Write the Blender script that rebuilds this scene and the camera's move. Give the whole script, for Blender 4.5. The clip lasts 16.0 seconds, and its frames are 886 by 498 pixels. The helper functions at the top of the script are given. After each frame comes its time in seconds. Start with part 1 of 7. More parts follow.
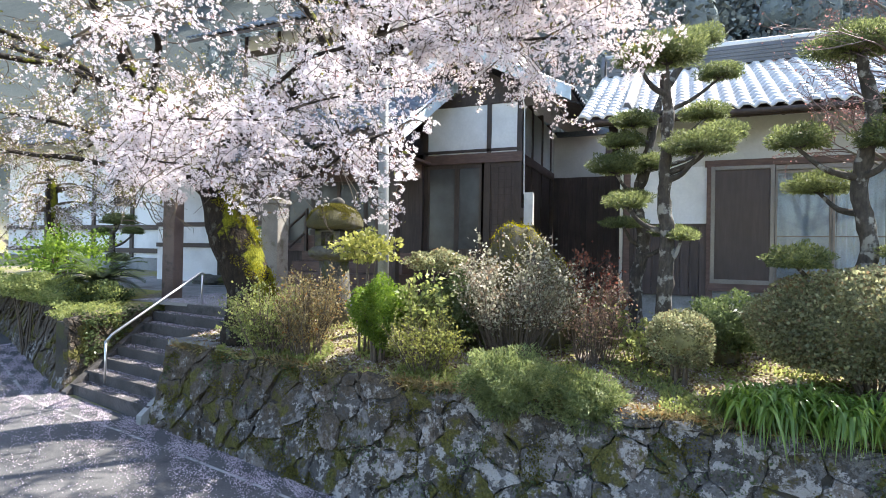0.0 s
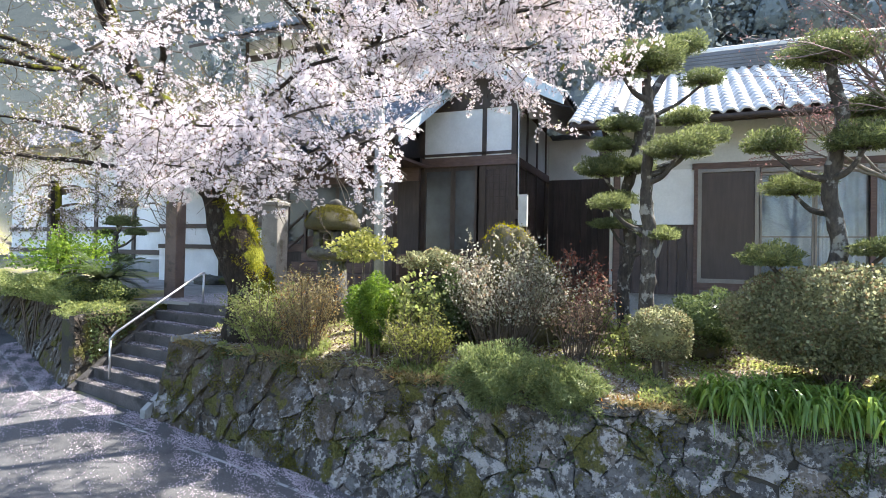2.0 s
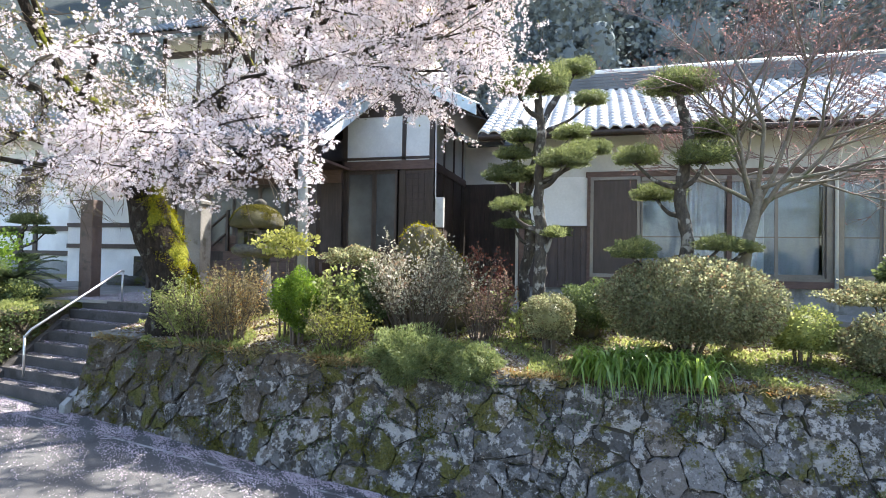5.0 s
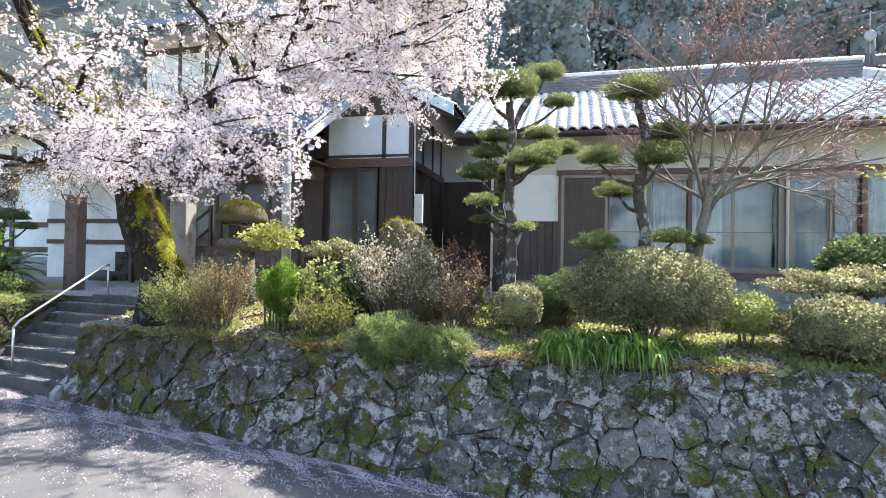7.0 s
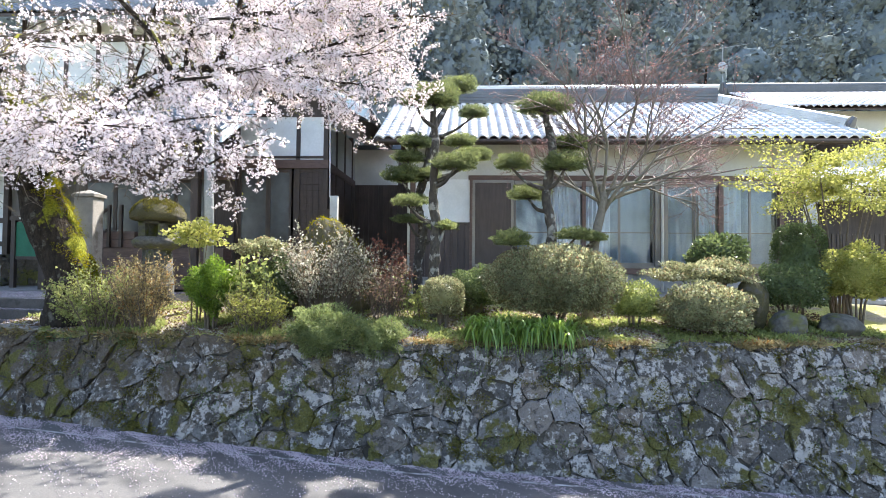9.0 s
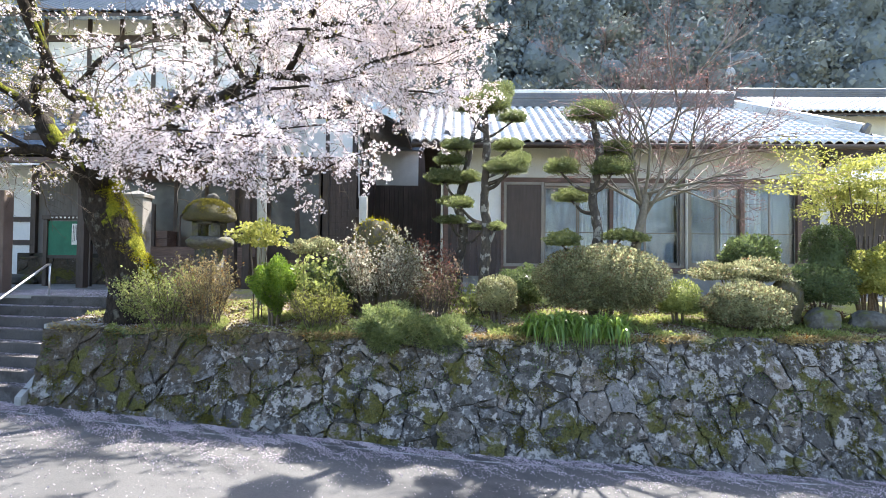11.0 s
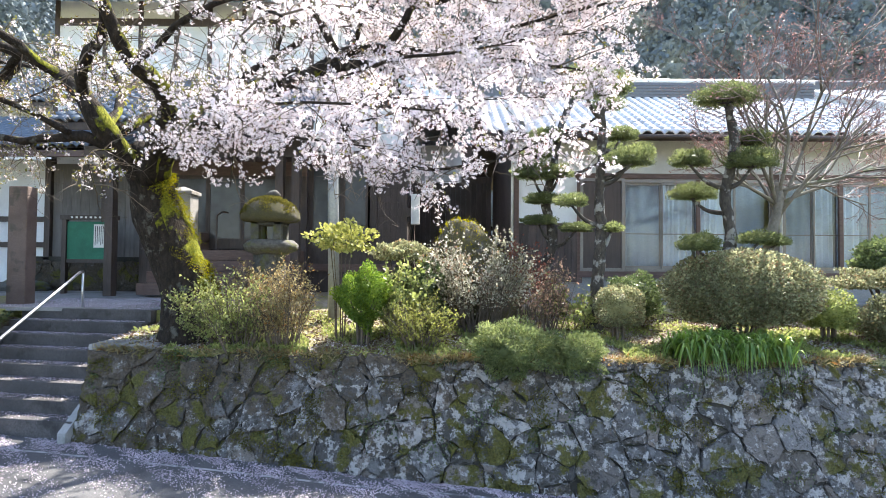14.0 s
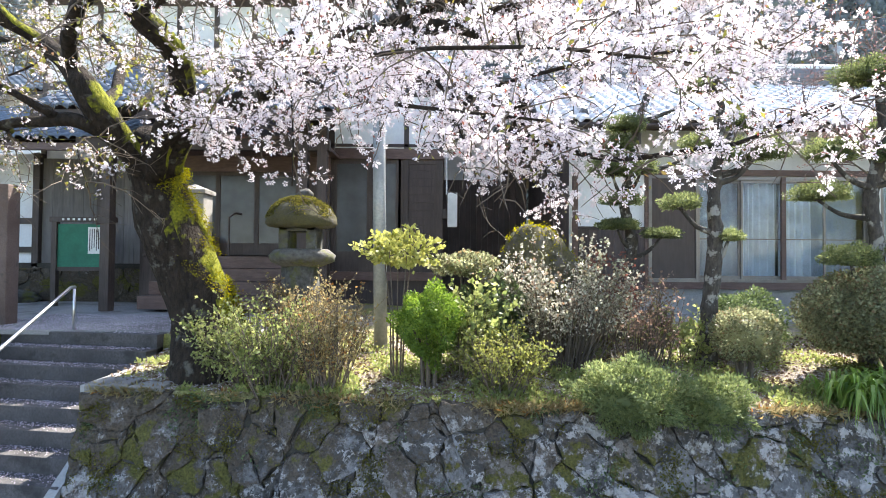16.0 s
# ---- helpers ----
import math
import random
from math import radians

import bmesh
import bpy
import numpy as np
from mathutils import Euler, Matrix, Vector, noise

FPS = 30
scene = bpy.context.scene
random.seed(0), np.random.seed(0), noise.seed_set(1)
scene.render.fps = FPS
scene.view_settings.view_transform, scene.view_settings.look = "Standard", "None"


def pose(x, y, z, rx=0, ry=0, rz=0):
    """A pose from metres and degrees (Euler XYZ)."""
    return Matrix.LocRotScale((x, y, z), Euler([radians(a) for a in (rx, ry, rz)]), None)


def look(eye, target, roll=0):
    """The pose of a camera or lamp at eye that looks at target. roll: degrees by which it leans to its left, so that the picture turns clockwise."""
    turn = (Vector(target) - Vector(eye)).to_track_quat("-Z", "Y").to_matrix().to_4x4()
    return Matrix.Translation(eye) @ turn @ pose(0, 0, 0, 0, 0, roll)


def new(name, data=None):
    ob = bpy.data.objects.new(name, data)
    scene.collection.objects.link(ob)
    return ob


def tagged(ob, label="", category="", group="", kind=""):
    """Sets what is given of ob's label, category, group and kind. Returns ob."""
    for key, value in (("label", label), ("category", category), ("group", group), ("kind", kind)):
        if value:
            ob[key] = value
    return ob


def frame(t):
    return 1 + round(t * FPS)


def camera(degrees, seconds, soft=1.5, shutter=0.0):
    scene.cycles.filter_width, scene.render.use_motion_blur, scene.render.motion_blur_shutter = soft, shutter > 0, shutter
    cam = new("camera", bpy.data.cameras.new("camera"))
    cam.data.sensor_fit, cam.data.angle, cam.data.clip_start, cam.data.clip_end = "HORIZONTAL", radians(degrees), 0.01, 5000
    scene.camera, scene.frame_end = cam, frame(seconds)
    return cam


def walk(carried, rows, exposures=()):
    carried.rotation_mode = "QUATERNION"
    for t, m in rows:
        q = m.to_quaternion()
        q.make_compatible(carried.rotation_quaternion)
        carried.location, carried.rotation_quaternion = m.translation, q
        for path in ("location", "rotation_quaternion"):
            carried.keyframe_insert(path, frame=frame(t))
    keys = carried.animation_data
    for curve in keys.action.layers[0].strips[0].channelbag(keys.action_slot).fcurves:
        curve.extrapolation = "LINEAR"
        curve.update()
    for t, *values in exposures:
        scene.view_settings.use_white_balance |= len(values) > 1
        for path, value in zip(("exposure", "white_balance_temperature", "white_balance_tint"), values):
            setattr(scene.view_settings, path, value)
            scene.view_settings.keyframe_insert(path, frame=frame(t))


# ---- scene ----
cam = camera(78.1, 16.0, soft=0.9)
PATH = [
    (0, (4.647, 0.056, 2.389), (3.857, 1.893, 2.404), 1.1),
    (0.5, (4.707, 0.041, 2.395), (3.91, 1.875, 2.413), 1.1),
    (1, (4.732, -0.045, 2.391), (3.945, 1.793, 2.411), 1.2),
    (1.5, (4.773, -0.156, 2.408), (3.99, 1.685, 2.421), 1.2),
    (2, (4.843, -0.147, 2.351), (4.051, 1.689, 2.375), 1.1),
    (2.5, (4.846, -0.159, 2.331), (4.057, 1.679, 2.357), 1.1),
    (3, (4.86, -0.221, 2.314), (4.077, 1.619, 2.34), 1.1),
    (3.5, (4.889, -0.344, 2.318), (4.114, 1.5, 2.342), 1.2),
    (4, (5.0, -0.429, 2.288), (4.287, 1.44, 2.319), 1.0),
    (4.5, (5.122, -0.593, 2.249), (4.506, 1.31, 2.291), 1.1),
    (4.7, (5.16, -0.692, 2.253), (4.588, 1.223, 2.296), 1.1),
    (6.8, (5.378, -1.191, 2.18), (4.911, 0.753, 2.214), 0.9),
    (7, (5.383, -1.257, 2.165), (4.918, 0.688, 2.2), 1.0),
    (7.5, (5.387, -1.433, 2.109), (5.056, 0.539, 2.157), 0.8),
    (8, (5.292, -1.599, 2.077), (5.115, 0.392, 2.13), 0.7),
    (8.2, (5.25, -1.679, 2.058), (5.104, 0.315, 2.116), 0.5),
    (10.3, (4.412, -2.195, 2.005), (4.357, -0.197, 2.064), 0.7),
    (10.5, (4.292, -2.242, 2.003), (4.242, -0.243, 2.063), 0.6),
    (11, (4.042, -2.321, 2.023), (3.998, -0.322, 2.077), 0.6),
    (11.5, (3.789, -2.317, 2.032), (3.756, -0.317, 2.083), 0.6),
    (12, (3.528, -2.23, 2.024), (3.504, -0.23, 2.078), 0.5),
    (12.5, (3.262, -2.06, 2.035), (3.24, -0.06, 2.086), 0.5),
    (13, (2.978, -1.82, 2.048), (2.961, 0.179, 2.099), 0.5),
    (13.5, (2.667, -1.514, 2.09), (2.657, 0.486, 2.139), 0.5),
    (14, (2.386, -1.148, 2.125), (2.378, 0.851, 2.176), 0.5),
    (14.5, (2.13, -0.74, 2.17), (2.125, 1.26, 2.219), 0.4),
    (15, (1.868, -0.297, 2.213), (1.868, 1.702, 2.262), 0.5),
    (15.5, (1.596, 0.096, 2.275), (1.598, 2.096, 2.321), 0.4),
    (16, (1.483, 0.3, 2.328), (1.485, 2.299, 2.37), 0.5),
]
walk(cam, [(t, look(eye, target, roll)) for t, eye, target, roll in PATH],
     [(0.0, 1.82), (4.0, 1.82), (8.0, 1.95), (12.5, 2.0), (14.5, 2.06), (16.0, 2.14)])

# ---- world, sun, exposure ----
world = bpy.data.worlds.new("sky_world")
scene.world = world
world.use_nodes = True
wn = world.node_tree.nodes
sky = wn.new("ShaderNodeTexSky")
sky.sky_type, sky.sun_disc = "NISHITA", False
SUN_ELEV, SUN_AZ = radians(52), radians(36)   # azimuth: clockwise from +y towards +x
sky.sun_elevation, sky.sun_rotation = SUN_ELEV, SUN_AZ
sky.air_density, sky.dust_density, sky.ozone_density = 1.0, 1.6, 1.0
world.node_tree.links.new(sky.outputs[0], wn["Background"].inputs[0])
wn["Background"].inputs[1].default_value = 0.15
sun_dir = Vector((math.sin(SUN_AZ) * math.cos(SUN_ELEV), math.cos(SUN_AZ) * math.cos(SUN_ELEV), math.sin(SUN_ELEV)))
sun = new("sun", bpy.data.lights.new("sun", "SUN"))
sun.data.energy, sun.data.angle, sun.data.color = 5.0, radians(0.6), (1.0, 0.95, 0.87)
sun.matrix_world = look(sun_dir * 60, (0, 0, 0))

# ---- materials ----
def ramp_mix(nt, fac, c1, c2):
    mx = nt.nodes.new("ShaderNodeMix")
    mx.data_type = "RGBA"
    if isinstance(fac, (int, float)):
        mx.inputs[0].default_value = fac
    else:
        nt.links.new(fac, mx.inputs[0])
    for sock, c in ((mx.inputs[6], c1), (mx.inputs[7], c2)):
        if isinstance(c, tuple):
            sock.default_value = (*c, 1)
        else:
            nt.links.new(c, sock)
    return mx.outputs[2]


def noise_fac(nt, scale, detail=4.0, lo=0.35, hi=0.65, stretch=None, rough=0.6):
    geo = nt.nodes.new("ShaderNodeNewGeometry")
    vec = geo.outputs["Position"]
    if stretch:
        mp = nt.nodes.new("ShaderNodeMapping")
        mp.inputs["Scale"].default_value = stretch
        nt.links.new(vec, mp.inputs["Vector"])
        vec = mp.outputs[0]
    n = nt.nodes.new("ShaderNodeTexNoise")
    n.inputs["Scale"].default_value, n.inputs["Detail"].default_value, n.inputs["Roughness"].default_value = scale, detail, rough
    nt.links.new(vec, n.inputs["Vector"])
    r = nt.nodes.new("ShaderNodeMapRange")
    r.inputs["From Min"].default_value, r.inputs["From Max"].default_value = lo, hi
    nt.links.new(n.outputs["Fac"], r.inputs["Value"])
    return r.outputs[0]


def base_mat(name):
    m = bpy.data.materials.new(name)
    m.use_nodes = True
    nt = m.node_tree
    return m, nt, nt.nodes["Principled BSDF"]


def add_bump(nt, p, scale, strength, dist=0.01, stretch=None):
    f = noise_fac(nt, scale, 6, 0.2, 0.8, stretch)
    b = nt.nodes.new("ShaderNodeBump")
    b.inputs["Strength"].default_value, b.inputs["Distance"].default_value = strength, dist
    nt.links.new(f, b.inputs["Height"])
    nt.links.new(b.outputs[0], p.inputs["Normal"])


def mat(name, c1, c2, c3=None, rough=0.7, big=1.5, fine=30.0, bump=0.3, metal=0.0, stretch=None, rand=0.0, spec=0.5, lo3=0.55, hi3=0.65):
    """Two scales of noise between c1 and c2, and patches of c3; rand: variation from piece to piece."""
    m, nt, p = base_mat(name)
    col = ramp_mix(nt, noise_fac(nt, fine, 5, 0.3, 0.7, stretch), c1, c2)
    dark = tuple(v * 0.72 for v in c1)
    col = ramp_mix(nt, noise_fac(nt, big, 3, 0.45, 0.8), col, dark)
    if c3:
        col = ramp_mix(nt, noise_fac(nt, big * 1.7, 6, lo3, hi3), col, c3)
    if rand:
        oi = nt.nodes.new("ShaderNodeObjectInfo")
        h = nt.nodes.new("ShaderNodeHueSaturation")
        mr = nt.nodes.new("ShaderNodeMapRange")
        mr.inputs["To Min"].default_value, mr.inputs["To Max"].default_value = 1 - rand, 1 + rand
        nt.links.new(oi.outputs["Random"], mr.inputs["Value"])
        nt.links.new(mr.outputs[0], h.inputs["Value"])
        nt.links.new(col, h.inputs["Color"])
        col = h.outputs[0]
    nt.links.new(col, p.inputs["Base Color"])
    p.inputs["Roughness"].default_value, p.inputs["Metallic"].default_value = rough, metal
    p.inputs["Specular IOR Level"].default_value = spec
    if bump:
        add_bump(nt, p, fine * 1.3, bump, 0.01, stretch)
    return m


def leafy(name, c1, c2, translucent=0.4, tcol=None, rough=0.5, c3=None, share=0.15, spec=0.25, through_gain=1.7):
    """Thin leaves or petals: diffuse, light passing through, a little gloss; colour varies leaf by leaf."""
    m, nt, p = base_mat(name)
    geo = nt.nodes.new("ShaderNodeNewGeometry")
    col = ramp_mix(nt, geo.outputs["Random Per Island"], c1, c2)
    if c3:
        mr = nt.nodes.new("ShaderNodeMapRange")
        mr.inputs["From Min"].default_value, mr.inputs["From Max"].default_value = 1 - share, 1 - share * 0.6
        mul = nt.nodes.new("ShaderNodeMath")
        mul.operation = "FRACT"
        m7 = nt.nodes.new("ShaderNodeMath")
        m7.operation, m7.inputs[1].default_value = "MULTIPLY", 7.13
        nt.links.new(geo.outputs["Random Per Island"], m7.inputs[0])
        nt.links.new(m7.outputs[0], mul.inputs[0])
        nt.links.new(mul.outputs[0], mr.inputs["Value"])
        col = ramp_mix(nt, mr.outputs[0], col, c3)
    col = ramp_mix(nt, noise_fac(nt, 2.5, 3, 0.35, 0.75), col, tuple(v * 0.8 for v in c1))
    nt.links.new(col, p.inputs["Base Color"])
    p.inputs["Roughness"].default_value = rough
    p.inputs["Specular IOR Level"].default_value = spec
    tr = nt.nodes.new("ShaderNodeBsdfTranslucent")
    if tcol:
        tr.inputs[0].default_value = (*tcol, 1)
    else:
        h = nt.nodes.new("ShaderNodeHueSaturation")
        h.inputs["Hue"].default_value, h.inputs["Saturation"].default_value, h.inputs["Value"].default_value = 0.49, 1.1, through_gain
        nt.links.new(col, h.inputs["Color"])
        nt.links.new(h.outputs[0], tr.inputs[0])
    mix = nt.nodes.new("ShaderNodeMixShader")
    mix.inputs[0].default_value = translucent
    nt.links.new(p.outputs[0], mix.inputs[1])
    nt.links.new(tr.outputs[0], mix.inputs[2])
    nt.links.new(mix.outputs[0], nt.nodes["Material Output"].inputs[0])
    return m


M = {}
M["asphalt"] = mat("asphalt", (0.065, 0.064, 0.067), (0.115, 0.113, 0.113), (0.045, 0.045, 0.048), 0.85, 0.5, 60, 0.4)
M["line"] = mat("road_paint", (0.30, 0.30, 0.30), (0.5, 0.5, 0.5), (0.11, 0.11, 0.11), 0.7, 3, 50, 0.3, lo3=0.45, hi3=0.55)
M["litter"] = leafy("leaf_litter", (0.10, 0.065, 0.04), (0.26, 0.19, 0.12), 0.1, None, 0.8)
def soil_mat():
    """Bare soil with moss patches; leaf litter, tinted with haze, up on the wooded slope."""
    m, nt, p = base_mat("garden_soil")
    col = ramp_mix(nt, noise_fac(nt, 25, 6, 0.3, 0.7), (0.17, 0.14, 0.10), (0.40, 0.345, 0.265))
    green = ramp_mix(nt, noise_fac(nt, 45, 5, 0.3, 0.7), (0.17, 0.175, 0.045), (0.42, 0.41, 0.14))
    col = ramp_mix(nt, noise_fac(nt, 1.9, 7, 0.42, 0.56), col, green)
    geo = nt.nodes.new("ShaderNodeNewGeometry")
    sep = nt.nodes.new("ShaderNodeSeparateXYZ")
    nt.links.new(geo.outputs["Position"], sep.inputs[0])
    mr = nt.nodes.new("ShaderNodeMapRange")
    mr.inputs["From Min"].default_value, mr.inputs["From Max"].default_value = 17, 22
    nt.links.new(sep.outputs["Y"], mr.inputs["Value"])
    # litter shifted to blue-green: distance haze mixed into the slope's colour
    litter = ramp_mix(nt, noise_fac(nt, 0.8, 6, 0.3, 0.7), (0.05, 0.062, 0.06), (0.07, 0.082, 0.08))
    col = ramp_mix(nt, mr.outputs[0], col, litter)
    nt.links.new(col, p.inputs["Base Color"])
    p.inputs["Roughness"].default_value, p.inputs["Specular IOR Level"].default_value = 0.95, 0.2
    add_bump(nt, p, 30, 1.0, 0.03)
    return m


M["soil"] = soil_mat()
M["gravel"] = mat("gravel", (0.19, 0.18, 0.175), (0.38, 0.365, 0.35), (0.15, 0.14, 0.13), 0.95, 0.7, 60, 0.8)
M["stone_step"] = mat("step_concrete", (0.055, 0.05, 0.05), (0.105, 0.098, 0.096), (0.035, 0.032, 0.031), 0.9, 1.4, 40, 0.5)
M["granite"] = mat("granite", (0.20, 0.185, 0.165), (0.31, 0.29, 0.265), (0.13, 0.115, 0.09), 0.85, 2, 60, 0.5)
M["granite_red"] = mat("weathered_red_granite", (0.11, 0.075, 0.062), (0.17, 0.125, 0.11), (0.07, 0.06, 0.05), 0.85, 2, 50, 0.5)
M["joint"] = mat("wall_joint", (0.034, 0.031, 0.026), (0.075, 0.067, 0.054), (0.05, 0.052, 0.018), 0.95, 2, 30, 0.6)
M["plaster"] = mat("white_plaster", (0.72, 0.73, 0.74), (0.80, 0.81, 0.82), None, 0.85, 0.8, 20, 0.12)
# cream plaster greyed in its colour to match cool shade under eaves
M["plaster_shaded"] = mat("shaded_cream_plaster", (0.56, 0.56, 0.55), (0.64, 0.64, 0.625), None, 0.9, 0.8, 20, 0.15)
M["timber"] = mat("dark_timber", (0.044, 0.03, 0.025), (0.076, 0.054, 0.045), None, 0.6, 1.5, 30, 0.4, stretch=(1, 1, 0.15))
M["timber_red"] = mat("red_brown_timber", (0.095, 0.055, 0.045), (0.155, 0.098, 0.08), None, 0.6, 1.5, 30, 0.4, stretch=(0.2, 1, 1))
M["board"] = mat("dark_boards", (0.053, 0.038, 0.035), (0.092, 0.067, 0.06), None, 0.65, 1.2, 25, 0.4, stretch=(1, 1, 0.1), rand=0.2)
M["board_grey"] = mat("weathered_grey_boards", (0.13, 0.118, 0.112), (0.20, 0.185, 0.175), None, 0.75, 1.2, 25, 0.3, stretch=(1, 1, 0.1), rand=0.15)
M["shutter"] = mat("brown_shutter", (0.054, 0.036, 0.033), (0.079, 0.055, 0.049), None, 0.45, 1.2, 25, 0.2, stretch=(1, 1, 0.1))
M["aluminium"] = mat("bronze_aluminium", (0.20, 0.18, 0.165), (0.26, 0.235, 0.215), None, 0.4, 2, 40, 0.05, metal=0.5)
M["galvanised"] = mat("galvanised_steel", (0.27, 0.285, 0.295), (0.38, 0.395, 0.405), (0.3, 0.3, 0.3), 0.5, 2, 30, 0.1, metal=0.4)
M["steel"] = mat("brushed_steel", (0.55, 0.55, 0.56), (0.7, 0.7, 0.7), None, 0.3, 2, 60, 0.05, metal=0.9)
M["concrete"] = mat("concrete", (0.26, 0.26, 0.255), (0.36, 0.355, 0.345), (0.18, 0.18, 0.17), 0.9, 1.5, 40, 0.4)
# base raised to near white: sun glare on the slopes is in the colour
M["tile"] = mat("sunlit_grey_roof_tile", (0.62, 0.605, 0.585), (0.74, 0.72, 0.69), None, 0.5, 1.3, 30, 0.08, metal=0.45, rand=0.08, spec=0.6)
# darkened copy for ridge faces turned away from the sun
M["tile_shaded"] = mat("shaded_ridge_tile", (0.09, 0.092, 0.10), (0.14, 0.142, 0.155), None, 0.5, 1.3, 30, 0.15, spec=0.7)
M["net"] = mat("net_curtain", (0.27, 0.30, 0.345), (0.35, 0.385, 0.43), None, 0.9, 1, 30, 0.05)
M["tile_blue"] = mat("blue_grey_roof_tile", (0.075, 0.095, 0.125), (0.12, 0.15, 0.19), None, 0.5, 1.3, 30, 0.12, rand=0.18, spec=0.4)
M["fascia"] = mat("pale_blue_fascia", (0.50, 0.60, 0.66), (0.60, 0.69, 0.74), (0.4, 0.47, 0.5), 0.5, 2, 30, 0.1)
M["curtain"] = mat("pleated_curtain", (0.55, 0.59, 0.65), (0.66, 0.70, 0.75), None, 0.9, 2, 30, 0.1)
M["interior"] = mat("room_interior", (0.25, 0.26, 0.27), (0.33, 0.33, 0.34), None, 0.9, 1, 10, 0.0)
def mossy_bark():
    m, nt, p = base_mat("mossy_cherry_bark")
    col = ramp_mix(nt, noise_fac(nt, 20, 6, 0.3, 0.7, (1, 1, 0.45)), (0.012, 0.010, 0.008), (0.042, 0.032, 0.025))
    col = ramp_mix(nt, noise_fac(nt, 7, 5, 0.58, 0.68), col, (0.10, 0.095, 0.08))
    geo = nt.nodes.new("ShaderNodeNewGeometry")
    sep = nt.nodes.new("ShaderNodeSeparateXYZ")
    nt.links.new(geo.outputs["True Normal"], sep.inputs[0])
    add = nt.nodes.new("ShaderNodeMath")
    add.operation = "MULTIPLY_ADD"
    nt.links.new(sep.outputs["X"], add.inputs[0])
    add.inputs[1].default_value = 0.75
    nt.links.new(noise_fac(nt, 2.6, 6, 0.3, 0.7), add.inputs[2])
    mr = nt.nodes.new("ShaderNodeMapRange")
    mr.inputs["From Min"].default_value, mr.inputs["From Max"].default_value = 1.10, 1.25
    nt.links.new(add.outputs[0], mr.inputs["Value"])
    green = ramp_mix(nt, noise_fac(nt, 35, 4, 0.3, 0.7), (0.075, 0.085, 0.010), (0.22, 0.22, 0.02))
    col = ramp_mix(nt, mr.outputs[0], col, green)
    nt.links.new(col, p.inputs["Base Color"])
    p.inputs["Roughness"].default_value, p.inputs["Specular IOR Level"].default_value = 0.95, 0.15
    add_bump(nt, p, 24, 1.0, 0.03, (1, 1, 0.5))
    return m


M["bark"] = mossy_bark()
M["bark_pine"] = mat("pine_bark", (0.030, 0.026, 0.022), (0.10, 0.086, 0.074), (0.26, 0.255, 0.235), 0.9, 5, 34, 1.0, stretch=(1, 1, 0.4), lo3=0.55, hi3=0.62)
M["bark_maple"] = mat("maple_bark", (0.13, 0.115, 0.095), (0.22, 0.20, 0.165), (0.10, 0.11, 0.06), 0.85, 2, 25, 0.6)
M["maple_twig"] = mat("maple_twigs", (0.15, 0.10, 0.095), (0.27, 0.20, 0.185), None, 0.8, 2, 30, 0.2)
M["twig"] = mat("twigs", (0.08, 0.062, 0.046), (0.16, 0.125, 0.095), None, 0.9, 2, 30, 0.3)
M["moss"] = mat("mossy_stone", (0.060, 0.056, 0.030), (0.135, 0.118, 0.05), (0.115, 0.105, 0.088), 1.0, 3, 55, 1.4, lo3=0.5, hi3=0.62)
M["rock"] = mat("garden_rock", (0.06, 0.056, 0.05), (0.14, 0.135, 0.122), (0.10, 0.105, 0.025), 0.9, 2, 18, 0.9, lo3=0.5, hi3=0.62)
M["green_board"] = mat("green_noticeboard", (0.015, 0.13, 0.075), (0.025, 0.17, 0.10), None, 0.7, 2, 30, 0.1)
M["paper"] = mat("paper", (0.70, 0.70, 0.66), (0.78, 0.78, 0.74), None, 0.9, 2, 40, 0.05)
M["ink"] = mat("ink", (0.03, 0.03, 0.03), (0.06, 0.06, 0.06), None, 0.8, 2, 40, 0.0)
M["white_box"] = mat("white_metal_box", (0.66, 0.66, 0.64), (0.74, 0.74, 0.72), None, 0.5, 2, 30, 0.05)
M["blossom"] = leafy("cherry_blossom", (0.83, 0.735, 0.76), (0.95, 0.895, 0.905), 0.38, (0.90, 0.815, 0.835), 0.6)
M["calyx"] = leafy("calyxes", (0.22, 0.075, 0.06), (0.34, 0.16, 0.10), 0.3)
M["moss_fuzz"] = leafy("moss_tufts", (0.12, 0.12, 0.012), (0.33, 0.31, 0.03), 0.4, None, 0.9, spec=0.05)
M["moss_dull"] = leafy("dull_moss_tufts", (0.08, 0.078, 0.022), (0.20, 0.182, 0.05), 0.3, None, 0.9, spec=0.05)
M["petal"] = leafy("fallen_petals", (0.4, 0.335, 0.385), (0.74, 0.655, 0.7), 0.1, None, 0.8)
M["young_leaf"] = leafy("young_leaves", (0.16, 0.17, 0.045), (0.34, 0.32, 0.09), 0.45, None, 0.5, (0.22, 0.13, 0.07), 0.3, through_gain=1.2)
M["pine_leaf"] = leafy("pine_needles", (0.075, 0.098, 0.046), (0.25, 0.285, 0.12), 0.45)
M["azalea"] = leafy("azalea_leaves", (0.11, 0.12, 0.062), (0.43, 0.44, 0.27), 0.42, None, 0.5, (0.24, 0.17, 0.10), 0.18, spec=0.3)
M["bright_leaf"] = leafy("bright_green_leaves", (0.086, 0.156, 0.028), (0.247, 0.333, 0.064), 0.45, through_gain=1.7)
M["yellow_leaf"] = leafy("yellow_green_leaves", (0.234, 0.261, 0.072), (0.488, 0.48, 0.173), 0.5, through_gain=1.1)
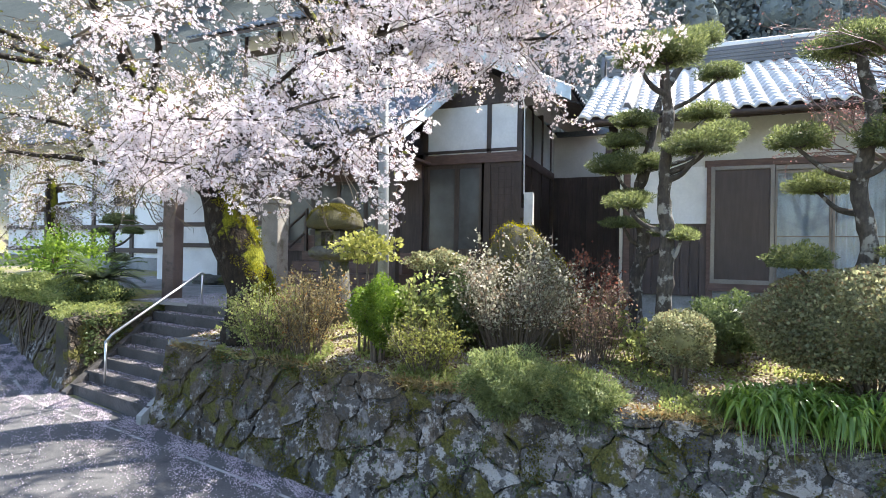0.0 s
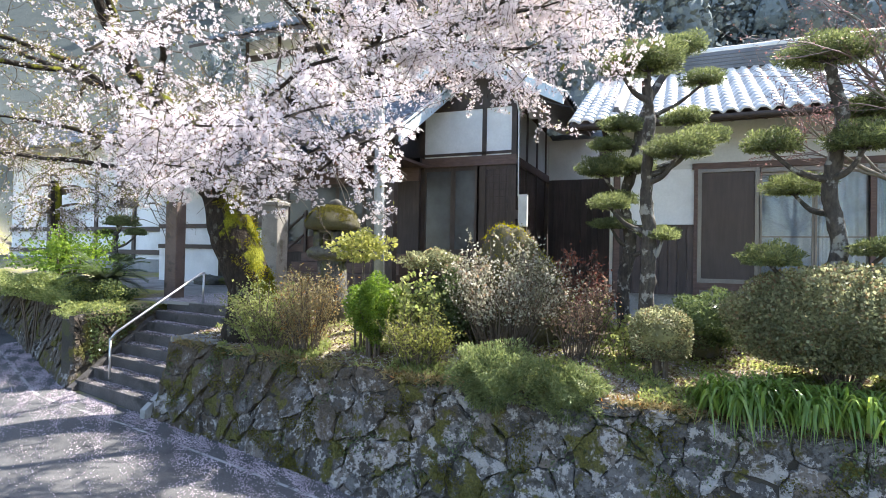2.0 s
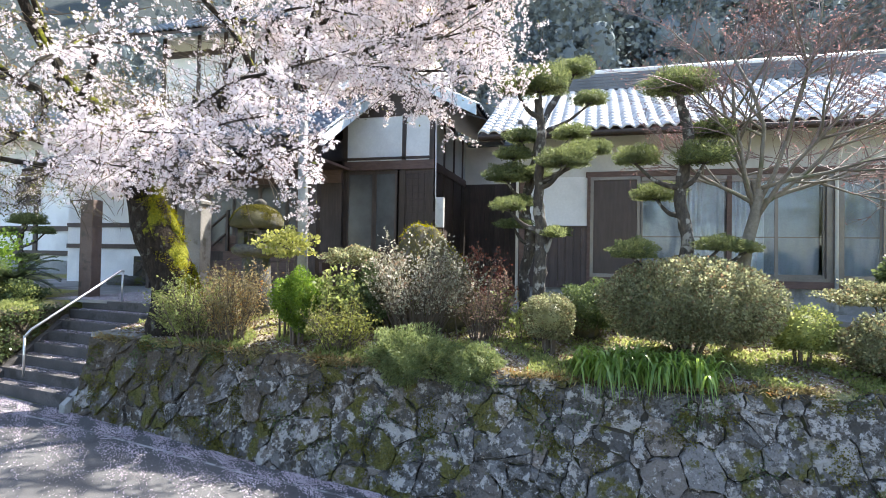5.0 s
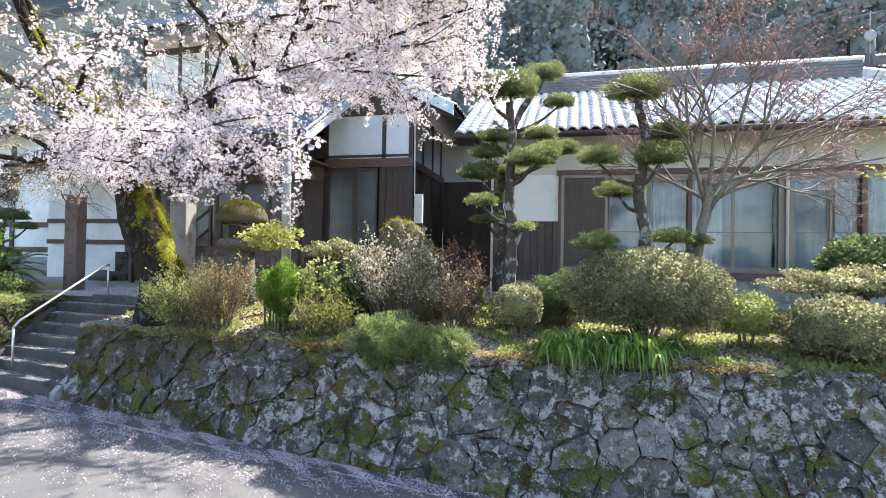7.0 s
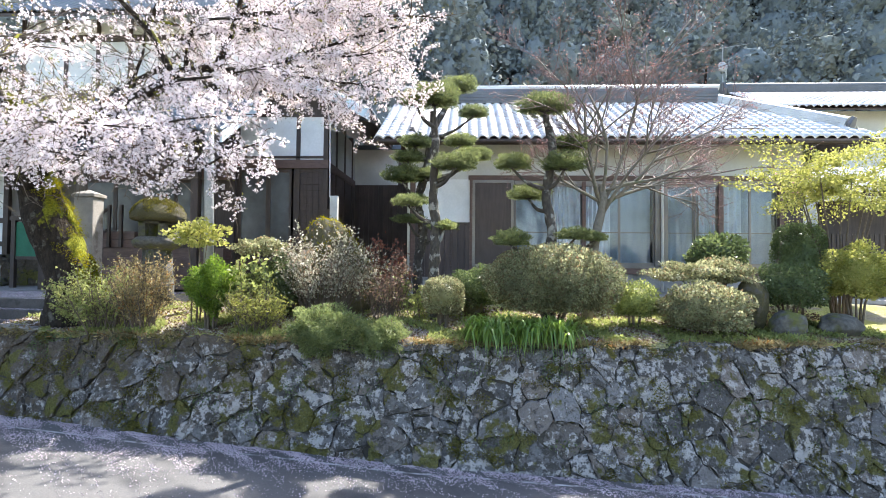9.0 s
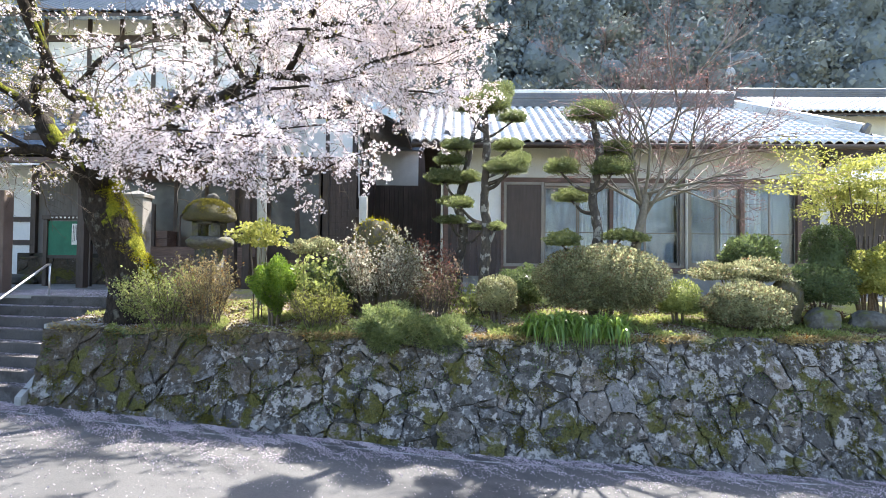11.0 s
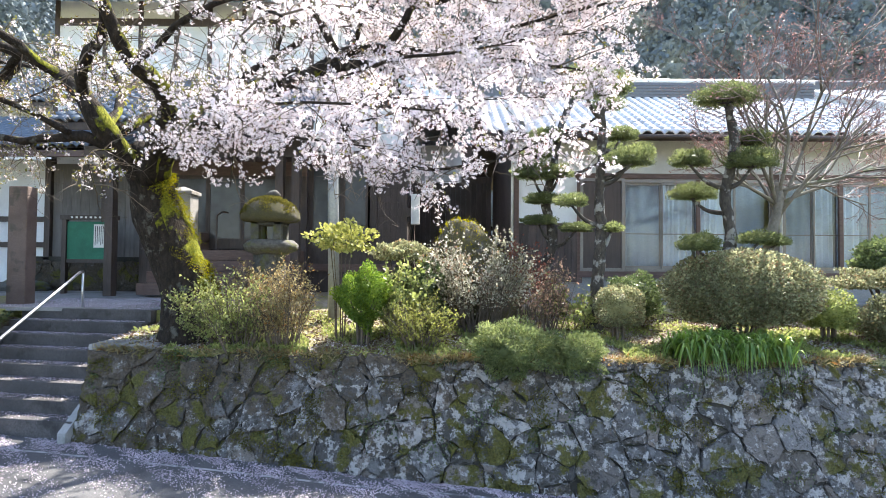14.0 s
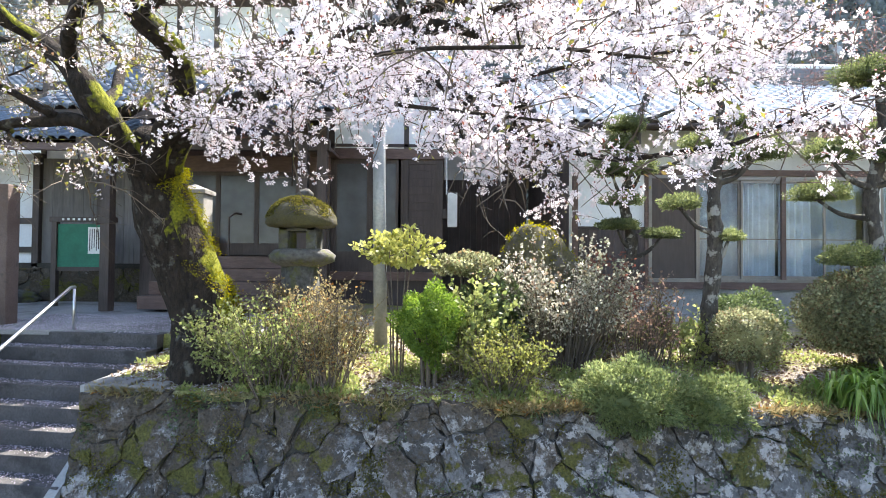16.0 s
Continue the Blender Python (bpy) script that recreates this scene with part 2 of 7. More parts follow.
M["dark_leaf"] = leafy("dark_glossy_leaves", (0.063, 0.091, 0.041), (0.151, 0.19, 0.083), 0.32, None, 0.35)
M["mid_leaf"] = leafy("mid_green_leaves", (0.151, 0.193, 0.068), (0.371, 0.388, 0.159), 0.45)
M["silver_leaf"] = leafy("silvery_leaves", (0.176, 0.185, 0.122), (0.635, 0.599, 0.51), 0.35, None, 0.4, (0.28, 0.18, 0.12), 0.2)
M["red_leaf"] = leafy("brown_leaves", (0.176, 0.124, 0.094), (0.368, 0.256, 0.194), 0.4, None, 0.5, (0.16, 0.17, 0.06), 0.3)
M["crimson_leaf"] = leafy("crimson_leaves", (0.15, 0.065, 0.05), (0.25, 0.12, 0.08), 0.4)
M["juniper_leaf"] = leafy("juniper_leaves", (0.101, 0.138, 0.057), (0.265, 0.299, 0.132), 0.4)
M["ochre_leaf"] = leafy("ochre_leaves", (0.179, 0.156, 0.082), (0.404, 0.336, 0.169), 0.4, None, 0.5, (0.26, 0.13, 0.04), 0.16)
M["maple_bud"] = leafy("red_maple_buds", (0.24, 0.13, 0.12), (0.36, 0.23, 0.21), 0.4)
M["blade"] = leafy("strap_leaves", (0.097, 0.177, 0.037), (0.274, 0.379, 0.088), 0.4, None, 0.3, spec=0.6)


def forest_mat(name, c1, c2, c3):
    """Distant foliage: soft clumps of close tones, with haze put into the colour."""
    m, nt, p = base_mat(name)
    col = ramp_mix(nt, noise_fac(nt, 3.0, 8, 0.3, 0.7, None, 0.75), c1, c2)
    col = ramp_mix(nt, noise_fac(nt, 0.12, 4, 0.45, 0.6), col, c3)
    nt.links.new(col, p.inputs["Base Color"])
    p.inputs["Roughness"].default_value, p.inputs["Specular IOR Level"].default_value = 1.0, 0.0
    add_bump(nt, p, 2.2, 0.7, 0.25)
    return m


# pale blue-grey tones carry the distance haze over both kinds of foliage
M["forest"] = forest_mat("hazy_forest_foliage", (0.185, 0.214, 0.222), (0.225, 0.256, 0.262), (0.19, 0.224, 0.235))
M["forest_light"] = forest_mat("hazy_light_forest_foliage", (0.235, 0.25, 0.22), (0.30, 0.315, 0.275), (0.245, 0.245, 0.23))


def glass_mat():
    m, nt, p = base_mat("window_glass")
    p.inputs["Base Color"].default_value = (0.9, 0.95, 0.97, 1)
    p.inputs["Roughness"].default_value, p.inputs["Transmission Weight"].default_value, p.inputs["IOR"].default_value = 0.02, 1.0, 1.45
    return m


M["glass"] = glass_mat()


def frosted_mat():
    m, nt, p = base_mat("frosted_glass")
    nt.links.new(ramp_mix(nt, noise_fac(nt, 3, 3, 0.3, 0.7), (0.085, 0.088, 0.092), (0.13, 0.135, 0.14)), p.inputs["Base Color"])
    p.inputs["Roughness"].default_value, p.inputs["Transmission Weight"].default_value = 0.25, 0.35
    return m


M["frosted"] = frosted_mat()


def wall_stone_mat():
    """Blue-grey field stone: pale lichen, dark stains, whole stones under moss, soil washed down from the garden."""
    m, nt, p = base_mat("wall_stone")

    def mapped(sock, lo, hi, a, b):
        r = nt.nodes.new("ShaderNodeMapRange")
        r.inputs["From Min"].default_value, r.inputs["From Max"].default_value = lo, hi
        r.inputs["To Min"].default_value, r.inputs["To Max"].default_value = a, b
        nt.links.new(sock, r.inputs["Value"])
        return r.outputs[0]

    def summed(*socks):
        out = socks[0]
        for s in socks[1:]:
            q = nt.nodes.new("ShaderNodeMath")
            nt.links.new(out, q.inputs[0])
            nt.links.new(s, q.inputs[1])
            out = q.outputs[0]
        return out

    def fract(sock, k):
        a, c = nt.nodes.new("ShaderNodeMath"), nt.nodes.new("ShaderNodeMath")
        a.operation, a.inputs[1].default_value, c.operation = "MULTIPLY", k, "FRACT"
        nt.links.new(sock, a.inputs[0])
        nt.links.new(a.outputs[0], c.inputs[0])
        return c.outputs[0]

    oi, isl = nt.nodes.new("ShaderNodeObjectInfo"), nt.nodes.new("ShaderNodeNewGeometry")
    each = fract(summed(oi.outputs["Random"], isl.outputs["Random Per Island"]), 1.0)
    sep = nt.nodes.new("ShaderNodeSeparateXYZ")
    nt.links.new(isl.outputs["Position"], sep.inputs[0])
    grain = noise_fac(nt, 38, 8, 0.3, 0.7, None, 0.7)
    col = ramp_mix(nt, each, ramp_mix(nt, grain, (0.070, 0.066, 0.062), (0.125, 0.119, 0.114)), ramp_mix(nt, grain, (0.15, 0.145, 0.143), (0.27, 0.262, 0.26)))
    col = ramp_mix(nt, mapped(fract(each, 5.7), 0.6, 0.9, 0.0, 0.55), col, (0.23, 0.185, 0.15))
    stain = summed(noise_fac(nt, 7, 10, 0.0, 1.0, None, 0.78), mapped(fract(each, 3.1), 0, 1, -0.05, 0.06))
    col = ramp_mix(nt, mapped(stain, 0.50, 0.54, 0.0, 0.9), col, (0.062, 0.057, 0.05))
    lichen = summed(noise_fac(nt, 9, 10, 0.0, 1.0, None, 0.74), mapped(fract(each, 9.3), 0, 1, -0.055, 0.045))
    col = ramp_mix(nt, mapped(lichen, 0.525, 0.55, 0.0, 0.85), col, (0.43, 0.412, 0.395))
    mossy = ramp_mix(nt, noise_fac(nt, 45, 6, 0.3, 0.7), (0.048, 0.048, 0.014), (0.155, 0.145, 0.034))
    brown = ramp_mix(nt, noise_fac(nt, 40, 6, 0.3, 0.7), (0.045, 0.036, 0.028), (0.125, 0.098, 0.070))
    soil = summed(noise_fac(nt, 2.6, 10, 0.0, 1.0, None, 0.8), mapped(sep.outputs["X"], -1.5, 5.0, 0.075, -0.06), mapped(sep.outputs["Z"], 0.2, 1.0, -0.05, 0.05))
    col = ramp_mix(nt, mapped(soil, 0.475, 0.535, 0.0, 0.9), col, brown)
    green = summed(noise_fac(nt, 2.6, 10, 0.0, 1.0, None, 0.70), mapped(fract(each, 7.7), 0.0, 1.0, -0.05, 0.05))
    col = ramp_mix(nt, mapped(green, 0.54, 0.58, 0.0, 0.9), col, mossy)
    nt.links.new(col, p.inputs["Base Color"])
    p.inputs["Roughness"].default_value, p.inputs["Specular IOR Level"].default_value = 0.92, 0.2
    coarse, fine = nt.nodes.new("ShaderNodeBump"), nt.nodes.new("ShaderNodeBump")
    coarse.inputs["Strength"].default_value, coarse.inputs["Distance"].default_value = 0.8, 0.05
    fine.inputs["Strength"].default_value, fine.inputs["Distance"].default_value = 1.0, 0.02
    nt.links.new(noise_fac(nt, 9, 5, 0.2, 0.8), coarse.inputs["Height"])
    nt.links.new(noise_fac(nt, 40, 8, 0.2, 0.8), fine.inputs["Height"])
    nt.links.new(coarse.outputs[0], fine.inputs["Normal"])
    nt.links.new(fine.outputs[0], p.inputs["Normal"])
    return m


M["wall_stone"] = wall_stone_mat()


# ---- building helpers ----
def thing(name, label="", category="", at=(0, 0, 0), group="", kind=""):
    ob = new(name)
    ob.empty_display_size = 0.1
    ob.location = at
    return tagged(ob, label, category, group, kind)


def finish(name, data, material, parent=None, label=""):
    data.materials.append(material)
    ob = new(name, data)
    if parent is not None:
        ob.parent = parent
        base = Vector(parent.location) if parent.parent is None else Vector((0, 0, 0))
        ob.matrix_parent_inverse = Matrix.Translation(-base)
    if label:
        ob["label"] = label
    return ob


def part(name, bm, material, parent=None, label="", smooth=False):
    data = bpy.data.meshes.new(name)
    bmesh.ops.recalc_face_normals(bm, faces=bm.faces)
    if smooth:
        for f in bm.faces:
            f.smooth = True
    bm.to_mesh(data)
    bm.free()
    return finish(name, data, material, parent, label)


def np_part(name, verts, faces, material, parent=None, label="", smooth=False):
    """A mesh object from numpy arrays; faces is an (n, 3) or (n, 4) index array."""
    data = bpy.data.meshes.new(name)
    faces = np.asarray(faces)
    k = faces.shape[1]
    data.vertices.add(len(verts))
    data.vertices.foreach_set("co", np.asarray(verts, dtype=np.float32).ravel())
    data.loops.add(faces.size)
    data.loops.foreach_set("vertex_index", faces.astype(np.int32).ravel())
    data.polygons.add(len(faces))
    data.polygons.foreach_set("loop_start", np.arange(0, faces.size, k, dtype=np.int32))
    if smooth:
        data.polygons.foreach_set("use_smooth", np.ones(len(faces), dtype=bool))
    data.update()
    data.validate()
    return finish(name, data, material, parent, label)


def box(bm, x0, x1, y0, y1, z0, z1, bevel=0.0):
    b2 = bmesh.new()
    r = bmesh.ops.create_cube(b2, size=1)
    for v in b2.verts:
        v.co = Vector(((x0 + x1) / 2 + v.co.x * (x1 - x0), (y0 + y1) / 2 + v.co.y * (y1 - y0), (z0 + z1) / 2 + v.co.z * (z1 - z0)))
    if bevel:
        bmesh.ops.bevel(b2, geom=b2.edges[:], offset=bevel, segments=2, affect="EDGES", profile=0.6)
    me = bpy.data.meshes.new("tmp")
    b2.to_mesh(me)
    b2.free()
    bm.from_mesh(me)
    bpy.data.meshes.remove(me)
    return bm


def boxpart(name, dims, material, parent=None, label="", bevel=0.004):
    return part(name, box(bmesh.new(), *dims, bevel=bevel), material, parent, label)


def tube(bm, pts, radii, n=8, cap=True):
    """A tapered round limb along pts."""
    pts = [Vector(p) for p in pts]
    rings = []
    for i, p in enumerate(pts):
        d = (pts[min(i + 1, len(pts) - 1)] - pts[max(i - 1, 0)]).normalized()
        a = d.orthogonal().normalized() if i == 0 else (rings_a - d * rings_a.dot(d)).normalized()
        rings_a = a
        b = d.cross(a)
        rings.append([bm.verts.new(p + (a * math.cos(2 * math.pi * k / n) + b * math.sin(2 * math.pi * k / n)) * radii[i]) for k in range(n)])
    for r0, r1 in zip(rings, rings[1:]):
        for k in range(n):
            bm.faces.new((r0[k], r0[(k + 1) % n], r1[(k + 1) % n], r1[k]))
    if cap:
        bm.faces.new(rings[0][::-1])
        bm.faces.new(rings[-1])


def smooth_path(pts, per=4):
    """Catmull-Rom through the points."""
    P = [np.array(p, float) for p in pts]
    P = [2 * P[0] - P[1]] + P + [2 * P[-1] - P[-2]]
    out = []
    for i in range(1, len(P) - 2):
        for k in range(per):
            t = k / per
            out.append(0.5 * ((2 * P[i]) + (P[i + 1] - P[i - 1]) * t + (2 * P[i - 1] - 5 * P[i] + 4 * P[i + 1] - P[i + 2]) * t * t + (3 * P[i] - P[i - 1] - 3 * P[i + 1] + P[i + 2]) * t ** 3))
    out.append(P[-2])
    return out


rng = np.random.default_rng(7)


def unit(v):
    return v / np.maximum(np.linalg.norm(v, axis=-1, keepdims=True), 1e-9)


def leaf_arrays(pos, direction, size, width=0.45, jitter=0.6):
    """Folded leaves, four corners each, pointing about along direction."""
    n = len(pos)
    d = unit(unit(direction) + rng.normal(0, jitter, (n, 3)))
    s = unit(np.cross(d, rng.normal(0, 1, (n, 3))))
    up = np.cross(s, d)
    L = (size * rng.uniform(0.65, 1.3, n))[:, None]
    W = L * width
    base = pos
    mid = pos + d * L * 0.5
    v = np.stack([base, mid + s * W + up * L * 0.10, pos + d * L - up * L * 0.06, mid - s * W + up * L * 0.10], 1).reshape(-1, 3)
    f = np.arange(n * 4).reshape(-1, 4)
    return v, f


def flower_arrays(pos, normal, size):
    """Cupped flowers of five separate kite-shaped petals that meet at the centre."""
    n = len(pos)
    nn = unit(normal)
    a = unit(np.cross(nn, rng.normal(0, 1, (n, 3))))
    b = np.cross(nn, a)
    s = (size * rng.uniform(0.8, 1.2, n))[:, None]
    cup = rng.uniform(0.15, 0.75, n)[:, None]
    ph = rng.uniform(0, 6.28, n)
    vs = []
    for k in range(5):
        for turn, far in ((0.0, 0.06), (-0.34, 0.72), (0.0, 1.0), (0.34, 0.72)):
            ang = (ph + 2 * np.pi * (k + turn) / 5)[:, None]
            vs.append(pos + (a * np.cos(ang) + b * np.sin(ang)) * s * far + nn * s * cup * far * far)
    return np.stack(vs, 1).reshape(-1, 3), np.arange(n * 20).reshape(-1, 4)


def ball_points(n, centre, radii, lo=0.7, hi=1.04, lump=0.12, flat_bottom=None):
    d = unit(rng.normal(0, 1, (n, 3)))
    bump = 1 + lump * np.sin(d[:, 0] * 5 + centre[0] * 3) * np.cos(d[:, 1] * 4 + centre[1] * 5) + lump * 0.7 * np.sin(d[:, 2] * 7 + d[:, 0] * 6)
    r = (rng.uniform(lo ** 2, hi ** 2, n) ** 0.5) * bump
    if flat_bottom is not None:
        d[:, 2] = np.where(d[:, 2] < flat_bottom, flat_bottom + rng.uniform(-0.06, 0.06, n), d[:, 2])
    p = np.array(centre) + d * r[:, None] * np.array(radii)
    return p, unit(d / np.array(radii))


def core_arrays(centre, radii, scale=0.72, flat_bottom=None):
    b = bmesh.new()
    bmesh.ops.create_icosphere(b, subdivisions=2, radius=1)
    v = np.array([w.co[:] for w in b.verts])
    f = np.array([[w.index for w in q.verts] for q in b.faces])
    b.free()
    if flat_bottom is not None:
        v[:, 2] = np.maximum(v[:, 2], flat_bottom)
    return np.array(centre) + v * np.array(radii) * scale, f


def merge(arrays):
    vs, fs, o = [], [], 0
    for v, f in arrays:
        vs.append(v)
        fs.append(np.asarray(f) + o)
        o += len(v)
    return np.concatenate(vs), np.concatenate(fs)


# ---- ground levels ----
def road_z(x):
    return np.interp(x, [-60, -20, -10, -4.5, -2, 0, 2.5, 4, 5.5, 7, 9.6, 14, 60], [2, 0.6, 0.22, 0.03, -0.06, -0.14, -0.28, -0.39, -0.46, -0.56, -0.76, -1.1, -3])


WX = [-60, -10, -4.4, -2.1, 1.6, 4.5, 6, 8.4, 12, 60]
WY = [27.2, 8.02, 5.86, 5.64, 5.13, 5.0, 5.03, 5.25, 5.7, 12]
TOP = 1.03


def wall_y(x, z):
    return np.interp(x, WX, WY) + 0.28 * (z - 0.5)


def wall_top(x):
    return np.interp(x, [-60, -4.5, -4.3, 60], [2.6, 1.22, TOP, TOP])


def garden_z(x, y):
    d = y - wall_y(x, wall_top(x))
    z = wall_top(x) + np.interp(d, [-1, 0.0, 0.4, 1.2, 2.4, 3.5], [-0.02, -0.02, 0.05, 0.14, 0.30, 0.36])
    z = z + 0.04 * np.sin(x * 2.3 + y) * np.cos(y * 1.9 - x) * np.clip(d, 0, 1)
    return np.where(d > 2.2, np.minimum(z, 1.42), z)


STAIR_X0, STAIR_X1, STAIR_Y, RISE, TREAD, STEPS = -4.38, -2.08, 5.45, 0.17, 0.25, 8


def stair_skew(x):
    """The steps run askew to the wall: their far end lies further back."""
    return 0.16 * (STAIR_X1 - x)


def ground_z(x, y):
    x, y = np.asarray(x, float), np.asarray(y, float)
    front = y < wall_y(x, wall_top(x)) + 0.03
    stair = (x > STAIR_X0 - 0.02) & (x < STAIR_X1 + 0.02) & (y < STAIR_Y + stair_skew(x) + STEPS * TREAD - 0.1)
    g = np.where((x > -12.6) & (x < -0.9) & (y > np.where(x > -5.2, 7.2, 8.6)), 1.345, garden_z(x, y))
    hill = np.clip(y - 21, 0, None) * 0.62 + np.clip(y - 40, 0, None) * 0.25 + np.clip(np.abs(x - 2) - 30, 0, None) * 0.3
    g = g + hill
    return np.where(front | stair, road_z(x) - 0.012, g)

# ---- ground and road ----
def spaced(*runs):
    return np.concatenate([np.linspace(a, b, n, endpoint=False) for a, b, n in runs] + [[runs[-1][1]]])


gx = spaced((-220, -40, 12), (-40, -12, 20), (-12, 16, 150), (16, 50, 20), (50, 220, 12))
gy = spaced((-200, -20, 8), (-20, 3.5, 20), (3.5, 9.5, 90), (9.5, 24, 30), (24, 60, 20), (60, 240, 14))
XX, YY = np.meshgrid(gx, gy)
ZZ = ground_z(XX, YY)
gi = np.arange(XX.size).reshape(XX.shape)
gf = np.stack([gi[:-1, :-1].ravel(), gi[:-1, 1:].ravel(), gi[1:, 1:].ravel(), gi[1:, :-1].ravel()], 1)
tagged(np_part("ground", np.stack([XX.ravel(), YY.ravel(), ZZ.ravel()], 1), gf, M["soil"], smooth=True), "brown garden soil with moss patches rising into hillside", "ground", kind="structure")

rx = spaced((-40, -12, 14), (-12, 14, 60), (14, 45, 14))
rows_ = [lambda x: -6.0 + 0 * x, lambda x: -2 + 0 * x, lambda x: 2 + 0 * x, lambda x: wall_y(x, road_z(x)) - 0.02 if True else x]
RV = np.concatenate([np.stack([rx, f(rx), road_z(rx)], 1) for f in rows_])
n_ = len(rx)
rf = np.concatenate([np.stack([np.arange(n_ - 1) + k * n_, np.arange(1, n_) + k * n_, np.arange(1, n_) + (k + 1) * n_, np.arange(n_ - 1) + (k + 1) * n_], 1) for k in range(3)])
tagged(np_part("road", RV, rf, M["asphalt"]), "grey asphalt lane sloping along the wall", "road", kind="structure")
lx = rx[(rx > -14) & (rx < 14)]
off = np.interp(lx, [-14, -4, 0, 3, 9, 14], [0.5, 0.45, 0.36, 0.24, 0.26, 0.3])
LV = np.concatenate([np.stack([lx, wall_y(lx, road_z(lx)) - off - w, road_z(lx) + 0.004], 1) for w in (0.045, 0.0)])
n_ = len(lx)
tagged(np_part("road_line", LV, np.stack([np.arange(n_ - 1), np.arange(1, n_), np.arange(1, n_) + n_, np.arange(n_ - 1) + n_], 1), M["line"]), "worn thin white edge line on asphalt", "road marking", kind="structure")

# gravel court behind the gate
gz = 1.366
tagged(boxpart("pavement", (-12.5, -0.9, 7.45, 16.3, gz - 0.05, gz + 0.004), M["gravel"], bevel=0), "pale gravel court behind the gate posts", "court", kind="structure")

tagged(boxpart("pavement", (3.6, 14.5, 8.6, 10.2, 1.36, 1.435), M["concrete"], bevel=0), "grey concrete apron along the window front", "paving", kind="structure")

# ---- stone retaining walls ----
def clip_poly(poly, a, b, c):
    """Keep the part of poly with a*x + b*y <= c."""
    out = []
    for i in range(len(poly)):
        p, q = poly[i], poly[(i + 1) % len(poly)]
        dp, dq = a * p[0] + b * p[1] - c, a * q[0] + b * q[1] - c
        if dp <= 0:
            out.append(p)
        if dp * dq < 0:
            t = dp / (dp - dq)
            out.append((p[0] + (q[0] - p[0]) * t, p[1] + (q[1] - p[1]) * t))
    return out


def stone_cells(u0, u1, low, high, su, sv, r):
    """Irregular courses of stones over a strip: cells in (u, v)."""
    seeds = []
    v = min(low(u0), low(u1)) - 0.3
    row = 0
    while v < max(high(u0), high(u1)) + 0.4:
        u = u0 - 0.5 + (row % 2) * su * 0.5
        while u < u1 + 0.5:
            seeds.append((u + r.uniform(-0.46, 0.46) * su, v + r.uniform(-0.46, 0.46) * sv, r.choice((-0.035, -0.02, 0.0, 0.015, 0.045))))
            u += su * r.uniform(0.75, 1.35)
        v += sv
        row += 1
    cells = []
    for i, (a, b, w) in enumerate(seeds):
        poly = [(a - 0.6, b - 0.5), (a + 0.6, b - 0.5), (a + 0.6, b + 0.5), (a - 0.6, b + 0.5)]
        for j, (c, d, w2) in enumerate(seeds):
            if i != j and abs(c - a) < 1.0 and abs(d - b) < 0.9:
                poly = clip_poly(poly, c - a, d - b, (c * c + d * d - a * a - b * b + w - w2) / 2)
                if len(poly) < 3:
                    break
        if len(poly) >= 3:
            poly = clip_poly(poly, -1, 0, -u0)
            poly = clip_poly(poly, 1, 0, u1) if len(poly) >= 3 else poly
        if len(poly) >= 3:
            um = sum(p[0] for p in poly) / len(poly)
            e = 0.05
            sl = (low(um + e) - low(um - e)) / (2 * e)
            poly = clip_poly(poly, sl, -1, sl * um - low(um))
            sl = (high(um + e) - high(um - e)) / (2 * e)
            poly = clip_poly(poly, -sl, 1, -sl * um + high(um) + r.uniform(-0.05, 0.0)) if len(poly) >= 3 else poly
        if len(poly) >= 3:
            area = 0.5 * abs(sum(poly[k][0] * poly[(k + 1) % len(poly)][1] - poly[(k + 1) % len(poly)][0] * poly[k][1] for k in range(len(poly))))
            if area > 0.006:
                cells.append(poly)
    return cells


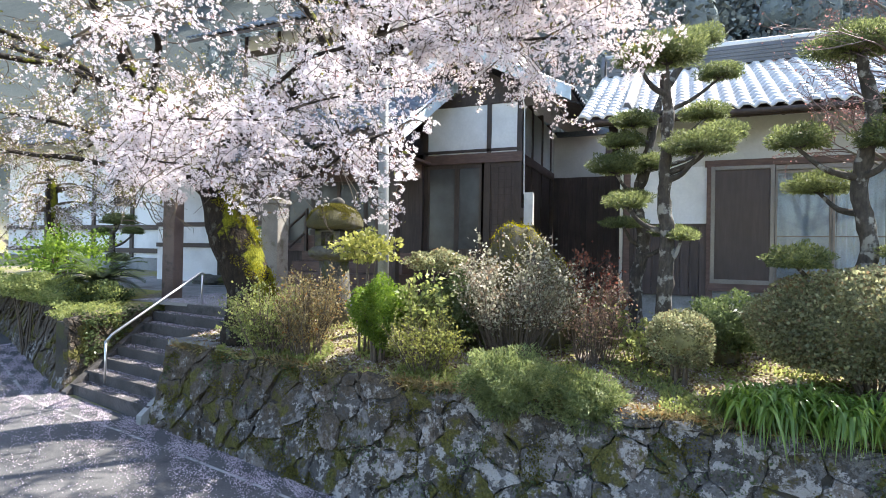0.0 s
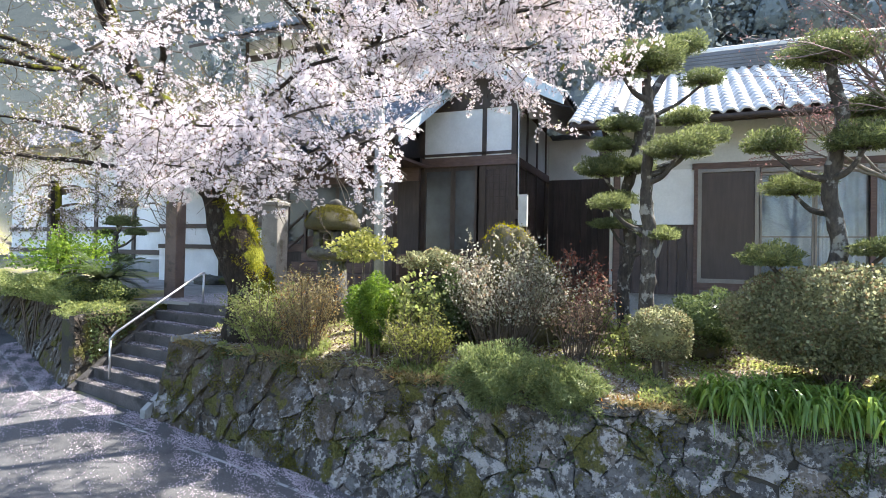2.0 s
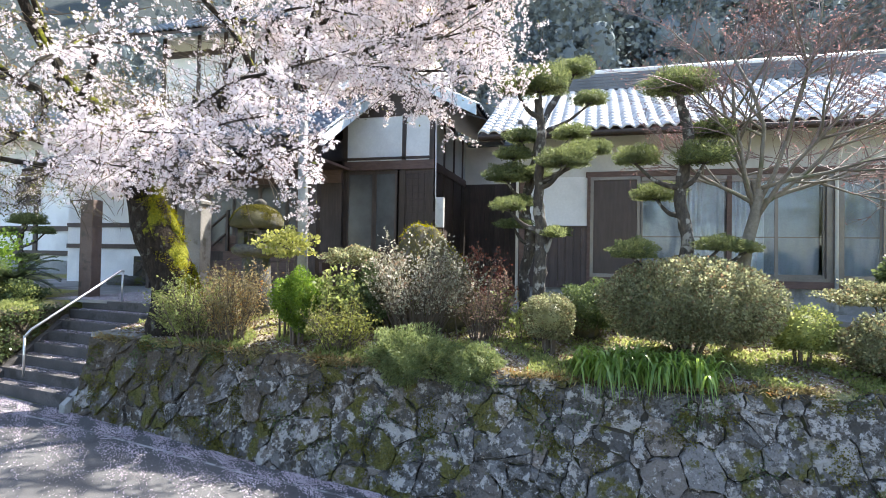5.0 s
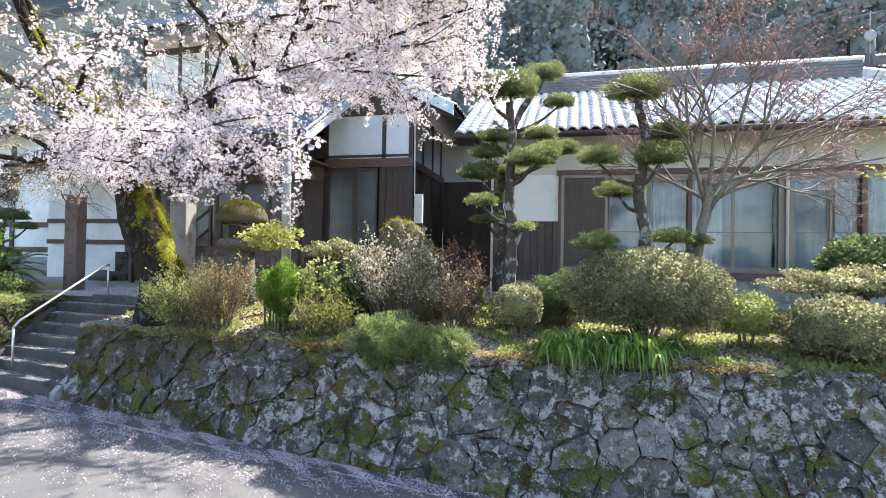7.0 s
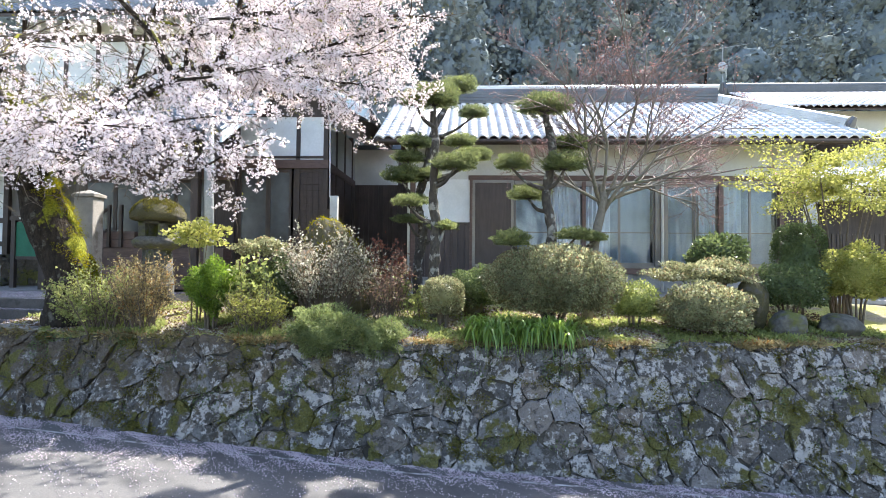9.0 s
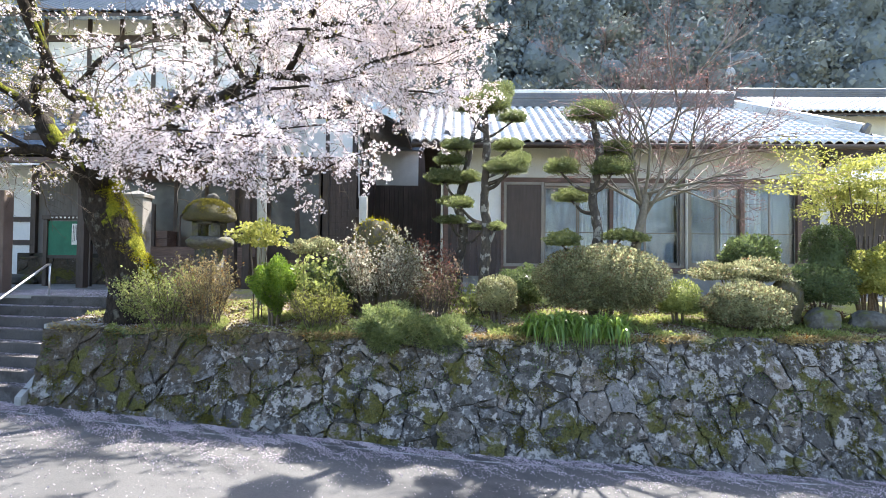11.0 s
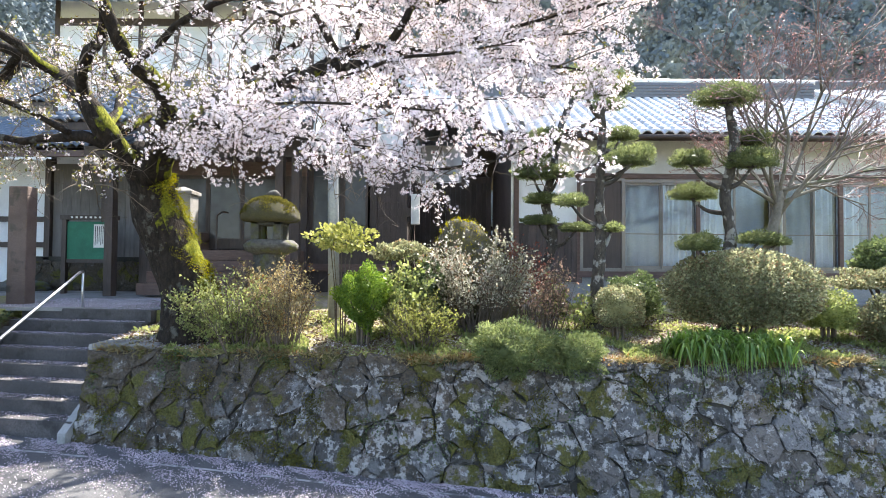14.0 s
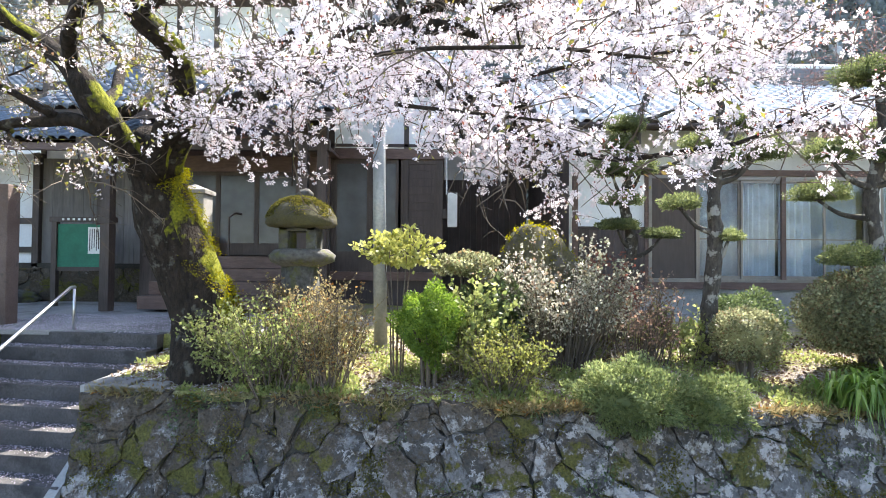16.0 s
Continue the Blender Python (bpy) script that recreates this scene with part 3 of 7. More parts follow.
def stone_mesh(poly, place, r, joint=0.005):
    """A stone with a flat, slightly tilted, chipped face; place(u, v, out) gives the point."""
    cu, cv = sum(p[0] for p in poly) / len(poly), sum(p[1] for p in poly) / len(poly)
    pts = []
    for i, p in enumerate(poly):                      # jogs in the longer edges
        q = poly[(i + 1) % len(poly)]
        pts.append(p)
        L = math.dist(p, q)
        for k in range(1, 1 + min(3, int(L / 0.07))):
            t = k / (1 + min(3, int(L / 0.07)))
            pts.append((p[0] + (q[0] - p[0]) * t + r.uniform(-0.020, 0.020), p[1] + (q[1] - p[1]) * t + r.uniform(-0.020, 0.020)))
    size = max(math.dist(p, (cu, cv)) for p in pts)
    proud = r.uniform(0.0, 0.05)
    tu, tv = r.uniform(-0.16, 0.16), r.uniform(-0.25, 0.12)

    def ring(shrink, out, rough):
        res = []
        for u, v in pts:
            d = max(math.dist((u, v), (cu, cv)), 1e-3)
            k = max(0.25, 1 - shrink / d)
            uu, vv = cu + (u - cu) * k, cv + (v - cv) * k
            res.append(place(uu, vv, out + (uu - cu) * tu + (vv - cv) * tv + r.uniform(-rough, rough)))
        return res
    b = bmesh.new()
    rings = [[b.verts.new(p) for p in ring(*q)] for q in ((joint * 0.6, -0.09, 0.004), (joint, 0.000 + proud, 0.012), (joint + 0.006, 0.008 + proud, 0.010), (joint + size * 0.45, 0.020 + proud, 0.010))]
    for r0, r1 in zip(rings, rings[1:]):
        for k in range(len(r0)):
            b.faces.new((r0[k], r0[(k + 1) % len(r0)], r1[(k + 1) % len(r1)], r1[k]))
    c = b.verts.new(place(cu, cv, 0.020 + proud + r.uniform(-0.012, 0.012)))
    for k in range(len(rings[-1])):
        b.faces.new((rings[-1][k], rings[-1][(k + 1) % len(pts)], c))
    return b


def build_stone_wall(name, label, u0, u1, low, high, place, su, sv, seed, thick=0.45):
    r = random.Random(seed)
    # backing of earth and dark joints behind the stones
    b = bmesh.new()
    us = np.linspace(u0, u1, 40)
    rings = []
    for u in us:
        lo, hi = float(low(u)) - 0.05, float(high(u)) - 0.09
        rings.append([b.verts.new(place(u, v, o)) for v, o in ((lo, -0.014), (hi, -0.014), (hi, -thick), (lo, -thick))])
    for r0, r1 in zip(rings, rings[1:]):
        for k in range(4):
            b.faces.new((r0[k], r0[(k + 1) % 4], r1[(k + 1) % 4], r1[k]))
    b.faces.new(rings[0])
    b.faces.new(rings[-1][::-1])
    wall = part(name, b, M["joint"])
    tagged(wall, label, "wall", kind="structure")
    return wall, [(poly, r) for poly in stone_cells(u0, u1, low, high, su, sv, r)], place


def main_place(u, v, out):
    x, z = u, v
    return Vector((x, float(wall_y(x, z)) - out, z))


wall_main = build_stone_wall("wall_front", "dry stone retaining wall with moss and lichen", STAIR_X1, 11.5, lambda u: float(road_z(u)) - 0.04, lambda u: TOP + 0.025 * math.sin(u * 1.9) + 0.02 * math.sin(u * 4.7 + 1), main_place, 0.235, 0.155, 3)
wall_left = build_stone_wall("wall_left", "grey stone retaining wall beside the steps", -14.0, STAIR_X0, lambda u: float(road_z(u)) - 0.04, lambda u: float(wall_top(u)), main_place, 0.22, 0.15, 4)


def cheek_place(u, v, out):
    return Vector((STAIR_X0 + out - 0.02, u, v))


wall_cheek = build_stone_wall("wall_cheek", "low stone side wall of the steps", 5.8, 7.5, lambda u: 0.3 + (u - 5.8) * 0.45, lambda u: 1.24, cheek_place, 0.3, 0.22, 5, 0.3)

# coping of the right-hand cheek and the sloping kerbs
stairs = thing("stairs", "worn concrete steps strewn with petals up to the gate", "steps", (-3.2, 6.4, 0), kind="structure")
for k in range(STEPS):
    z1 = RISE * (k + 1)
    y0 = STAIR_Y + k * TREAD
    b = bmesh.new()
    box(b, STAIR_X0 + 0.02, STAIR_X1 - 0.02, y0, y0 + TREAD + (0.25 if k < STEPS - 1 else 0.5), max(z1 - 0.34, -0.2), z1, 0.012)
    for v in b.verts:
        v.co.y += stair_skew(v.co.x)
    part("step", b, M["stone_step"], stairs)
for xk, w in ((STAIR_X1 - 0.05, 0.10), (STAIR_X0 + 0.09, 0.12)):
    b = bmesh.new()
    y0, y1 = STAIR_Y + stair_skew(xk) - 0.12, STAIR_Y + stair_skew(xk) + (3 if xk > -3 else 5.6) * TREAD
    z0, z1 = 0.02, 0.02 + (y1 - y0) * RISE / TREAD
    vs = [b.verts.new((x, y, z)) for x in (xk - w / 2, xk + w / 2) for y, z in ((y0, z0 - 0.12), (y0, z0 + 0.05), (y1, z1 + 0.05), (y1, z1 - 0.35))]
    for f in ((0, 1, 2, 3), (7, 6, 5, 4), (0, 4, 5, 1), (1, 5, 6, 2), (2, 6, 7, 3), (3, 7, 4, 0)):
        b.faces.new([vs[i] for i in f])
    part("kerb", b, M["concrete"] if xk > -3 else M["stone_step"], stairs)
# side wall that closes the garden towards the steps
tagged(boxpart("wall_side", (STAIR_X1 - 0.02, STAIR_X1 + 0.22, 5.75, 7.5, -0.1, 1.06), M["concrete"]), "low concrete side wall of the steps", "wall", kind="structure")

# pale coping stones at the wall end
for k, (x0, x1, y0, y1) in enumerate(((-2.06, -1.62, 5.74, 6.2), (-1.60, -1.25, 5.70, 6.0))):
    tagged(boxpart("coping_stone", (x0, x1, y0, y1, 0.98, 1.075 - 0.01 * k), M["granite"], None, "", 0.02), "pale flat coping stone on the wall end", "stone", "coping stones")

# hand rail
rail = thing("handrail", "brushed steel handrail beside the steps", "handrail", (-3.3, 6.4, 0.2))
b = bmesh.new()
tube(b, [(-3.36, 5.72, 0.94), (-3.36, 5.80, 1.03), (-3.40, 7.5, 1.93), (-3.40, 7.58, 1.93)], [0.021] * 4, 10)
part("rail", b, M["steel"], rail, smooth=True)
for y, z0, z1 in ((5.72, 0.30, 0.95), (7.54, 1.33, 1.91)):
    b = bmesh.new()
    tube(b, [(-3.38, y, z0), (-3.38, y, z1)], [0.018, 0.018], 10)
    part("post", b, M["steel"], rail, smooth=True)

# ---- roofs ----
def tile_mesh(w, l, n=7):
    """One pantile: an S-shaped section with a thick front lip, lying in x (across) and y (up the slope)."""
    v, f = [], []
    xs = np.linspace(0, w * 1.06, n)
    h = 0.032 * np.sin(xs / w * 2 * np.pi - 0.7) + 0.012 * np.sin(xs / w * 4 * np.pi)
    for y, dz in ((0, -0.026), (0, 0.006), (l * 1.12, -0.010)):
        v += [(x, y, 0.03 + hh + dz) for x, hh in zip(xs, h)]
    for r in range(2):
        f += [(r * n + k, r * n + k + 1, (r + 1) * n + k + 1, (r + 1) * n + k) for k in range(n - 1)]
    return np.array(v), np.array(f)


TW, TL = 0.215, 0.235
TV, TF = tile_mesh(TW, TL)
tile_data = bpy.data.meshes.new("tile")
tile_data.from_pydata([tuple(p) for p in TV], [], [tuple(int(i) for i in q) for q in TF])
tile_data.polygons.foreach_set("use_smooth", np.ones(len(TF), dtype=bool))
tile_data.materials.append(M["tile"])


def tile_slope(parent, origin, across, up, nx, ny, material, keep=lambda u, v: True, singles=0):
    """Cover a slope with tiles: across and up are unit vectors; the nearest courses are single parts."""
    across, up = Vector(across).normalized(), Vector(up).normalized()
    nx = int(round(nx * 0.27 / TW))
    nrm = across.cross(up)
    R = Matrix((across, up, nrm)).transposed()
    rest = []
    count = 0
    for j in range(ny):
        for i in range(nx):
            if not keep((i + 0.5) * TW, (j + 0.5) * TL):
                continue
            p = Vector(origin) + across * (i * TW) + up * (j * TL)
            if count < singles:
                ob = new("tile", tile_data)
                ob.parent = parent
                ob.matrix_parent_inverse = Matrix.Translation(-Vector(parent.location))
                ob.matrix_basis = Matrix.Translation(p) @ R.to_4x4()
                count += 1
            else:
                rest.append((TV @ np.array(R.transposed()) + np.array(p), TF))
    if rest:
        v, f = merge(rest)
        tagged(np_part("roof_tiles", v, f, material, parent, smooth=True), kind="stuff")


def ridge(parent, p0, p1, width=0.26, height=0.34, material=None, end=True):
    """A stacked ridge: flat courses under a round cap, with ridge-end tiles."""
    p0, p1 = Vector(p0), Vector(p1)
    d = (p1 - p0).normalized()
    side = Vector((-d.y, d.x, 0)).normalized()
    upv = side.cross(d) * -1 if side.cross(d).z < 0 else side.cross(d)
    b = bmesh.new()
    prof = []
    for k in range(4):
        w = width * (0.5 - 0.035 * k)
        z0, z1 = height * 0.18 * k, height * 0.18 * (k + 1) - 0.012
        prof += [(w, z0), (w, z1), (w - 0.022, z1 + 0.002), (w - 0.022, z1 + 0.011)]
    prof += [(width * 0.36 * math.cos(a), height * 0.72 + height * 0.28 * math.sin(a)) for a in (0.0, 0.6, 1.1, 1.57)]
    prof = prof + [(-x, z) for x, z in reversed(prof[:-1])]
    rings = [[b.verts.new(p + side * x + upv * z) for x, z in prof] for p in (p0, p1)]
    n = len(prof)
    for k in range(n):
        b.faces.new((rings[0][k], rings[0][(k + 1) % n], rings[1][(k + 1) % n], rings[1][k]))
    b.faces.new(rings[0])
    b.faces.new(rings[1][::-1])
    part("ridge", b, material or M["tile"], parent)
    if end:
        b = bmesh.new()
        for s, q in ((-1, p0),):
            c = q + d * (-0.04)
            k_ = height / 0.42
            outline = [(x * k_, z * k_) for x, z in ((-0.20, -0.02), (-0.24, 0.18), (-0.15, 0.34), (-0.10, 0.46), (0.10, 0.46), (0.15, 0.34), (0.24, 0.18), (0.20, -0.02))]
            r0 = [b.verts.new(c + side * x + upv * z) for x, z in outline]
            r1 = [b.verts.new(c - d * 0.07 + side * x * 0.85 + upv * (z * 0.95)) for x, z in outline]
            for k in range(len(outline)):
                b.faces.new((r0[k], r0[(k + 1) % len(outline)], r1[(k + 1) % len(outline)], r1[k]))
            b.faces.new(r0)
            b.faces.new(r1[::-1])
        part("ridge_end", b, M["tile_shaded"], parent)


def slab(name, corners, thick, material, parent):
    """A flat roof board: four corners and a thickness downwards."""
    b = bmesh.new()
    a = [b.verts.new(c) for c in corners]
    z = [b.verts.new(Vector(c) - Vector((0, 0, thick))) for c in corners]
    b.faces.new(a)
    b.faces.new(z[::-1])
    for k in range(4):
        b.faces.new((a[k], z[k], z[(k + 1) % 4], a[(k + 1) % 4]))
    return part(name, b, material, parent)


# ---- house with the long window front ----
HX0, HX1, HY = 3.78, 12.3, 10.0
house = thing("house", "single-storey house, pale plaster, grey pantile roof", "house", (8, 10, 1.4))
E0, EY, RZ, RY = 4.62, 9.2, 6.18, 12.2         # eave height and line, ridge height and line
SLOPE = Vector((0, RY - EY, RZ - E0))
b = bmesh.new()
box(b, HX0, 5.10, HY, HY + 0.14, 2.94, 3.90)
part("wall", b, M["plaster"], house, "white plaster panel")
# eave shade put into the greyer tone, against the white panel below
boxpart("wall", (HX0, HX1, HY, HY + 0.14, 3.98, 4.72), M["plaster_shaded"], house, "cream plaster under the eaves, greyed as in shade", 0)
boxpart("wall", (HX0 + 0.03, HX0 + 0.14, HY + 0.14, 15, 1.75, 4.9), M["timber"], house, "dark timber side wall", 0)
for k in range(30):
    y = HY + 0.15 + k * 0.16
    boxpart("plank", (HX0, HX0 + 0.028, y, y + 0.155, 1.76, 4.6), M["board"], house, "", 0.003)
boxpart("wall", (HX1 - 0.14, HX1, HY + 0.0, 15, 1.75, 4.72), M["plaster_shaded"], house, "", 0)
boxpart("wall", (11.75, HX1 - 0.14, HY, HY + 0.14, 1.75, 3.98), M["board"], house, "", 0)
boxpart("wall", (HX0 + 0.14, HX1 - 0.14, 14.86, 15, 1.75, 4.72), M["plaster_shaded"], house, "", 0)
boxpart("foundation", (HX0 + 0.02, HX1 - 0.02, HY + 0.03, HY + 0.25, 1.2, 1.88), M["concrete"], house, "grey concrete footing")
boxpart("floor", (HX0 + 0.14, HX1 - 0.14, HY + 0.25, 14.86, 1.80, 1.9), M["timber"], house, "", 0)
boxpart("room_back", (HX0 + 0.2, HX1 - 0.2, 12.2, 12.3, 1.9, 4.3), M["interior"], house, "", 0)
boxpart("room_ceiling", (HX0 + 0.14, HX1 - 0.14, HY + 0.14, 14.86, 4.3, 4.36), M["interior"], house, "", 0)
# boarded base left of the shutter
for k in range(9):
    x = HX0 + 0.02 + k * 0.146
    boxpart("plank", (x, x + 0.141, HY - 0.02, HY + 0.06, 1.76, 2.90), M["board"], house, "", 0.004)
boxpart("beam", (HX0, 5.12, HY - 0.03, HY + 0.10, 2.90, 2.955), M["timber"], house)
boxpart("beam", (5.04, HX1, HY - 0.035, HY + 0.10, 3.88, 3.985), M["timber_red"], house)
# same shaded tone carried down to the white panel's top edge
boxpart("wall", (HX0 + 0.03, 5.04, HY + 0.006, HY + 0.13, 3.87, 3.98), M["plaster_shaded"], house, "", 0)
boxpart("beam", (5.1, 11.75, HY - 0.05, HY + 0.12, 1.86, 1.985), M["timber_red"], house)
for x in (HX0 + 0.05, 5.12, 11.70):
    boxpart("post", (x - 0.05, x + 0.05, HY - 0.04, HY + 0.12, 1.74, 3.9), M["timber_red"], house)
# sliding storm shutter box
sh = boxpart("shutter", (5.19, 5.97, HY - 0.02, HY + 0.05, 2.02, 3.86), M["shutter"], house, "dark brown storm shutter panel")
for d in ((5.13, 5.19, HY - 0.05, HY + 0.04, 1.98, 3.88), (5.97, 6.03, HY - 0.05, HY + 0.04, 1.98, 3.88), (5.19, 5.97, HY - 0.05, HY + 0.04, 3.82, 3.88), (5.19, 5.97, HY - 0.05, HY + 0.04, 1.98, 2.05)):
    boxpart("shutter_frame", d, M["aluminium"], sh)


def curtain(x0, x1, y, z0, z1, parent):
    n = int((x1 - x0) * 90)
    xs = np.linspace(x0, x1, n)
    ys = y + 0.045 * np.sin(xs * 58 + 2 * np.sin(xs * 9)) + 0.015 * np.sin(xs * 23)
    v = np.concatenate([np.stack([xs, ys, np.full(n, z0)], 1), np.stack([xs, ys * 0.5 + y * 0.5, np.full(n, z1)], 1)])
    f = np.stack([np.arange(n - 1), np.arange(1, n), np.arange(1, n) + n, np.arange(n - 1) + n], 1)
    return np_part("curtain", v, f, M["curtain"], parent, "pleated pale blue-white curtain", smooth=True)


def window_bay(x0, x1, curtains):
    win = boxpart("window", (x0, x1, HY + 0.0, HY + 0.09, 3.80, 3.88), M["aluminium"], house, "bronze sliding window, four panes")
    boxpart("window_sill", (x0, x1, HY - 0.02, HY + 0.09, 1.985, 2.04), M["aluminium"], win)
    w = (x1 - x0) / 4
    for k in range(4):
        a, c = x0 + k * w, x0 + (k + 1) * w
        y = HY + (0.02 if k in (1, 2) else 0.055)
        for d in ((a, a + 0.032, y, y + 0.03, 2.04, 3.80), (c - 0.032, c, y, y + 0.03, 2.04, 3.80), (a + 0.032, c - 0.032, y, y + 0.03, 3.755, 3.80), (a + 0.032, c - 0.032, y, y + 0.03, 2.04, 2.10)):
            boxpart("window_frame", d, M["aluminium"], win, "", 0.003)
        boxpart("window_frame", (a + 0.032, c - 0.032, y + 0.008, y + 0.022, 2.745, 2.765), M["aluminium"], win, "", 0)
        g = boxpart("pane", (a + 0.03, c - 0.03, y + 0.012, y + 0.017, 2.09, 3.77), M["glass"], win, "", 0)
        g.visible_shadow = False
    for a, c in curtains:
        curtain(a, c, HY + 0.20, 2.06, 3.82, win)
    for a, c in ((x0 + 0.03, curtains[0][0]), (curtains[1][1], x1 - 0.03)):
        n = 24
        xs = np.linspace(a, c, n)
        ys = HY + 0.24 + 0.012 * np.sin(xs * 30)
        v = np.concatenate([np.stack([xs, ys, np.full(n, 2.06)], 1), np.stack([xs, ys, np.full(n, 3.82)], 1)])
        np_part("net_curtain", v, np.stack([np.arange(n - 1), np.arange(1, n), np.arange(1, n) + n, np.arange(n - 1) + n], 1), M["net"], win, "plain pale grey net curtain", smooth=True)
    return win


window_bay(6.05, 9.06, [(6.9, 7.5), (7.56, 8.15)])
window_bay(9.32, 11.66, [(10.05, 10.4), (10.48, 10.95)])
boxpart("post", (7.50, 7.58, HY - 0.03, HY + 0.02, 2.03, 3.86), M["timber_red"], house)
boxpart("post", (10.40, 10.48, HY - 0.03, HY + 0.02, 2.03, 3.86), M["timber_red"], house)
boxpart("post", (9.06, 9.32, HY - 0.02, HY + 0.10, 1.98, 3.88), M["aluminium"], house)
b = bmesh.new()
tube(b, [(9.19, HY - 0.07, 1.5), (9.19, HY - 0.07, 3.95), (9.19, HY - 0.3, 4.35), (9.19, EY + 0.02, 4.52)], [0.03] * 4, 8)
part("downpipe", b, M["white_box"], house, "pale downpipe", smooth=True)
b = bmesh.new()
tube(b, [(3.74, HY - 0.06, 1.45), (3.74, HY - 0.06, 4.2), (3.74, HY - 0.3, 4.4), (3.74, EY + 0.02, 4.52)], [0.028] * 4, 8)
part("downpipe", b, M["white_box"], house, "pale downpipe", smooth=True)
# eaves: boards, fascia, gutter, rafters
RX0, RX1, RRX = 3.1, 13.4, 11.3
slab("soffit", [(RX0, EY, E0 - 0.03), (RX1, EY, E0 - 0.03), (RRX + 0.1, RY, RZ - 0.03), (RX0, RY, RZ - 0.03)], 0.05, M["timber"], house)
slab("soffit", [(RX0, RY, RZ - 0.03), (RRX + 0.1, RY, RZ - 0.03), (RX1, 15.6, E0 - 0.2), (RX0, 15.6, E0 - 0.2)], 0.05, M["timber"], house)
slab("soffit", [(RX1, EY, E0 - 0.03), (RX1, 15.4, E0 - 0.03), (RRX, RY, RZ - 0.03), (RRX, RY - 0.01, RZ - 0.03)], 0.05, M["timber"], house)
boxpart("fascia", (RX0, RX1, EY - 0.01, EY + 0.02, E0 - 0.13, E0 - 0.02), M["timber"], house)
b = bmesh.new()
tube(b, [(RX0, EY - 0.06, E0 - 0.07), (RX1, EY - 0.06, E0 - 0.075)], [0.05, 0.05], 8)
part("gutter", b, M["timber"], house, "dark brown half-round gutter", smooth=True)
for k in range(22):
    x = 3.3 + k * 0.45
    slab("rafter", [(x, EY + 0.03, E0 - 0.085), (x + 0.045, EY + 0.03, E0 - 0.085), (x + 0.045, HY + 0.1, E0 - 0.085 + 0.87 * SLOPE.z / SLOPE.y), (x, HY + 0.1, E0 - 0.085 + 0.87 * SLOPE.z / SLOPE.y)], 0.05, M["timber"], house)
roof = boxpart("roof", (RX0 + 0.1, RRX, RY - 0.1, RY + 0.1, RZ - 0.1, RZ), M["tile"], house, "silver-grey pantile roof", 0)
slope_len = SLOPE.length
hip = lambda u, v: (RX0 + u) < RX1 - (RX1 - RRX) * v / slope_len
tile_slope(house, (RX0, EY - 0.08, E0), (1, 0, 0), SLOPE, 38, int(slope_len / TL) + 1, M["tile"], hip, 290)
hs = Vector((RRX - RX1, 0, RZ - E0))
tile_slope(house, (RX1 + 0.05, EY, E0), (0, 1, 0), hs, 23, int(hs.length / TL) + 1, M["tile"], lambda u, v: (u > 3.0 * v / hs.length) and (u < 6.2 - 3.2 * v / hs.length))
ridge(house, (RX0 + 0.1, RY, RZ + 0.02), (RRX + 0.05, RY, RZ + 0.02), 0.30, 0.42, M["tile_shaded"])
b = bmesh.new()
tube(b, [(RX0 + 0.05, RY, RZ + 0.44), (RRX + 0.1, RY, RZ + 0.44)], [0.075, 0.075], 12)
part("ridge_cap", b, M["tile"], house, "pale round capping tiles", smooth=True)
ridge(house, (12.95, EY + 0.64, E0 + 0.35), (RRX + 0.05, RY, RZ + 0.02), 0.26, 0.24)
ridge(house, (3.85, EY + 0.35, E0 + 0.19), (3.85, RY - 0.1, RZ - 0.02), 0.17, 0.15)
# left gable triangle
b = bmesh.new()
vs = [b.verts.new(p) for p in ((HX0, HY, 4.6), (HX0, 15, 4.6), (HX0, RY, RZ - 0.08), (HX0 + 0.1, HY, 4.6), (HX0 + 0.1, 15, 4.6), (HX0 + 0.1, RY, RZ - 0.08))]
for f in ((0, 1, 2), (5, 4, 3), (0, 3, 4, 1), (1, 4, 5, 2), (2, 5, 3, 0)):
    b.faces.new([vs[i] for i in f])
part("gable", b, M["timber"], house)

# ---- picket fence at the house corner ----
fence = thing("fence", "low dark timber picket fence beside the house corner", "fence", (13.0, 9.4, 1.4))
for k in range(14):
    x = 12.36 + k * 0.105
    boxpart("picket", (x, x + 0.05, 9.40, 9.425, 1.38, 2.72), M["timber"], fence, "", 0.004)
for z in (1.65, 2.45):
    boxpart("rail", (12.32, 13.85, 9.425, 9.47, z, z + 0.07), M["timber"], fence, "", 0.004)

# ---- farther house on the right ----
far = thing("house", "farther house with pale wall and grey tile roof", "house", (19, 17, 1.4))
boxpart("wall", (14.6, 27, 15.4, 15.6, 1.4, 6.9), M["plaster_shaded"], far, "", 0)
boxpart("wall", (14.6, 14.8, 15.6, 20, 1.4, 6.9), M["plaster_shaded"], far, "", 0)
slab("soffit", [(14.0, 14.7, 6.80), (27, 14.7, 6.80), (27, 17.4, 8.05), (14.0, 17.4, 8.05)], 0.06, M["timber"], far)
tile_slope(far, (14.0, 14.6, 6.84), (1, 0, 0), (0, 2.7, 1.25), 46, 12, M["tile"])
ridge(far, (14.0, 17.4, 8.06), (27, 17.4, 8.06), 0.3, 0.4, M["tile_shaded"])
shed = thing("shed", "low lean-to with grey tile roof", "shed", (15, 11, 1.4))
boxpart("wall", (13.3, 18, 11.2, 11.35, 1.2, 3.6), M["board"], shed, "", 0)
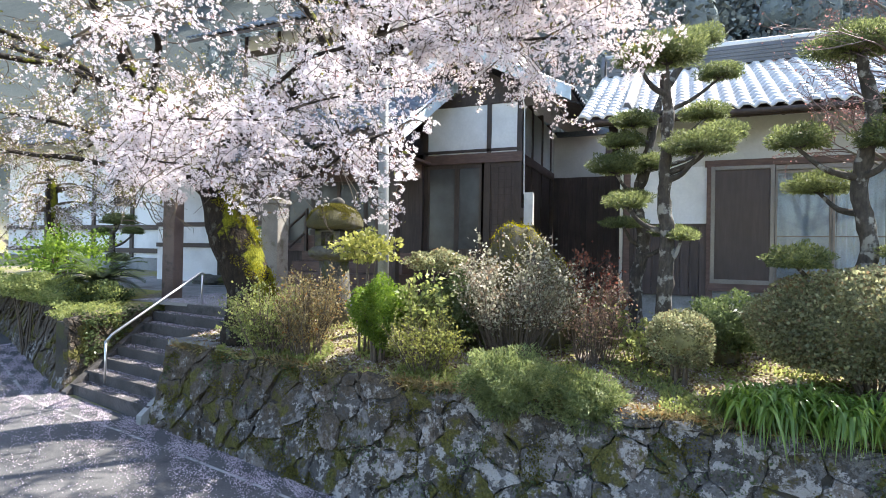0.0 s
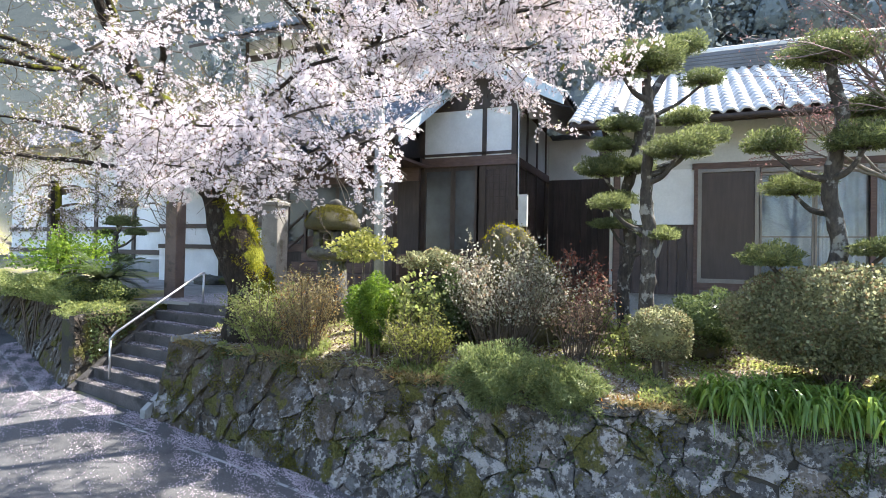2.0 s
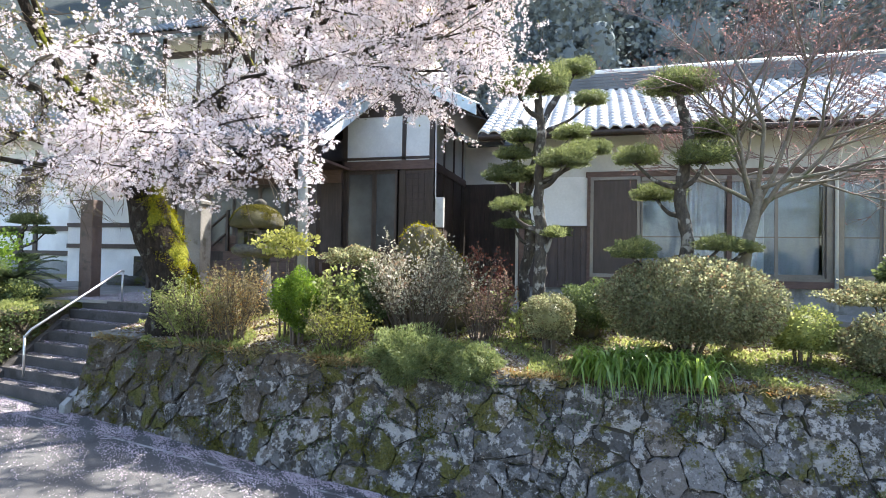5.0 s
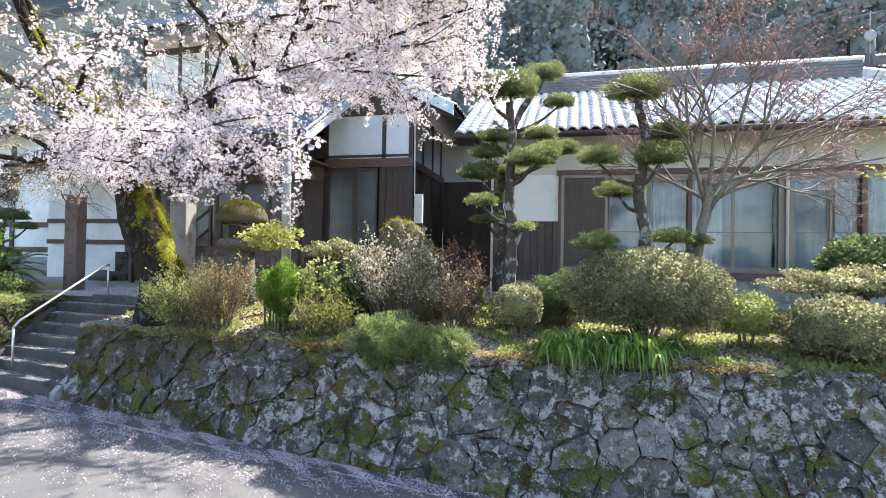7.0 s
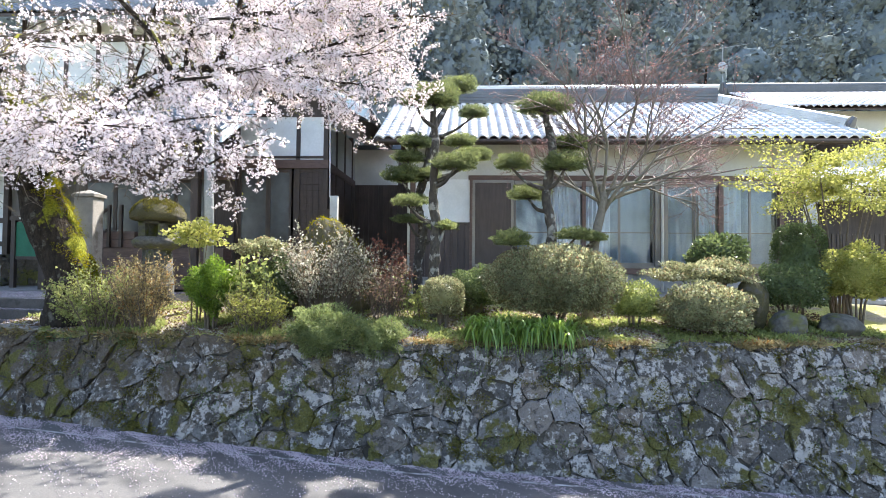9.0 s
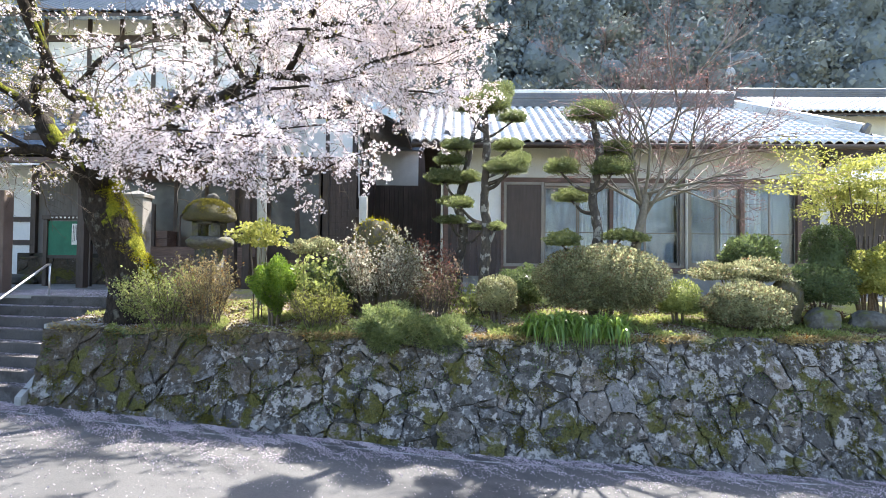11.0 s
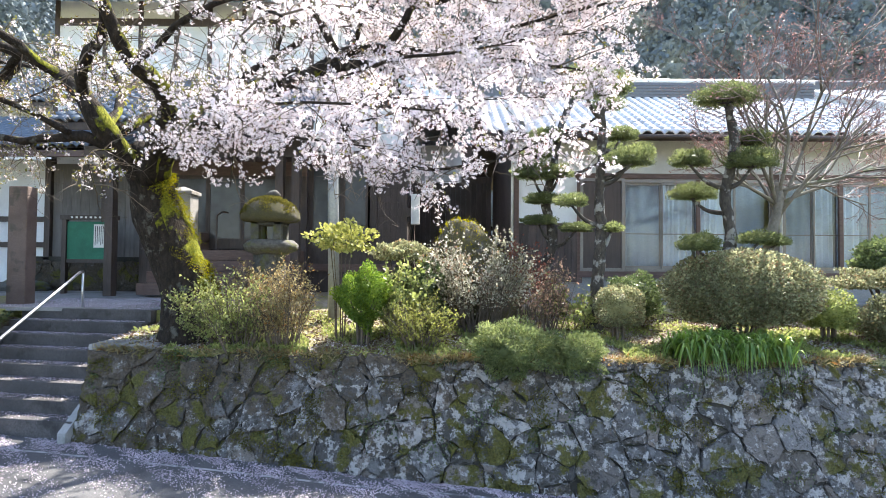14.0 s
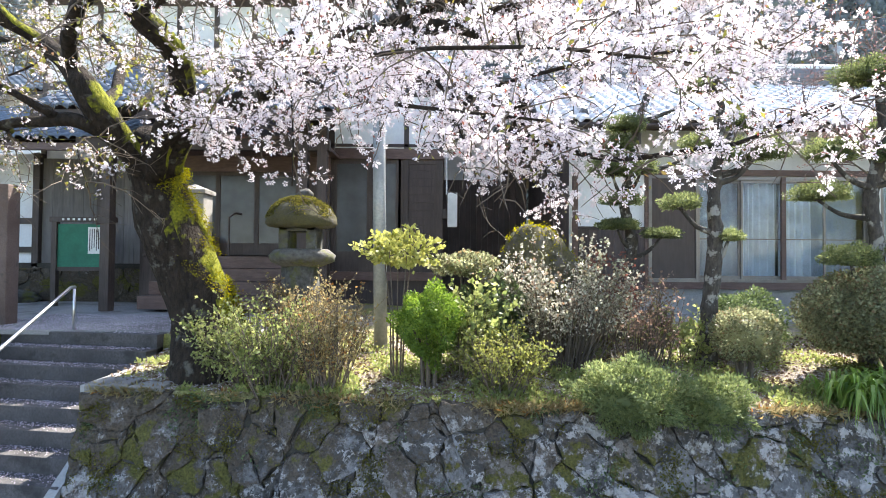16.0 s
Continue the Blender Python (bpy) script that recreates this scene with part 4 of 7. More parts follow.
slab("soffit", [(12.9, 10.3, 3.66), (18, 10.3, 3.66), (18, 12.3, 4.5), (12.9, 12.3, 4.5)], 0.06, M["timber"], shed)
tile_slope(shed, (12.9, 10.25, 3.70), (1, 0, 0), (0, 2.0, 0.84), 18, 9, M["tile"])

# ---- entrance wing ----
wing = thing("entrance_wing", "timber entrance wing, white plaster panels, glazed doors", "house", (0, 12, 1.4))
WYF, WX0, WX1 = 11.7, -0.85, 1.48
for a, c in ((WX0 + 0.05, 0.66), (0.76, WX1 - 0.12)):
    boxpart("plaster_panel", (a, c, WYF + 0.03, WYF + 0.12, 4.66, 5.76), M["plaster"], wing)
for x0, x1 in ((WX0 - 0.07, WX0 + 0.05), (0.66, 0.76), (WX1 - 0.12, WX1)):
    boxpart("post", (x0, x1, WYF, WYF + 0.12, 1.4, 6.1), M["timber"], wing)
boxpart("beam", (WX0, WX1 + 0.02, WYF - 0.03, WYF + 0.1, 4.44, 4.66), M["timber_red"], wing)
boxpart("beam", (WX0, WX1, WYF - 0.01, WYF + 0.1, 5.76, 5.98), M["timber"], wing)
b = bmesh.new()
vs = [b.verts.new(p) for p in ((WX0 - 1.2, WYF + 0.04, 5.95), (WX1 + 0.1, WYF + 0.04, 5.95), (0.3, WYF + 0.04, 6.72), (WX0 - 1.2, WYF + 0.14, 5.95), (WX1 + 0.1, WYF + 0.14, 5.95), (0.3, WYF + 0.14, 6.72))]
for f in ((0, 1, 2), (5, 4, 3), (0, 3, 4, 1), (1, 4, 5, 2), (2, 5, 3, 0)):
    b.faces.new([vs[i] for i in f])
part("gable", b, M["timber"], wing)
# front below the beam: sliding doors, lattice, boards
boxpart("sill", (WX0, WX1, WYF - 0.05, WYF + 0.12, 1.9, 2.08), M["timber_red"], wing)
boxpart("base", (WX0, WX1, WYF + 0.02, WYF + 0.12, 1.2, 1.9), M["board"], wing, "", 0)
for a, c, g in ((WX0 + 0.05, -0.05, 1), (-0.05, 0.55, 1), (0.6, WX1 - 0.12, 0)):
    door = boxpart("sliding_door", (a, c, WYF + 0.02, WYF + 0.05, 4.34, 4.44), M["timber"], wing)
    for d in ((a, a + 0.06, WYF + 0.02, WYF + 0.05, 2.08, 4.34), (c - 0.06, c, WYF + 0.02, WYF + 0.05, 2.08, 4.34), (a + 0.06, c - 0.06, WYF + 0.02, WYF + 0.05, 2.08, 2.5)):
        boxpart("frame", d, M["timber"], door, "", 0.003)
    if g:
        boxpart("pane", (a + 0.055, c - 0.055, WYF + 0.03, WYF + 0.036, 2.49, 4.35), M["frosted"], door, "grey frosted pane", 0)
    else:
        boxpart("panel", (a + 0.055, c - 0.055, WYF + 0.036, WYF + 0.05, 2.49, 4.35), M["board"], door, "", 0)
        for k in range(11):
            z = 2.55 + k * 0.165
            boxpart("slat", (a + 0.055, c - 0.055, WYF + 0.022, WYF + 0.04, z, z + 0.02), M["timber"], door, "", 0)
        for k in range(4):
            x = a + 0.18 + k * 0.15
            boxpart("slat", (x, x + 0.014, WYF + 0.024, WYF + 0.042, 2.5, 4.34), M["timber"], door, "", 0)
boxpart("room_back", (-4.8, WX1 - 0.1, 13.6, 13.7, 1.4, 5.9), M["board"], wing, "", 0)
boxpart("floor", (-4.5, WX1, WYF + 0.12, 13.6, 2.2, 2.3), M["timber_red"], wing, "", 0)
boxpart("room_side", (-4.8, -4.7, 11.65, 13.6, 1.4, 5.9), M["board"], wing, "", 0)
boxpart("room_ceiling", (-4.8, WX1 - 0.1, 11.7, 13.6, 4.7, 4.76), M["board"], wing, "", 0)
# side going back
boxpart("wall", (WX1 - 0.10, WX1 - 0.02, WYF + 0.12, 16, 4.62, 5.75), M["plaster_shaded"], wing, "grey plaster side panel", 0)
for k in range(4):
    y = WYF + 0.9 + k * 1.0
    boxpart("post", (WX1 - 0.12, WX1 + 0.01, y, y + 0.1, 1.4, 5.9), M["timber"], wing)
boxpart("beam", (WX1 - 0.10, WX1 + 0.02, WYF + 0.12, 16, 4.42, 4.62), M["timber_red"], wing)
for k in range(26):
    y = WYF + 0.13 + k * 0.15
    boxpart("plank", (WX1 - 0.09, WX1 - 0.02, y, y + 0.145, 1.4, 4.42), M["board"], wing, "", 0.004)
# passage between the wing and the house
boxpart("wall", (WX1, 2.85, 15.0, 15.1, 4.5, 5.6), M["plaster_shaded"], wing, "", 0)
boxpart("wall", (2.85, 3.76, 15.0, 15.1, 4.5, 5.6), M["board"], wing, "", 0)
for k in range(15):
    x = WX1 + 0.01 + k * 0.15
    boxpart("plank", (x, x + 0.145, 14.98, 15.08, 1.4, 4.5), M["board"], wing, "", 0.004)
boxpart("passage_roof", (WX1 + 0.1, 3.7, 14.85, 15.6, 5.6, 5.72), M["tile_blue"], wing, "", 0)
# roof of the wing: ridge runs back, gable in front
AX, AZ, GY0, GY1 = 0.3, 6.88, 11.0, 17
for sx in (1, -1):
    ex, ez = AX + sx * 2.35, AZ - 1.2
    slab("roof_board", [(AX, GY0, AZ), (ex, GY0, ez), (ex, GY1, ez), (AX, GY1, AZ)], 0.07, M["timber"], wing)
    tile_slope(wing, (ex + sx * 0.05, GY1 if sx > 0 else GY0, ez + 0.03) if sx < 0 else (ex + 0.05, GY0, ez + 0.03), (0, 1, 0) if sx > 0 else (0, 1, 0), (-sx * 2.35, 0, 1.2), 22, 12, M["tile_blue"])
    bb = bmesh.new()
    vs = [bb.verts.new(p) for y in (GY0 - 0.05, GY0) for p in ((AX, y, AZ + 0.06), (ex, y, ez + 0.06), (ex, y, ez - 0.20), (AX, y, AZ - 0.20))]
    for f in ((0, 1, 2, 3), (7, 6, 5, 4), (0, 4, 5, 1), (1, 5, 6, 2), (2, 6, 7, 3), (3, 7, 4, 0)):
        bb.faces.new([vs[i] for i in f])
    part("bargeboard", bb, M["fascia"], wing, "pale blue painted bargeboard")
ridge(wing, (AX, GY0 - 0.02, AZ + 0.05), (AX, GY1, AZ + 0.05), 0.3, 0.36, M["tile_blue"])
# porch roof: eave in front, rising to the wing
PX0, PX1, PY0, PZ0, PY1, PZ1 = -5.2, -0.12, 9.1, 4.72, 12.2, 6.62
slab("porch_roof_board", [(PX0, PY0, PZ0), (PX1, PY0, PZ0), (PX1, PY1, PZ1), (PX0, PY1, PZ1)], 0.07, M["timber"], wing)
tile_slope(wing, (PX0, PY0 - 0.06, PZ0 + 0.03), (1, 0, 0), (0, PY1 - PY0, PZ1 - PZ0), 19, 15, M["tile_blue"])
bb = bmesh.new()
vs = [bb.verts.new(p) for x in (PX1, PX1 + 0.05) for p in ((x, PY0, PZ0 + 0.10), (x, PY1, PZ1 + 0.10), (x, PY1, PZ1 - 0.2), (x, PY0, PZ0 - 0.2))]
for f in ((0, 1, 2, 3), (7, 6, 5, 4), (0, 4, 5, 1), (1, 5, 6, 2), (2, 6, 7, 3), (3, 7, 4, 0)):
    bb.faces.new([vs[i] for i in f])
part("bargeboard", bb, M["fascia"], wing, "pale blue painted bargeboard")
boxpart("fascia", (PX0, PX1, PY0 - 0.02, PY0 + 0.02, PZ0 - 0.14, PZ0), M["timber"], wing)
boxpart("beam", (PX0 + 0.3, -0.5, 9.75, 9.9, 4.22, 4.42), M["timber"], wing)
for x in (-0.95, -0.62, -4.35):
    boxpart("post", (x - 0.08, x + 0.08, 9.72, 9.9, 1.4, 4.75), M["timber"], wing)
boxpart("porch_beam", (-4.7, -0.7, 9.9, 11.7, 4.44, 4.5), M["timber_red"], wing, "", 0)
# porch doors
boxpart("lintel", (-4.6, WX0, 11.5, 11.62, 4.12, 4.44), M["timber_red"], wing)
for a, c in ((-4.7, -3.92), (-3.92, -3.15), (-3.15, -2.35), (-2.35, -1.5)):
    door = boxpart("glass_door", (a, c, 11.52, 11.56, 4.04, 4.12), M["timber"], wing)
    for d in ((a, a + 0.05, 11.52, 11.56, 2.4, 4.04), (c - 0.05, c, 11.52, 11.56, 2.4, 4.04), (a + 0.05, c - 0.05, 11.52, 11.56, 2.4, 2.65)):
        boxpart("frame", d, M["timber"], door, "", 0.003)
    boxpart("pane", (a + 0.045, c - 0.045, 11.535, 11.541, 2.64, 4.05), M["frosted"], door, "dark frosted pane", 0)
boxpart("wall", (-4.7, -3.15, 11.75, 11.85, 1.4, 4.2), M["board"], wing, "", 0)
boxpart("wall", (-4.7, -3.15, 11.57, 11.65, 1.4, 2.4), M["board"], wing, "", 0)
for x in (-3.72, -3.42):
    boxpart("post", (x - 0.035, x + 0.035, 10.98, 11.05, 2.38, 3.42), M["timber"], wing)
for k in range(2):
    boxpart("porch_step", (-4.3 + 0.4 * k, -3.1, 11.06, 11.52, 2.376 + 0.2 * k, 2.572 + 0.2 * k), M["timber_red"], wing, "worn wooden porch step", 0.01)
for z0, z1 in ((2.36, 2.80), (2.85, 3.30)):
    b = bmesh.new()
    tube(b, [(-4.36, 10.98, z0), (-3.75, 10.98, z1)], [0.032, 0.032], 6)
    part("handrail", b, M["timber"], wing, "sloping wooden rail")
boxpart("wall", (-1.5, WX0, 11.55, 11.65, 1.4, 4.2), M["board"], wing, "", 0)
for k in range(4):
    boxpart("porch_step", (-3.9, -0.9, 9.95 + k * 0.38, 11.55, 1.42 + 0.24 * k, 1.42 + 0.24 * (k + 1) - 0.004), M["timber_red"], wing, "worn wooden porch step", 0.01)
b = bmesh.new()
tube(b, [(-2.55, 10.6, 2.38), (-2.55, 10.6, 3.1), (-2.5, 10.75, 3.2), (-2.45, 10.95, 3.2)], [0.02] * 4, 8)
part("handrail", b, M["timber"], wing)

# ---- tall hall behind ----
hall = thing("main_hall", "tall white plastered hall with dark timber posts", "building", (-4, 16, 1.4))
boxpart("wall", (-8.6, -0.3, 14.0, 14.2, 4.0, 9.4), M["plaster"], hall, "white plaster", 0)
for x in (-8.55, -7.2, -6.2, -5.2, -4.26, -3.3, -2.35, -1.4, -0.4):
    boxpart("post", (x - 0.06, x + 0.06, 13.96, 14.1, 4.0, 9.4), M["timber"], hall)
boxpart("beam", (-8.6, -0.3, 13.95, 14.1, 8.7, 8.9), M["timber"], hall)
boxpart("beam", (-8.6, -0.3, 13.95, 14.1, 6.55, 6.75), M["timber"], hall)
boxpart("wall", (-0.5, -0.3, 14.2, 20, 4.0, 9.4), M["plaster_shaded"], hall, "", 0)
slab("roof_board", [(-10, 12.9, 9.1), (0.6, 12.9, 9.1), (0.6, 18, 12.0), (-10, 18, 12.0)], 0.1, M["timber"], hall)
tile_slope(hall, (-10, 12.85, 9.14), (1, 0, 0), (0, 5.1, 2.9), 39, 24, M["tile_blue"])
# boarded wing left of the porch
side = thing("side_wing", "boarded side wing with red-brown eave", "building", (-6.4, 12.5, 1.4))
for k in range(12):
    x = -7.32 + k * 0.225
    boxpart("plank", (x, x + 0.219, 12.3, 12.38, 2.2, 4.5), M["board_grey"], side, "", 0.004)
boxpart("wall", (-10.4, -7.46, 12.3, 12.4, 1.4, 4.6), M["plaster"], side, "white plaster panel", 0)
for z in (2.42, 3.05):
    boxpart("beam", (-10.4, -7.46, 12.25, 12.36, z, z + 0.13), M["timber"], side)
boxpart("base", (-7.8, -4.7, 12.2, 12.4, 1.3, 2.2), M["joint"], side, "stone-faced base", 0.01)
for x in (-7.4, -4.7, -6.0):
    boxpart("post", (x - 0.07, x + 0.07, 12.2, 12.4, 1.4, 4.6), M["timber"], side)
boxpart("fascia", (-10.5, -4.0, 10.9, 11.0, 4.42, 4.62), M["timber_red"], side)
slab("roof_board", [(-10.5, 10.9, 4.62), (-4.0, 10.9, 4.62), (-4.0, 13.8, 6.0), (-10.5, 13.8, 6.0)], 0.06, M["timber"], side)
tile_slope(side, (-10.5, 10.85, 4.66), (1, 0, 0), (0, 2.9, 1.38), 24, 13, M["tile_blue"])

# ---- white storehouse far left ----
store = thing("storehouse", "white plastered storehouse with black timber frame", "building", (-15, 17, 1.4))
boxpart("wall", (-26, -7.9, 16.5, 16.8, 1.4, 7.5), M["plaster"], store, "white plaster", 0)
for x in (-23, -19.6, -17.1, -14.6, -12.1, -9.6, -8.0):
    boxpart("post", (x - 0.09, x + 0.09, 16.42, 16.6, 1.4, 6.5), M["timber"], store)
for z in (2.15, 3.15):
    boxpart("beam", (-26, -7.9, 16.40, 16.6, z, z + 0.2), M["timber"], store)
boxpart("base", (-26, -7.9, 16.36, 16.6, 1.3, 1.95), M["concrete"], store)
wn_ = boxpart("window", (-18.3, -16.9, 16.42, 16.5, 4.2, 4.3), M["timber"], store)
for k in range(6):
    boxpart("window_bar", (-18.2 + k * 0.24, -18.15 + k * 0.24, 16.43, 16.48, 4.3, 5.4), M["timber"], wn_, "", 0)
boxpart("pane", (-18.3, -16.9, 16.485, 16.495, 4.3, 5.4), M["board"], wn_, "", 0)
slab("roof_board", [(-27, 15.3, 6.9), (-7, 15.3, 6.9), (-7, 19, 8.8), (-27, 19, 8.8)], 0.1, M["timber"], store)
tile_slope(store, (-27, 15.25, 6.95), (1, 0, 0), (0, 3.7, 1.9), 74, 17, M["tile_blue"])

# ---- gate posts ----
gl = thing("gate_post", "tall square weathered red-brown stone gate post", "gate post", (-4.6, 8.0, 1.36), "gate posts")
b = box(bmesh.new(), -4.98, -4.66, 8.0, 8.24, 1.3, 3.36, 0.02)
part("shaft", b, M["granite_red"], gl)
gr = thing("gate_post", "grey granite gate post with a low pyramid cap", "gate post", (-1.76, 7.75, 1.36), "gate posts")
part("shaft", box(bmesh.new(), -2.08, -1.72, 7.60, 7.90, 1.2, 3.2, 0.02), M["granite"], gr)
b = bmesh.new()
vs = [b.verts.new(p) for p in ((-2.11, 7.57, 3.2), (-1.69, 7.57, 3.2), (-1.69, 7.93, 3.2), (-2.11, 7.93, 3.2), (-2.11, 7.57, 3.25), (-1.69, 7.57, 3.25), (-1.69, 7.93, 3.25), (-2.11, 7.93, 3.25), (-1.90, 7.75, 3.34))]
for f in ((3, 2, 1, 0), (0, 1, 5, 4), (1, 2, 6, 5), (2, 3, 7, 6), (3, 0, 4, 7), (4, 5, 8), (5, 6, 8), (6, 7, 8), (7, 4, 8)):
    b.faces.new([vs[i] for i in f])
part("cap", b, M["granite"], gr)
# ---- notice board ----
nb = thing("notice_board", "green notice board on dark posts with a white paper", "notice board", (-5.6, 11.0, 1.36))
for x in (-6.12, -5.02):
    boxpart("post", (x - 0.05, x + 0.05, 10.98, 11.08, 1.36, 3.12), M["timber"], nb)
boxpart("board", (-6.07, -5.07, 11.02, 11.06, 2.14, 2.98), M["green_board"], nb)
boxpart("top_rail", (-6.2, -4.94, 10.96, 11.1, 3.02, 3.12), M["timber"], nb)
boxpart("bottom_rail", (-6.07, -5.07, 11.0, 11.07, 2.06, 2.14), M["timber"], nb)
for k in range(7):
    boxpart("lettering", (-5.95 + k * 0.105, -5.95 + k * 0.105 + 0.045, 10.952, 10.957, 3.05, 3.09), M["paper"], nb, "", 0)
pp = boxpart("paper", (-5.47, -5.12, 11.012, 11.018, 2.40, 2.92), M["paper"], nb, "white paper notice", 0)
for k in range(7):
    boxpart("text_line", (-5.44 + k * 0.043, -5.425 + k * 0.043, 11.008, 11.011, 2.46 + 0.03 * (k % 3), 2.88), M["ink"], pp, "", 0)

# ---- utility pole and meter box ----
pole = thing("utility_pole", "slender galvanised steel pole among the shrubs", "pole", (0.7, 7.0, 1.35))
b = bmesh.new()
tube(b, [(0.74, 7.0, 1.2), (0.70, 7.0, 3.2), (0.66, 7.0, 6.2)], [0.085, 0.078, 0.07], 12)
part("shaft", b, M["galvanised"], pole, smooth=True)
mb = thing("meter_box", "white electricity meter box on the corner post", "meter box", (1.7, 11.7, 3.0))
boxpart("box", (1.58, 1.78, 11.54, 11.66, 3.02, 3.73), M["white_box"], mb, "", 0.015)
boxpart("bracket", (1.48, 1.60, 11.62, 11.70, 3.2, 3.4), M["timber"], mb)
b = bmesh.new()
tube(b, [(1.56, 11.63, 3.7), (1.54, 11.63, 5.6), (1.5, 11.4, 6.0)], [0.018] * 3, 6)
part("conduit", b, M["white_box"], mb)

# ---- antenna on the farther roof, cable to the house ----
ant = thing("tv_antenna", "thin roof antenna with a small grey dish", "antenna", (13.9, 17.4, 8.3))
b = bmesh.new()
tube(b, [(13.9, 17.4, 8.2), (13.9, 17.4, 9.75)], [0.02, 0.016], 6)
part("mast", b, M["galvanised"], ant)
b = bmesh.new()
tube(b, [(13.3, 17.4, 9.60), (14.8, 17.4, 9.85)], [0.012, 0.012], 5)
for k in range(8):
    x = 13.4 + k * 0.18
    tube(b, [(x, 17.1, 9.62 + k * 0.03), (x, 17.7, 9.62 + k * 0.03)], [0.006, 0.006], 4)
part("boom", b, M["galvanised"], ant)
b = bmesh.new()
bmesh.ops.create_uvsphere(b, u_segments=16, v_segments=8, radius=0.17)
for v in b.verts:
    v.co = Vector((13.86 + v.co.x, 17.3 + v.co.y * 0.25, 9.0 + v.co.z))
part("dish", b, M["galvanised"], ant, "small grey dish", True)
cab = thing("overhead_cable", "thin black cable from the wing to the house", "cable", (2.6, 10.8, 5.6))
b = bmesh.new()
tube(b, [(1.5 + 2.5 * u, 11.3 - 1.7 * u, 6.0 - 1.15 * u - 0.5 * u * (1 - u)) for u in (0, 0.2, 0.4, 0.6, 0.8, 1.0)], [0.009] * 6, 5)
part("wire", b, M["ink"], cab)

# ---- cherry tree ----
cherry = thing("cherry_tree", "old mossy cherry tree in full pale pink blossom", "tree", (-1.3, 6.4, 1.2))
CR = random.Random(11)
TZ = [1.0, 1.4, 1.75, 2.1, 2.65, 3.1, 3.4, 3.62]
TX = [-1.00, -1.10, -1.18, -1.32, -1.52, -1.59, -1.55, -1.48]
TY = [6.42, 6.42, 6.41, 6.40, 6.34, 6.20, 6.02, 5.88]
b = bmesh.new()
tube(b, smooth_path(list(zip(TX, TY, TZ)), 5), list(np.interp(np.linspace(0, 1, 36), [0, 0.12, 0.28, 0.42, 0.6, 0.75, 0.88, 1], [0.58, 0.42, 0.345, 0.335, 0.335, 0.265, 0.26, 0.16])), 24)
for v in b.verts:
    q = v.co
    k = 1 + 0.10 * noise.noise(q * 2.2) + 0.06 * noise.noise(q * 7)
    c = Vector((np.interp(q.z, TZ, TX), np.interp(q.z, TZ, TY), q.z))
    v.co = c + (q - c) * k
    for bc, br, bh in (((-0.92, 6.05, 2.05), 0.24, 0.13), ((-1.45, 6.0, 2.55), 0.22, 0.07), ((-0.78, 6.0, 1.5), 0.3, 0.12), ((-1.2, 5.9, 1.3), 0.25, 0.10)):
        w = math.exp(-((v.co - Vector(bc)).length / br) ** 2)
        v.co += (v.co - c).normalized() * bh * w
part("trunk", b, M["bark"], cherry, "thick mossy trunk", smooth=True)
trunk_mesh = cherry.children[0].data
tv = np.array([v.co[:] for v in trunk_mesh.vertices])
tn = np.array([v.normal[:] for v in trunk_mesh.vertices])
pick = rng.integers(0, len(tv), 60000)
mp = tv[pick] + rng.normal(0, 0.035, (len(pick), 3))
mn = tn[pick]
ok = (mn[:, 0] + 0.30 * np.sin(mp[:, 2] * 7 + mp[:, 1] * 5) + 0.2 * np.sin(mp[:, 2] * 19 + mp[:, 0] * 13) > 0.74) & (mp[:, 2] > 1.4) & (mp[:, 2] < 3.3)
v, f = leaf_arrays(mp[ok] - mn[ok] * 0.015, mn[ok], 0.020, 0.35, 0.6)
tagged(np_part("moss", v, f, M["moss_fuzz"], cherry, "thick bright moss on the trunk"), kind="stuff")
